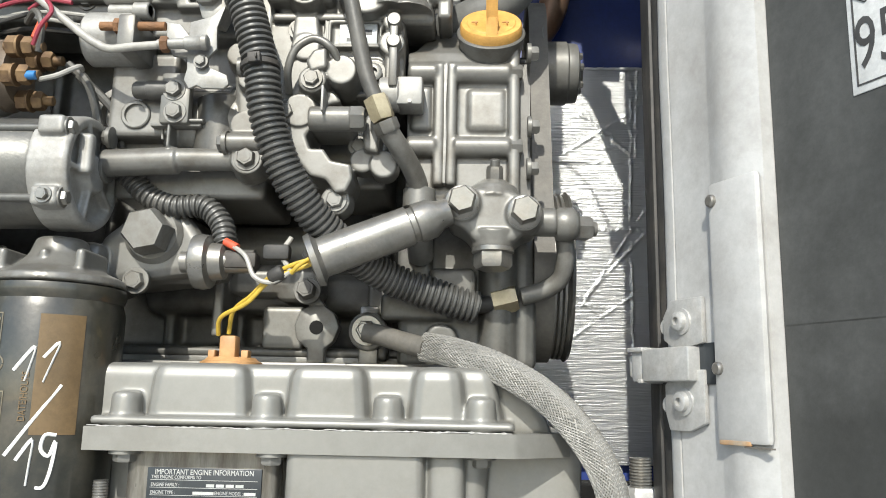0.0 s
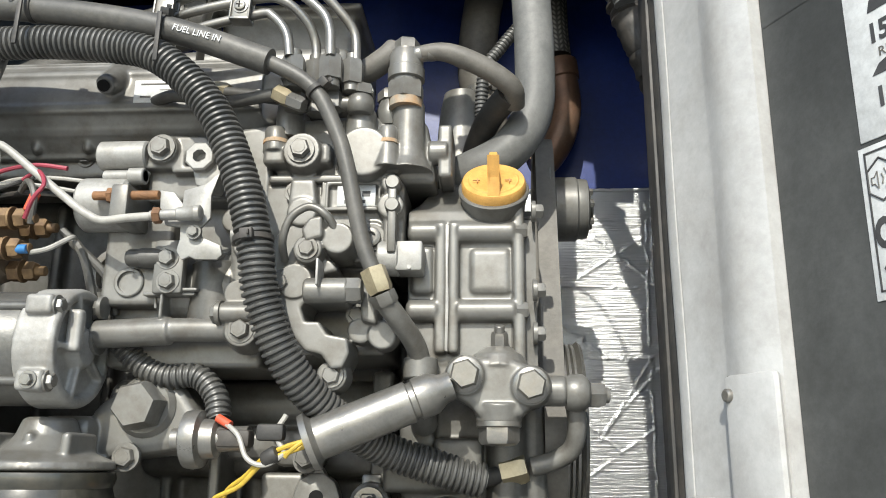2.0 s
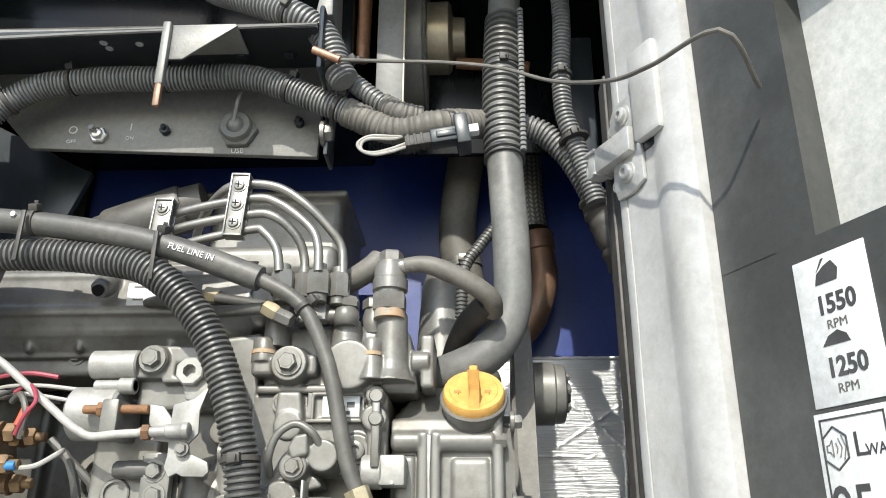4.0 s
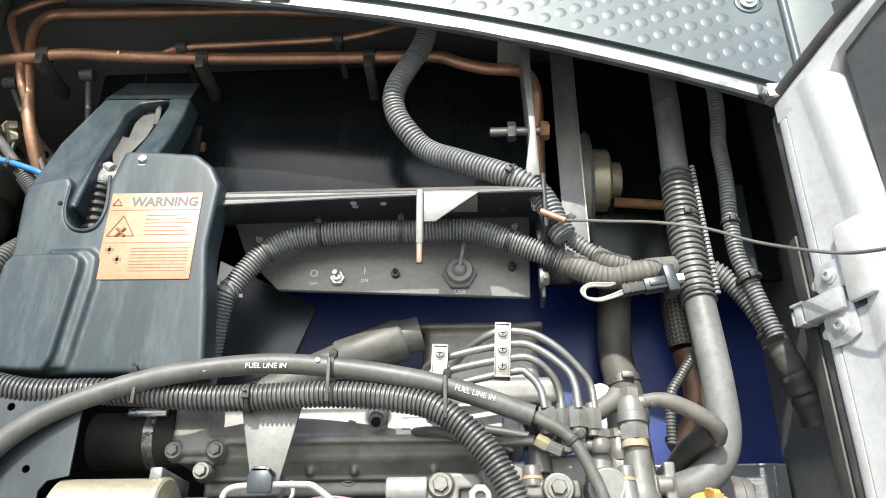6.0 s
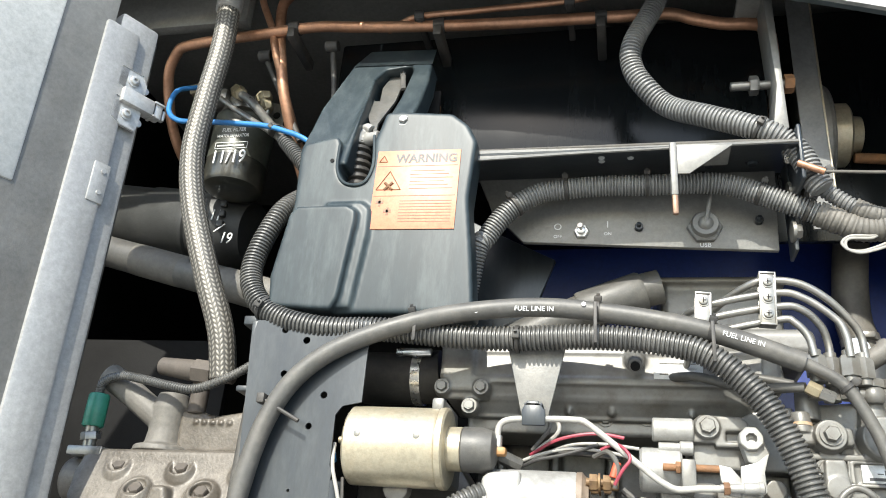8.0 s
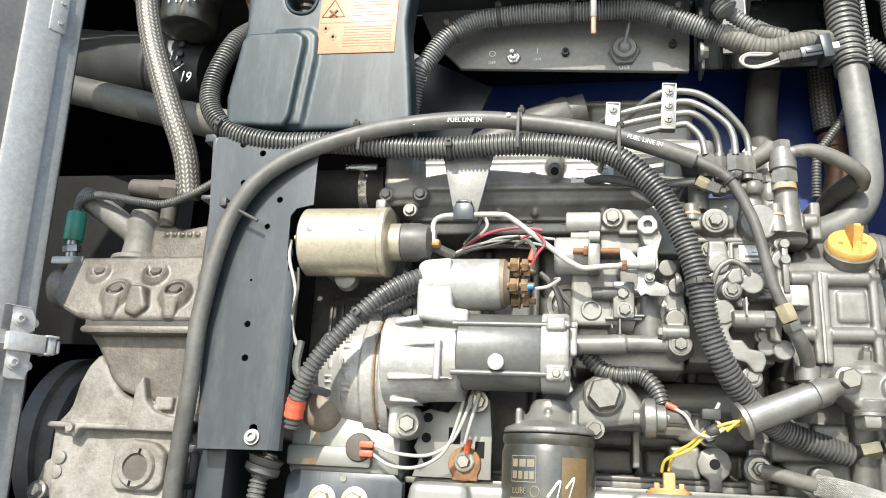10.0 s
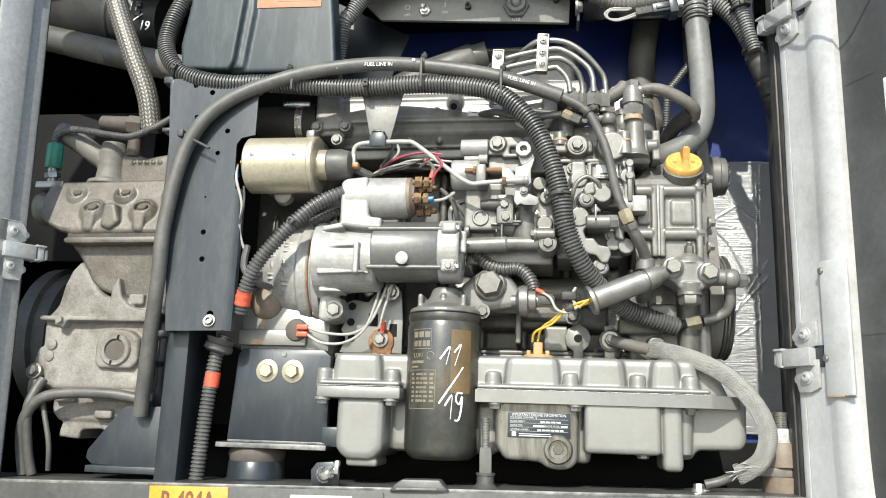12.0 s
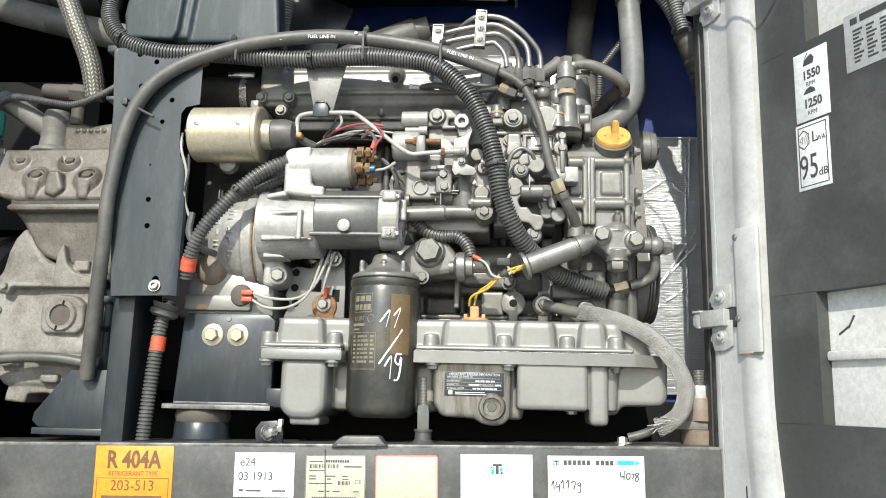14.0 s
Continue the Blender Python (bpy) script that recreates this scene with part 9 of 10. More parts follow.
ext(b, [(-0.437, 1.932), (-0.431, 1.943), (-0.419, 1.943), (-0.411, 1.932), (-0.411, 1.916), (-0.436, 1.916)], 0.602, 0.606, 0.001)
box(b, -0.434, -0.414, 0.602, 0.632, 1.937, 1.941, 0.001)
part("hook", b, "black_paint", brk, "dark folded hook")
wires = thing("engine_wires", "bundle of thin red, white and black wires", "wires", (-0.40, 0.65, 1.88))
for pts, r, mt in (([(-0.432, 0.66, 1.895), (-0.40, 0.645, 1.910), (-0.36, 0.64, 1.917), (-0.325, 0.64, 1.913)], 0.002, "wire_red"), ([(-0.43, 0.665, 1.89), (-0.39, 0.65, 1.905), (-0.35, 0.645, 1.907), (-0.31, 0.645, 1.903)], 0.0019, "wire_white"),
                   ([(-0.43, 0.66, 1.90), (-0.41, 0.65, 1.925), (-0.415, 0.655, 1.95)], 0.0024, "hose"), ([(-0.425, 0.66, 1.90), (-0.40, 0.65, 1.92), (-0.405, 0.655, 1.94)], 0.0024, "wire_white"),
                   ([(-0.338, 0.615, 1.856), (-0.335, 0.61, 1.878), (-0.345, 0.615, 1.893), (-0.36, 0.63, 1.890)], 0.0028, "hose"), ([(-0.335, 0.616, 1.832), (-0.318, 0.612, 1.834), (-0.305, 0.62, 1.845), (-0.312, 0.64, 1.85)], 0.0022, "wire_white"),
                   ([(-0.445, 0.655, 1.885), (-0.42, 0.645, 1.893), (-0.385, 0.64, 1.900), (-0.35, 0.64, 1.898), (-0.315, 0.645, 1.893)], 0.0019, "wire_white"), ([(-0.45, 0.655, 1.875), (-0.425, 0.64, 1.885), (-0.39, 0.637, 1.893), (-0.355, 0.638, 1.905)], 0.002, "rubber"), ([(-0.628, 0.592, 1.85), (-0.625, 0.59, 1.82), (-0.632, 0.595, 1.79)], 0.0019, "rubber"), ([(-0.338, 0.606, 1.858), (-0.33, 0.60, 1.872), (-0.322, 0.60, 1.885), (-0.335, 0.61, 1.90), (-0.355, 0.62, 1.895)], 0.0018, "wire_red"), ([(-0.44, 0.67, 1.89), (-0.40, 0.67, 1.90), (-0.37, 0.66, 1.898), (-0.33, 0.66, 1.895)], 0.0028, "rubber"), ([(-0.33, 0.65, 1.86), (-0.31, 0.65, 1.84), (-0.30, 0.66, 1.80), (-0.295, 0.66, 1.78)], 0.004, "hose"),
                   ([(-0.32, 0.65, 1.85), (-0.29, 0.66, 1.82), (-0.285, 0.67, 1.79)], 0.004, "hose"), ([(-0.48, 0.63, 1.895), (-0.455, 0.64, 1.885), (-0.44, 0.65, 1.88)], 0.008, "hose"), ([(-0.645, 0.600, 1.888), (-0.640, 0.59, 1.86), (-0.628, 0.59, 1.82), (-0.632, 0.60, 1.78), (-0.622, 0.61, 1.745)], 0.0022, "wire_white"),
                   ([(-0.622, 0.61, 1.76), (-0.622, 0.605, 1.725), (-0.605, 0.61, 1.705), (-0.59, 0.64, 1.70)], 0.0055, "conduit")):
    b = bm_new()
    tube(b, pts, r, 8, 0.004)
    part("wire", b, mt, wires)
b = bm_new()
cyl(b, (-0.350, 0.611, 1.8335), (-0.335, 0.611, 1.8335), 0.0038)
part("crimp", b, "wire_blue", wires, "blue crimp terminal")
b = bm_new()
cyl(b, (-0.340, 0.612, 1.866), (-0.335, 0.612, 1.882), 0.004)
part("crimp", b, "red", wires, "red crimp terminal")
b = bm_new()
cyl(b, (-0.648, 0.604, 1.878), (-0.645, 0.600, 1.868), 0.0045)
part("crimp", b, "wire_blue", wires, "blue crimp terminal")
swires = thing("switch_wires", "corrugated lead and coloured wires to the pressure switch", "wires", (-0.17, 0.66, 1.66))
b = bm_new()
corrugated(b, [(-0.285, 0.67, 1.775), (-0.259, 0.672, 1.748), (-0.235, 0.672, 1.738), (-0.208, 0.672, 1.738), (-0.190, 0.668, 1.722), (-0.183, 0.662, 1.702)], 0.0105, 0.0055, 0.15, 14)
part("lead", b, "conduit", swires)
for pts, r, mt in (([(-0.180, 0.650, 1.703), (-0.160, 0.640, 1.690), (-0.150, 0.636, 1.672), (-0.135, 0.634, 1.667), (-0.118, 0.632, 1.676)], 0.002, "wire_white"), ([(-0.101, 0.630, 1.682), (-0.118, 0.632, 1.676), (-0.137, 0.638, 1.669), (-0.157, 0.645, 1.651), (-0.181, 0.656, 1.640), (-0.186, 0.668, 1.624)], 0.0019, "wire_yellow"),
                   ([(-0.100, 0.630, 1.686), (-0.118, 0.632, 1.681), (-0.137, 0.640, 1.673), (-0.155, 0.650, 1.658), (-0.172, 0.660, 1.646), (-0.178, 0.670, 1.626)], 0.0019, "wire_yellow"), ([(-0.102, 0.625, 1.686), (-0.112, 0.622, 1.678), (-0.118, 0.626, 1.672)], 0.0017, "wire_yellow"),
                   ([(-0.118, 0.634, 1.674), (-0.128, 0.636, 1.69), (-0.122, 0.64, 1.705)], 0.0022, "wire_white")):
    b = bm_new()
    tube(b, pts, r, 8, 0.003)
    part("wire", b, mt, swires)
b = bm_new()
cyl(b, (-0.180, 0.650, 1.703), (-0.168, 0.646, 1.697), 0.0035)
part("crimp", b, "red", swires, "red crimp terminal")
b = bm_new()
box(b, -0.143, -0.121, 0.630, 0.642, 1.685, 1.698, 0.003)
lathe(b, (-0.136, 0.637, 1.6705), (-0.122, 0.632, 1.678), [(0, 0.0058), (0.002, 0.0066), (0.011, 0.0066), (0.013, 0.005)], 14)
part("connector", b, "rubber", swires)
osens = thing("oil_switch", "rusty oil pressure switch with two white wires", "sensor", (-0.545, 0.66, 1.62))
b = bm_new()
lathe(b, (-0.551, 0.668, 1.637), (-0.551, 0, 1.637), [(0, 0.016), (0.006, 0.018), (0.010, 0.016), (0.012, 0.010)], 24)
part("body", b, "brown_rubber", osens)
b = bm_new()
for z in (1.641, 1.630):
    box(b, -0.548, -0.530, 0.650, 0.660, z - 0.004, z + 0.004, 0.002)
parts("terminal", b, "red", osens)
for k, pts in enumerate(([(-0.532, 0.655, 1.641), (-0.50, 0.65, 1.632), (-0.46, 0.65, 1.632), (-0.432, 0.65, 1.65), (-0.415, 0.655, 1.69), (-0.41, 0.67, 1.72)], [(-0.532, 0.655, 1.630), (-0.505, 0.648, 1.617), (-0.47, 0.648, 1.618), (-0.44, 0.648, 1.638), (-0.425, 0.652, 1.68), (-0.42, 0.67, 1.72)],
                         [(-0.418, 0.66, 1.648), (-0.412, 0.655, 1.67), (-0.402, 0.66, 1.71)])):
    b = bm_new()
    tube(b, pts, 0.0022, 8, 0.004)
    part("wire", b, "wire_white", osens)
b = bm_new()
bolt(b, (-0.421, 0.680, 1.627), (0, -1, 0), 0.0085, True, 0.010)
lathe(b, (-0.421, 0.681, 1.627), (-0.421, 0, 1.627), [(0, 0.0125), (0.0018, 0.0125), (0.0022, 0.0105)], 20)
part("bolt", b, "steel", osens)
b = bm_new()
cyl(b, (-0.4175, 0.674, 1.637), (-0.4145, 0.670, 1.653), 0.0038)
part("crimp", b, "red", osens, "red crimp terminal")
b = bm_new()
lathe(b, (-0.421, 0.688, 1.624), (-0.421, 0, 1.624), [(0, 0.021), (0.004, 0.020), (0.006, 0.016), (0.006, 0.004)], 22)
box(b, -0.436, -0.404, 0.684, 0.690, 1.604, 1.622, 0.002)
part("rusty_pad", b, "rust", osens, "rust stained pad")
strap = thing("earth_strap", "flat tinned braid earth strap", "cable", (0.03, 0.65, 1.45))
b = bm_new()
tube(b, [(-0.067, 0.704, 1.634), (-0.050, 0.700, 1.630), (-0.030, 0.690, 1.624), (-0.008, 0.675, 1.618)], 0.009, 14, 0.005)
part("sleeve", b, "duct", strap)
b = bm_new()
STRAP = [(-0.014, 0.678, 1.620), (0.010, 0.660, 1.615), (0.047, 0.638, 1.602), (0.080, 0.624, 1.583), (0.104, 0.615, 1.560), (0.124, 0.61, 1.530), (0.132, 0.61, 1.500), (0.124, 0.615, 1.470), (0.105, 0.622, 1.453), (0.092, 0.626, 1.447)]
tube(b, STRAP, 0.0120, 20, 0.003, lambda i, n: 0.0120 + 0.0010 * noise.noise(Vector((i * 0.35, 1, 0))), 0.42)
part("braid", b, "braid_flat", strap)
# woven strands round the flat core, frayed at the lower end
core = spline(STRAP, 0.0015)
for k in range(64):
    sgn = 1 if k % 2 else -1
    pts, side = [], Vector((0.7, 0, 0.7))
    for i, p in enumerate(core):
        t = (core[min(i + 1, len(core) - 1)] - core[max(i - 1, 0)]).normalized()
        nr = (Vector((0, 1, 0)) - t * t.y).normalized()
        sd = t.cross(nr)
        a = math.tau * (k // 2) / 32 + sgn * i * 0.0015 / 0.12 * math.tau
        lift = 0.0004 * math.sin(i * 0.9 + k * 1.7)
        end = max(0.0, (i - len(core) * 0.93) / (len(core) * 0.07))
        fl = 1 + 0.5 * end * noise.noise(Vector((k * 3.1, 0, 0)))
        pts.append(p + sd * ((0.0116 + lift) * fl * math.cos(a)) + nr * ((0.0056 + lift) * fl * math.sin(a)))
    bs = bm_new()
    tube(bs, pts, 0.0006, 4, 0.0015, None, 1.0, False)
    part("strand", bs, "strand", strap)
for k in range(9):
    e = core[-3 - 2 * k]
    d = Vector((-0.012 - 0.006 * (k % 3), -0.008 + 0.003 * (k % 5), -0.010 + 0.005 * (k % 4)))
    bs = bm_new()
    tube(bs, [e + Vector((0, -0.004, 0)), e + d * 0.5 + Vector((0, -0.004, 0.002)), e + d], 0.0008, 5, 0.003)
    part("frayed_end", bs, "strand", strap)
b = bm_new()
tube(b, [(0.096, 0.625, 1.449), (0.072, 0.632, 1.438), (0.050, 0.634, 1.432)], 0.0065, 12)
part("lower_sleeve", b, "hose", strap)
b = bm_new()
lathe(b, (0.050, 0.634, 1.4245), (0.050, 0.634, 2), [(0, 0.009), (0.002, 0.009)], 18)
bolt(b, (0.044, 0.634, 1.4245), (0, 0, 1), 0.0075, True, 0.009)
part("bolt", b, "bright", strap)
lcab = thing("compressor_cable", "black cables looped beside the compressor", "cable", (-0.95, 0.64, 1.42))
for pts, r in (([(-0.78, 0.65, 1.522), (-0.83, 0.64, 1.530), (-0.90, 0.635, 1.530), (-0.945, 0.63, 1.520), (-0.968, 0.63, 1.49), (-0.975, 0.64, 1.45), (-0.97, 0.65, 1.40)], 0.0085), ([(-0.955, 0.645, 1.55), (-0.96, 0.635, 1.53), (-0.965, 0.63, 1.50), (-0.962, 0.64, 1.44), (-0.955, 0.65, 1.40)], 0.0075), ([(-0.955, 0.645, 1.525), (-0.94, 0.64, 1.49), (-0.928, 0.64, 1.45), (-0.93, 0.65, 1.41)], 0.004)):
    b = bm_new()
    tube(b, pts, r, 12)
    part("cable", b, "hose", lcab)
wire = thing("door_cable", "thin grey cable running from the panel to the door", "cable", (-0.10, 0.66, 2.3))
b = bm_new()
tube(b, [(-0.119, 0.632, 2.249), (-0.090, 0.630, 2.234)], 0.0042, 10)
part("terminal", b, "copper", wire)
b = bm_new()
tube(b, [(-0.092, 0.630, 2.235), (-0.04, 0.632, 2.233), (0.015, 0.632, 2.230), (0.07, 0.62, 2.214), (0.12, 0.60, 2.184), (0.156, 0.52, 2.131), (0.176, 0.46, 2.104), (0.21, 0.40, 2.09), (0.245, 0.44, 2.07)], 0.0019, 8, 0.01)
part("cable", b, "duct", wire)


# ---- copper pipes under the lip ----
def pipe_thing(label, pts, r, material="copper", name="copper_pipe"):
    t_ = thing(name, label, "pipe", pts[0])
    b = bm_new()
    tube(b, pts, r, 16, 0.006)
    part("pipe", b, material, t_)
    return t_


cp = pipe_thing("long tarnished copper pipe under the roof lip", [(-1.10, 1.02, 2.40), (-1.115, 0.86, 2.46), (-1.108, 0.775, 2.54), (-1.085, 0.745, 2.58), (-1.05, 0.735, 2.590), (-0.922, 0.73, 2.596), (-0.82, 0.73, 2.603), (-0.74, 0.73, 2.595), (-0.60, 0.73, 2.585), (-0.506, 0.73, 2.581), (-0.315, 0.73, 2.577), (-0.25, 0.73, 2.575), (-0.217, 0.73, 2.562), (-0.175, 0.73, 2.549), (-0.12, 0.74, 2.548), (-0.10, 0.78, 2.54), (-0.098, 0.81, 2.48), (-0.10, 0.82, 2.36)], 0.0092)
for x, z in ((-0.608, 2.585), (-0.352, 2.578), (-0.86, 2.603)):
    b = bm_new()
    lathe(b, (x - 0.009, 0.73, z), (x + 0.01, 0.73, z), [(0, 0.009), (0, 0.0125), (0.018, 0.0125), (0.018, 0.009)], 18)
    box(b, x - 0.007, x + 0.007, 0.715, 0.81, z - 0.028, z - 0.008, 0.003)
    part("pipe_clip", b, "rubber", cp)
cp2 = pipe_thing("copper pipe with a tight elbow", [(-0.80, 1.05, 2.20), (-0.84, 0.86, 2.34), (-0.865, 0.765, 2.46), (-0.885, 0.745, 2.56), (-0.900, 0.745, 2.655), (-0.893, 0.748, 2.690), (-0.870, 0.75, 2.704), (-0.80, 0.75, 2.703), (-0.558, 0.75, 2.697), (-0.45, 0.76, 2.698), (-0.38, 0.77, 2.70)], 0.0092)
cp3 = pipe_thing("thin bent copper pipe", [(-0.81, 1.05, 2.24), (-0.85, 0.84, 2.40), (-0.885, 0.74, 2.54), (-0.905, 0.735, 2.609), (-0.935, 0.735, 2.68), (-0.925, 0.738, 2.705), (-0.892, 0.745, 2.728), (-0.87, 0.76, 2.745)], 0.0062)
cp4 = pipe_thing("thin copper pipe clipped along the deck", [(-0.70, 0.75, 2.60), (-0.646, 0.722, 2.600), (-0.55, 0.72, 2.602), (-0.42, 0.72, 2.606), (-0.375, 0.72, 2.611), (-0.333, 0.722, 2.624), (-0.27, 0.74, 2.66), (-0.24, 0.76, 2.70)], 0.0052)
for x, z in ((-0.400, 2.606), (-0.64, 2.600)):
    b = bm_new()
    cyl(b, (x - 0.008, 0.72, z), (x + 0.008, 0.72, z), 0.010)
    box(b, x - 0.005, x + 0.005, 0.715, 0.81, z - 0.012, z, 0.002)
    part("pipe_clip", b, "rubber", cp4)
for pts in ([(-0.92, 0.76, 2.57), (-0.885, 0.77, 2.50), (-0.84, 0.78, 2.41)], [(-0.80, 0.76, 2.58), (-0.79, 0.77, 2.50), (-0.79, 0.78, 2.44)]):
    t_ = pipe_thing("dark clip rod below the pipes", pts, 0.005, "rubber", "support_rod")
    b = bm_new()
    cyl(b, Vector(pts[0]) + Vector((-0.010, -0.005, 0)), Vector(pts[0]) + Vector((0.012, -0.005, 0)), 0.010)
    part("clip", b, "rubber", t_)
hose = thing("braided_hose", "steel braided refrigerant hose with a crimped collar", "hose", (-0.85, 0.70, 1.98))
BR = [(-0.9605, 0.68, 2.625), (-0.956, 0.68, 2.529), (-0.962, 0.68, 2.43), (-0.963, 0.68, 2.332), (-0.941, 0.68, 2.24), (-0.896, 0.68, 2.131), (-0.862, 0.69, 2.05), (-0.85, 0.70, 1.985)]
b = bm_new()
tube(b, BR, 0.0182, 24, 0.005)
part("braid", b, "braid", hose)
b = bm_new()
lathe(b, (-0.9600, 0.68, 2.605), (-0.963, 0.68, 2.70), [(0, 0.0195), (0.001, 0.0212), (0.034, 0.0212), (0.036, 0.018)], 28)
part("collar", b, "alu", hose)
b = bm_new()
cyl(b, (-0.961, 0.68, 2.63), (-0.963, 0.69, 2.745), 0.012)
part("stub", b, "copper", hose)

# ---- fuel filter, air cleaner ----
ff = thing("fuel_filter", "black fuel filter can with a printed label and white writing", "filter", (-0.985, 0.868, 2.36))
FF = Vector((-0.995, 0.868))
b = bm_new()
lathe(b, (FF.x, FF.y, 2.345), (FF.x, FF.y, 3), [(0.022, 0.030), (0.023, 0.042), (0.027, 0.050), (0.036, 0.0535), (0.165, 0.0535), (0.172, 0.049), (0.175, 0.038)], 44)
part("can", b, "filter", ff)
b = bm_new()
lathe(b, (FF.x, FF.y, 2.400), (FF.x, FF.y, 3), [(0.018, 0.0538), (0.018, 0.0541), (0.105, 0.0541), (0.105, 0.0538)], 44, caps=False)
part("wrap", b, "wrap", ff, "faded printed wrap")
m_ff = lambda z, dx=0.0: front(FF.x + dx, FF.y - 0.0546, z)
letters("print_word", "FUEL FILTER", 0.0105, m_ff(2.462, 0.012), "paint_mark", ff, squeeze=0.8)
letters("print_word", "WATER SEPARATOR", 0.0088, m_ff(2.450, 0.012), "paint_mark", ff, squeeze=0.75)
bars("small_print", m_ff(2.430, 0.012), [(-0.03, 0.006, 0.06, 0.0008), (-0.03, -0.006, 0.06, 0.0008), (-0.026, -0.001, 0.05, 0.002), (-0.03, -0.006, 0.0008, 0.0125), (0.03, -0.006, 0.0008, 0.0125)], "paint_mark", ff)
letters("handwriting", "11/19", 0.036, m_ff(2.406, 0.012) @ pose(0, 0, 0.001), "paint_mark", ff, 0.0008, 0.8)
b = bm_new()
lathe(b, (FF.x, FF.y, 2.515), (FF.x, FF.y, 3), [(0, 0.044), (0.008, 0.046), (0.03, 0.044), (0.034, 0.036)], 32)
ext(b, [(-1.017, 2.594), (-0.952, 2.576), (-0.915, 2.536), (-0.918, 2.512), (-0.941, 2.506), (-0.985, 2.531), (-1.02, 2.54)], 0.90, 0.912, 0.004)
box(b, -1.055, -1.015, 0.815, 0.86, 2.530, 2.556, 0.006)
part("head", b, "steel", ff)
# bracket holes not cut: their dark inside is painted as black discs
b = bm_new()
cyl(b, (-0.954, 0.9, 2.548), (-0.954, 0.8985, 2.548), 0.007, seg=16, ch=0)
cyl(b, (-0.930, 0.9, 2.530), (-0.930, 0.8985, 2.530), 0.009, seg=16, ch=0)
parts("head_hole_disc", b, "black", ff)
b = bm_new()
hexa(b, (-0.998, 0.82, 2.550), (-0.980, 0.80, 2.530), 0.013)
cyl(b, (-0.985, 0.805, 2.535), (-0.972, 0.79, 2.522), 0.008)
hexa(b, (-0.979, 0.798, 2.528), (-0.966, 0.785, 2.514), 0.0125)
parts("brass_fitting", b, "brass", ff)
b = bm_new()
hexa(b, (-0.950, 0.83, 2.530), (-0.936, 0.80, 2.520), 0.012)
hexa(b, (-0.930, 0.80, 2.523), (-0.926, 0.80, 2.510), 0.012)
hexa(b, (-0.924, 0.80, 2.503), (-0.919, 0.80, 2.490), 0.011)
cyl(b, (-0.935, 0.80, 2.524), (-0.918, 0.80, 2.488), 0.0085)
parts("brass_fitting", b, "brass", ff)
b = bm_new()
hexa(b, (-1.075, 0.80, 2.54), (-1.05, 0.80, 2.545), 0.011)
parts("brass_fitting", b, "brass", ff)
for r, pts in ((0.0075, [(-0.970, 0.788, 2.518), (-0.946, 0.78, 2.498), (-0.920, 0.775, 2.470), (-0.880, 0.76, 2.424), (-0.861, 0.75, 2.402), (-0.835, 0.74, 2.37)]), (0.0052, [(-1.035, 0.81, 2.535), (-1.012, 0.785, 2.514), (-0.967, 0.775, 2.478), (-0.919, 0.765, 2.442), (-0.878, 0.755, 2.412), (-0.84, 0.74, 2.375)]), (0.0045, [(-0.919, 0.80, 2.490), (-0.919, 0.80, 2.468), (-0.905, 0.79, 2.44), (-0.87, 0.76, 2.41)])):
    b = bm_new()
    tube(b, pts, r, 12)
    part("line", b, "steel", ff)
b = bm_new()
tube(b, [(-1.06, 0.79, 2.54), (-1.080, 0.765, 2.515), (-1.075, 0.75, 2.465), (-1.045, 0.742, 2.437), (-0.991, 0.735, 2.427), (-0.932, 0.735, 2.420), (-0.882, 0.732, 2.411), (-0.846, 0.728, 2.397), (-0.810, 0.725, 2.380), (-0.775, 0.725, 2.352), (-0.75, 0.73, 2.32)], 0.0045, 10)
part("blue_tube", b, "wire_blue", ff, "bright blue plastic tube")
b = bm_new()
corrugated(b, [(-0.848, 0.742, 2.388), (-0.826, 0.735, 2.362), (-0.79, 0.72, 2.32)], 0.0125, 0.0058)
part("conduit", b, "conduit", ff)
zip_tie(ff, (-0.868, 0.742, 2.408), (0.7, 0, -0.7), 0.0105)
ac = thing("air_cleaner", "black plastic air cleaner canister with white writing", "air cleaner", (-1.14, 0.972, 2.28))
A0, A1 = Vector((-1.36, 0.972, 2.385)), Vector((-0.98, 0.972, 2.335))
b = bm_new()
lathe(b, A0, A1, [(0, 0.06), (0.004, 0.068), (0.16, 0.068), (0.165, 0.071), (0.245, 0.071), (0.25, 0.074), (0.262, 0.074), (0.266, 0.070), (0.285, 0.070), (0.288, 0.074), (0.335, 0.073), (0.345, 0.066), (0.37, 0.058)], 48)
part("canister", b, "canister", ac)
b = bm_new()
for k in range(3):
    box(b, -0.006, 0.006, -0.078, -0.070, -0.006, 0.006, 0.002, pose(-1.022, 0.972, 2.342 - 0.020 + 0.020 * k, 0, 0, 0))
parts("clip", b, "canister", ac)
letters("handwriting", "11", 0.030, front(-1.033, 0.8965, 2.338, -8), "paint_mark", ac, 0.0008, 0.8)
letters("handwriting", "/", 0.034, front(-1.022, 0.8965, 2.312, -40), "paint_mark", ac, 0.0008, 0.8)
letters("handwriting", "19", 0.030, front(-1.004, 0.8965, 2.292, -8), "paint_mark", ac, 0.0008, 0.8)
st = thing("steel_tube", "grey painted steel tube crossing behind the hose", "tube", (-1.1, 0.82, 2.2))
b = bm_new()
cyl(b, (-1.37, 0.85, 2.295), (-0.74, 0.80, 2.115), 0.0262, seg=28)
part("tube", b, "hose", st)
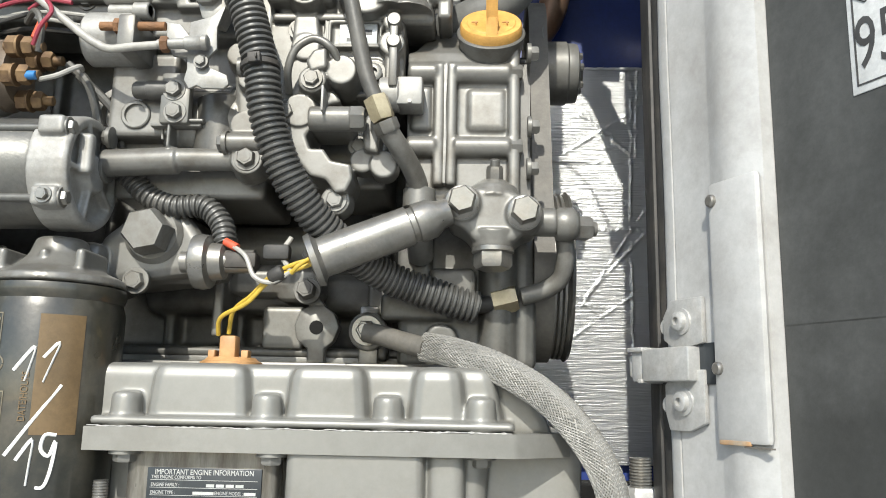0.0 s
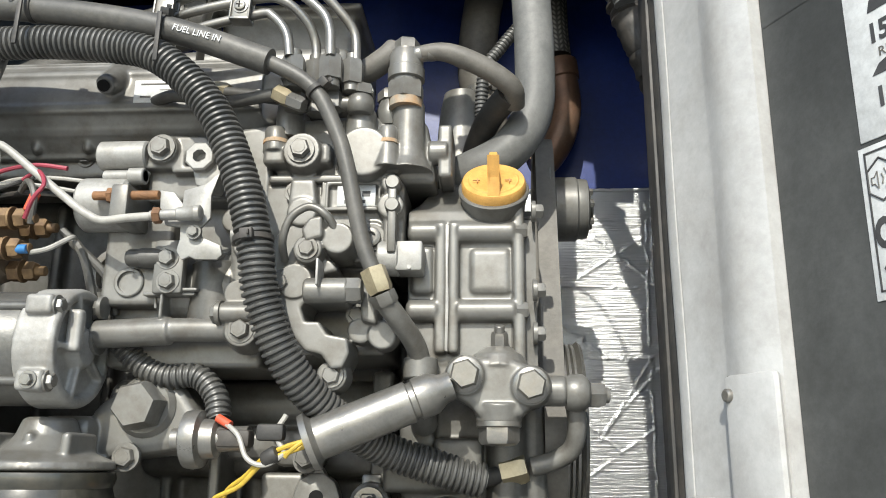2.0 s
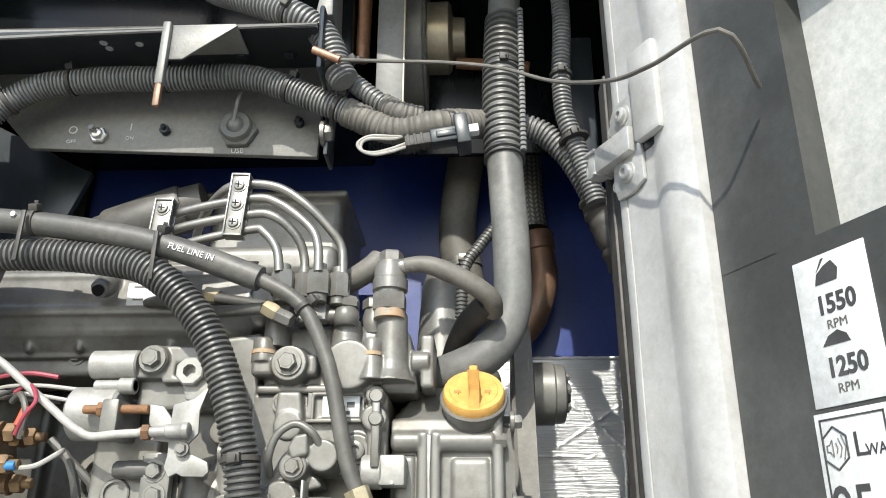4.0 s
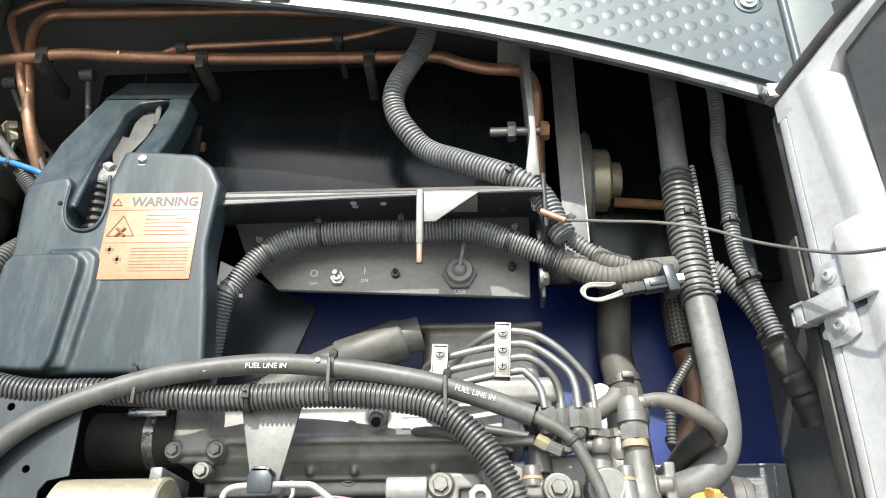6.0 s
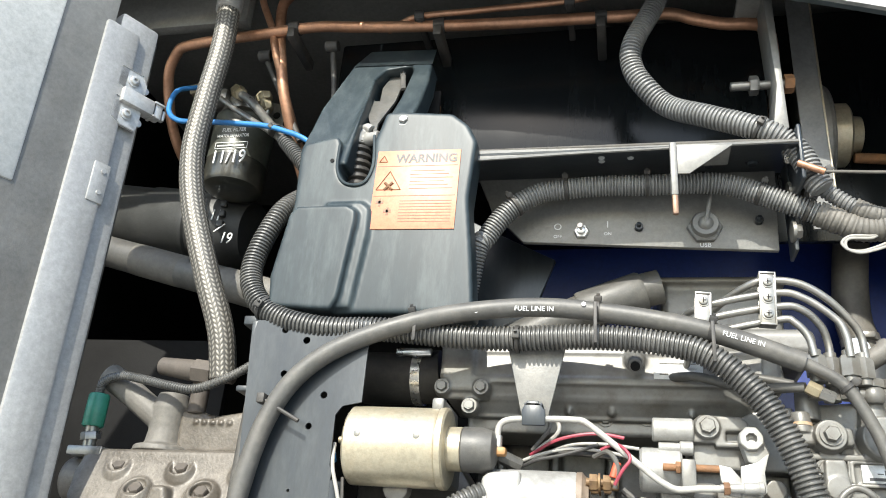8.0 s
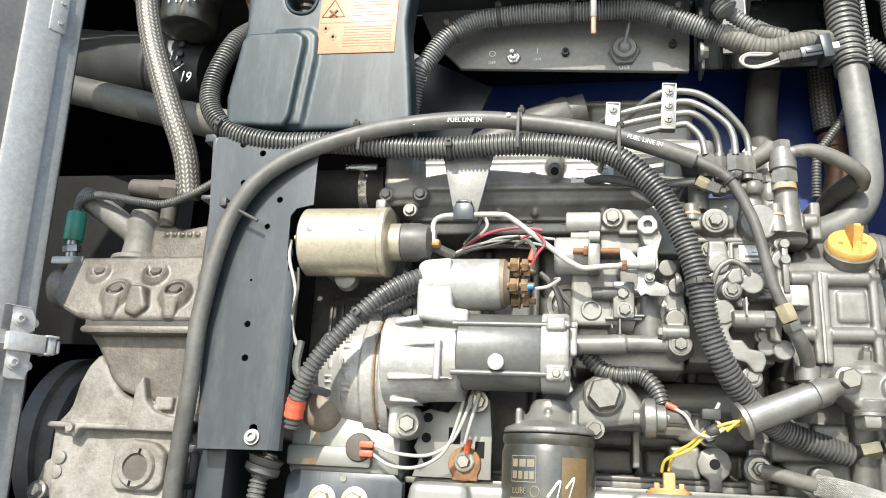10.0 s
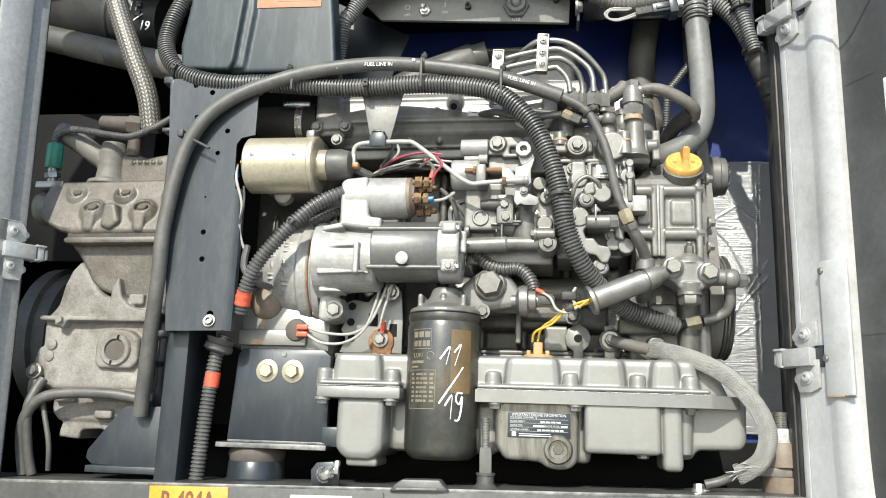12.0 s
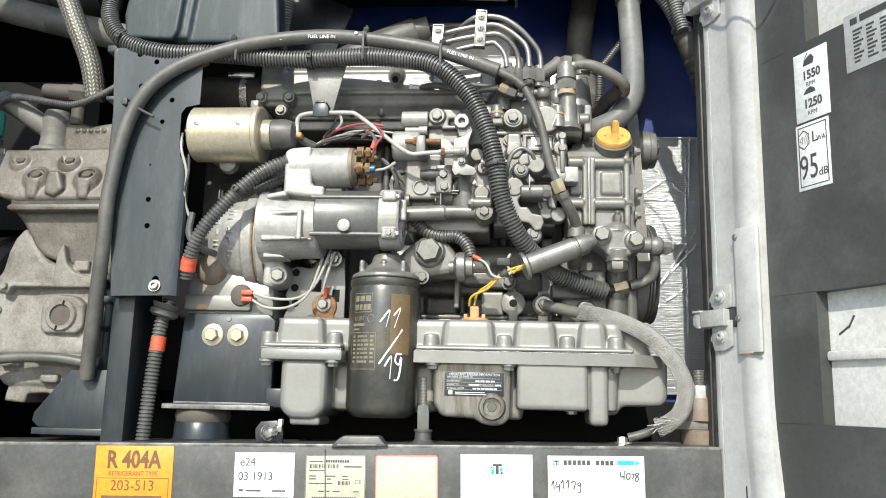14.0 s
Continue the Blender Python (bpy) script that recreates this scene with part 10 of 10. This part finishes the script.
for t0, t1 in ((0.40, 0.55), (0.68, 0.85)):
    b = bm_new()
    a_, c_ = Vector((-1.37, 0.85, 2.295)), Vector((-0.74, 0.80, 2.115))
    lathe(b, a_.lerp(c_, t0), c_, [(0, 0.0264), (0.001, 0.0268), ((t1 - t0) * 0.655, 0.0268), ((t1 - t0) * 0.655 + 0.001, 0.0264)], 28, caps=False)
    part("sleeve", b, "duct", st)

# ---- labels on the beam ----
def blabel(name, label, x0, x1, top, h, material):
    t_ = thing(name, label, "label", (x0 + 0.0, 0.579, 1.38))
    b = bm_new()
    box(b, x0 + 0.35, x1 + 0.35, 0.5785, 0.5812, -top - h, -top, 0.0004, TILT_B)
    part("sheet", b, material, t_)
    return t_


def bm_at(x, down):
    return TILT_B @ pose(x + 0.35, 0.5783, -down, 90, 0, 0)


lb = blabel("refrigerant_label", "orange refrigerant label with dark lettering on the beam", -0.724, -0.607, 0.004, 0.082, "label_orange")
letters("title", "R 404A", 0.034, bm_at(-0.666, 0.0245), "ink_brown", lb, 0.0002, 0.78, True, 0.0011)
letters("line", "REFRIGERANT TYPE", 0.0098, bm_at(-0.666, 0.0435), "ink_brown", lb, 0.0002, 0.86)
letters("number", "203-513", 0.021, bm_at(-0.666, 0.0605), "ink_brown", lb, 0.0002, 0.95)
bars("frame_lines", bm_at(-0.666, 0.0), [(-0.054, -0.050, 0.108, 0.0008), (-0.054, -0.086, 0.0008, 0.036), (0.0532, -0.086, 0.0008, 0.036), (-0.045, -0.078, 0.09, 0.004)], "ink_brown", lb)
lb = blabel("approval_label", "white approval label with black print on the beam", -0.516, -0.428, 0.012, 0.062, "label_white")
letters("mark", "e24", 0.0165, bm_at(-0.508, 0.0255), "ink", lb, 0.0002, 0.95, False)
letters("mark", "03 1913", 0.0165, bm_at(-0.510, 0.0455), "ink", lb, 0.0002, 0.95, False)
bars("small_print", bm_at(-0.472, 0.066), [(-0.036, 0, 0.006, 0.003), (-0.026, 0, 0.022, 0.002), (0.012, 0, 0.02, 0.002)], "ink", lb)
lb = blabel("serial_plate", "cream serial plate with barcodes and a dark crack", -0.412, -0.325, 0.015, 0.060, "label_cream")
rows = [(-0.038, -0.006, 0.020, 0.0012), (0.012, -0.013, 0.026, 0.0016), (-0.038, -0.0185, 0.022, 0.0012), (-0.038, -0.026, 0.010, 0.0014), (-0.014, -0.026, 0.014, 0.0014), (-0.038, -0.030, 0.010, 0.0014), (-0.012, -0.030, 0.006, 0.0014), (0.010, -0.026, 0.008, 0.0012), (0.010, -0.030, 0.009, 0.0012), (-0.038, -0.036, 0.034, 0.0012), (-0.024, -0.047, 0.008, 0.0016), (-0.012, -0.047, 0.004, 0.0016), (-0.003, -0.047, 0.010, 0.0014), (0.026, -0.047, 0.008, 0.0012)]
rows += [(-0.014 + 0.0034 * k, -0.0065, 0.0024, 0.0036) for k in range(10)]
rows += [(-0.033 + 0.0032 * k, -0.0565, 0.0024, 0.0026) for k in range(20)]
rows += [(-0.037 + 0.0022 * k, -0.0145, 0.0008 + 0.0007 * (k * 7 % 3 == 0), 0.0055) for k in range(19)]
rows += [(0.004 + 0.002 * k, -0.0375, 0.0008 + 0.0006 * (k * 5 % 3 == 0), 0.0055) for k in range(9)]
rows += [(-0.043, 0.0026, 0.086, 0.0006), (-0.043, -0.0576, 0.086, 0.0006), (-0.043, -0.0576, 0.0006, 0.0602), (0.0424, -0.0576, 0.0006, 0.0602)]
bars("print", bm_at(-0.3685, 0.0185), rows, "ink", lb)
letters("mark", "CE", 0.008, bm_at(-0.336, 0.052), "duct", lb)
b = bm_new()
tube(b, [bm_at(-0.3845, 0.006) @ Vector((0, 0, 0.0004)), bm_at(-0.3838, 0.03) @ Vector((0, 0, 0.0004)), bm_at(-0.3828, 0.05) @ Vector((0, 0, 0.0004)), bm_at(-0.3820, 0.076) @ Vector((0, 0, 0.0004))], 0.0009, 6, 0.004)
part("crack", b, "duct", lb, "dark crack across the plate")
lb = blabel("service_label", "faded cream service label with a red border", -0.311, -0.222, 0.014, 0.064, "label_cream")
bars("border", bm_at(-0.2665, 0.014), [(-0.0445, -0.0016, 0.089, 0.0016), (-0.0445, -0.064, 0.0012, 0.064), (0.0429, -0.064, 0.0016, 0.064), (-0.0445, -0.064, 0.089, 0.0016)], "red_faded", lb)
bars("print", bm_at(-0.2665, 0.014), [(-0.036 + 0.003 * k, -0.0115, 0.0022, 0.0012) for k in range(11)] + [(0.010 + 0.0028 * k, -0.0115, 0.002, 0.0012) for k in range(10)] + [(-0.036, -0.0205, 0.009, 0.0011), (-0.022, -0.025, 0.012, 0.0006)], "recess", lb)
lb = blabel("logo_label", "white label with a small blue and black emblem on the beam", -0.190, -0.089, 0.012, 0.066, "label_white")
bars("emblem", bm_at(-0.139, 0.031), [(-0.006, 0.003, 0.013, 0.003), (-0.0015, -0.008, 0.004, 0.011), (-0.009, 0.0005, 0.003, 0.002), (0.005, -0.008, 0.003, 0.003)], "ink", lb)
bars("emblem", bm_at(-0.139, 0.031), [(-0.008, -0.008, 0.004, 0.007), (0.004, -0.004, 0.004, 0.005)], "cyan", lb)
bars("emblem_border", bm_at(-0.139, 0.031), [(-0.0105, 0.0075, 0.021, 0.0005), (-0.0105, -0.0105, 0.021, 0.0005), (-0.0105, -0.0105, 0.0005, 0.0185), (0.010, -0.0105, 0.0005, 0.0185)], "cyan", lb)
bars("print", bm_at(-0.139, 0.031), [(-0.025 + 0.0038 * k, -0.022, 0.003, 0.0018) for k in range(14)] + [(-0.034 + 0.0038 * k, -0.030, 0.003, 0.0018) for k in range(18)], "label_silver", lb)
lb = blabel("maker_label", "white maker's label with handwritten figures on the beam", -0.068, 0.065, 0.013, 0.068, "label_white")
bars("brand_bar", bm_at(-0.0, 0.022), [(-0.046 + 0.0064 * k, -0.0035, 0.0048, 0.0066) for k in range(11) if k != 6], "ink", lb)
bars("emblem", bm_at(-0.0, 0.022), [(-0.060, 0.0008, 0.008, 0.0018), (-0.057, -0.0036, 0.0018, 0.005)], "ink", lb)
bars("emblem", bm_at(-0.0, 0.022), [(-0.0605, -0.0036, 0.002, 0.003), (-0.0545, -0.0036, 0.002, 0.003)], "cyan", lb)
bars("blue_arrow", bm_at(0.0, 0.022), [(0.028, -0.0028, 0.024, 0.0056), (0.0535, -0.0034, 0.002, 0.0066), (0.0555, -0.0018, 0.002, 0.0034), (0.0575, -0.0008, 0.0015, 0.0014)], "cyan", lb)


def scribble(x, down, q, strokes):
    """Handwritten strokes, each a line of points in a unit box."""
    b = bm_new()
    m = bm_at(x, down)
    for st_ in strokes:
        tube(b, [m @ Vector((u * q, v * q, 0.0001)) for u, v in st_], 0.0008, 5, 0.001)
    return b


part("handwriting", scribble(0.032, 0.046, 0.0125, (((0.05, 1.0), (0, 0.45), (0.45, 0.5)), ((0.42, 1.1), (0.35, 0.0)), ((0.85, 0.85), (0.62, 0.6), (0.70, 0.2), (0.98, 0.25), (1.05, 0.7), (0.85, 0.85)), ((1.2, 0.75), (1.45, 0.7), (1.35, 0.35), (1.15, 0.1)), ((1.95, 0.9), (1.6, 0.7), (1.95, 0.3), (1.75, -0.1), (1.6, 0.2), (1.95, 0.7), (1.95, 0.9)))), "ink", lb)
part("handwriting", scribble(-0.063, 0.060, 0.0125, (((0, 0.6), (0.2, 1.0), (0.25, 0.05)), ((0.6, 1.0), (0.45, 0.45), (0.85, 0.4)), ((0.85, 0.7), (0.8, -0.2)), ((1.05, 0.8), (1.25, 1.1), (1.25, 0.2)), ((1.6, 0.8), (1.85, 1.1), (1.8, 0.2)), ((2.1, 0.9), (2.6, 0.95), (2.4, 0.1)), ((3.1, 0.9), (2.85, 0.75), (3.0, 0.5), (3.2, 0.75), (3.1, 0.9)), ((3.2, 0.8), (3.15, -0.1), (2.85, -0.15)))), "ink", lb)

# ---- stickers on the right door ----
def dface(s, z, out=-0.0060):
    return D_RIGHT @ pose(s, -out, z, 90, 0, 0)


def dlabel(name, label, s0, s1, z0, z1, material):
    c = D_RIGHT @ Vector(((s0 + s1) / 2, 0.007, z0))
    t_ = thing(name, label, "sticker", c)
    b = bm_new()
    dbox(b, s0, s1, 0.0062, 0.0074, z0, z1, 0.0003)
    part("sheet", b, material, t_)
    return t_


lb = dlabel("engine_speed_sticker", "white sticker with engine speeds and animal silhouettes", 0.1685, 0.2225, 1.848, 1.942, "label_white")
letters("number", "1550", 0.0165, dface(0.1965, 1.909), "ink", lb, 0.0002, 0.88, True, 0.0005)
letters("unit", "RPM", 0.0080, dface(0.195, 1.8965), "duct", lb)
letters("number", "1250", 0.0165, dface(0.1965, 1.870), "ink", lb, 0.0002, 0.88, True, 0.0005)
letters("unit", "RPM", 0.0080, dface(0.195, 1.8575), "duct", lb)
b = bm_new()
ext(b, [(0.184, 1.923), (0.200, 1.923), (0.202, 1.930), (0.198, 1.936), (0.192, 1.934), (0.186, 1.930)], 0.0058, 0.0063, 0, D_RIGHT)
ext(b, [(0.186, 1.931), (0.189, 1.934), (0.193, 1.939), (0.191, 1.939)], 0.0058, 0.0063, 0, D_RIGHT)
part("hare_mark", b, "ink", lb)
b = bm_new()
ext(b, [(0.182, 1.884), (0.202, 1.884), (0.200, 1.889), (0.194, 1.8925), (0.187, 1.890)], 0.0058, 0.0063, 0, D_RIGHT)
part("tortoise_mark", b, "ink", lb)
lb = dlabel("noise_sticker", "white sound power sticker reading ninety-five decibels", 0.166, 0.218, 1.757, 1.845, "label_white")
letters("number", "95", 0.046, dface(0.1845, 1.785), "ink", lb, 0.0002, 0.66)
letters("unit", "dB", 0.014, dface(0.2065, 1.776), "ink", lb)
letters("mark", "L", 0.020, dface(0.1955, 1.824), "ink", lb)
letters("mark", "WA", 0.0095, dface(0.2055, 1.8205), "ink", lb, 0.0002, 0.85)
bars("border", dface(0.192, 1.801), [(-0.0225, 0.0395, 0.045, 0.0010), (-0.0225, -0.0395, 0.045, 0.0010), (-0.0225, -0.0395, 0.0010, 0.08), (0.0215, -0.0395, 0.0010, 0.08)], "ink", lb)
b = bm_new()
hx = [dface(0.1785, 1.824) @ Vector((0.0095 * math.cos(radians(60 * k + 30)), 0.0125 * math.sin(radians(60 * k + 30)), 0)) for k in range(7)]
for p, q in zip(hx, hx[1:]):
    cyl(b, p, q, 0.0006, seg=6, ch=0)
part("hexagon_mark", b, "ink", lb)
b = bm_new()
sm = dface(0.1785, 1.824)
for st_ in (((-0.006, -0.002), (-0.006, 0.002), (-0.004, 0.002), (-0.002, 0.005), (-0.002, -0.005), (-0.004, -0.002), (-0.006, -0.002)), ((0.0005, 0.003), (0.0015, 0.0), (0.0005, -0.003)), ((0.0025, 0.0055), (0.0045, 0.0), (0.0025, -0.0055)), ((0.005, 0.007), (0.0072, 0.0), (0.005, -0.007))):
    tube(b, [sm @ Vector((u, v, 0)) for u, v in st_], 0.0004, 5, 0.001, None, 1.0, False)
part("speaker_mark", b, "duct", lb)
lb = dlabel("data_sticker", "silver sticker with a table of small print", 0.250, 0.385, 1.888, 1.962, "label_silver")
rows = [(-0.058, 0.022, 0.010, 0.008), (-0.044, 0.022, 0.075, 0.009)]
rows += [(-0.055 + 0.019 * c, 0.012 - 0.005 * r_, 0.014 - 0.003 * ((c + r_) % 3), 0.0024) for c in range(6) for r_ in range(9)]
bars("print", dface(0.3175, 1.925), rows, "foam", lb)
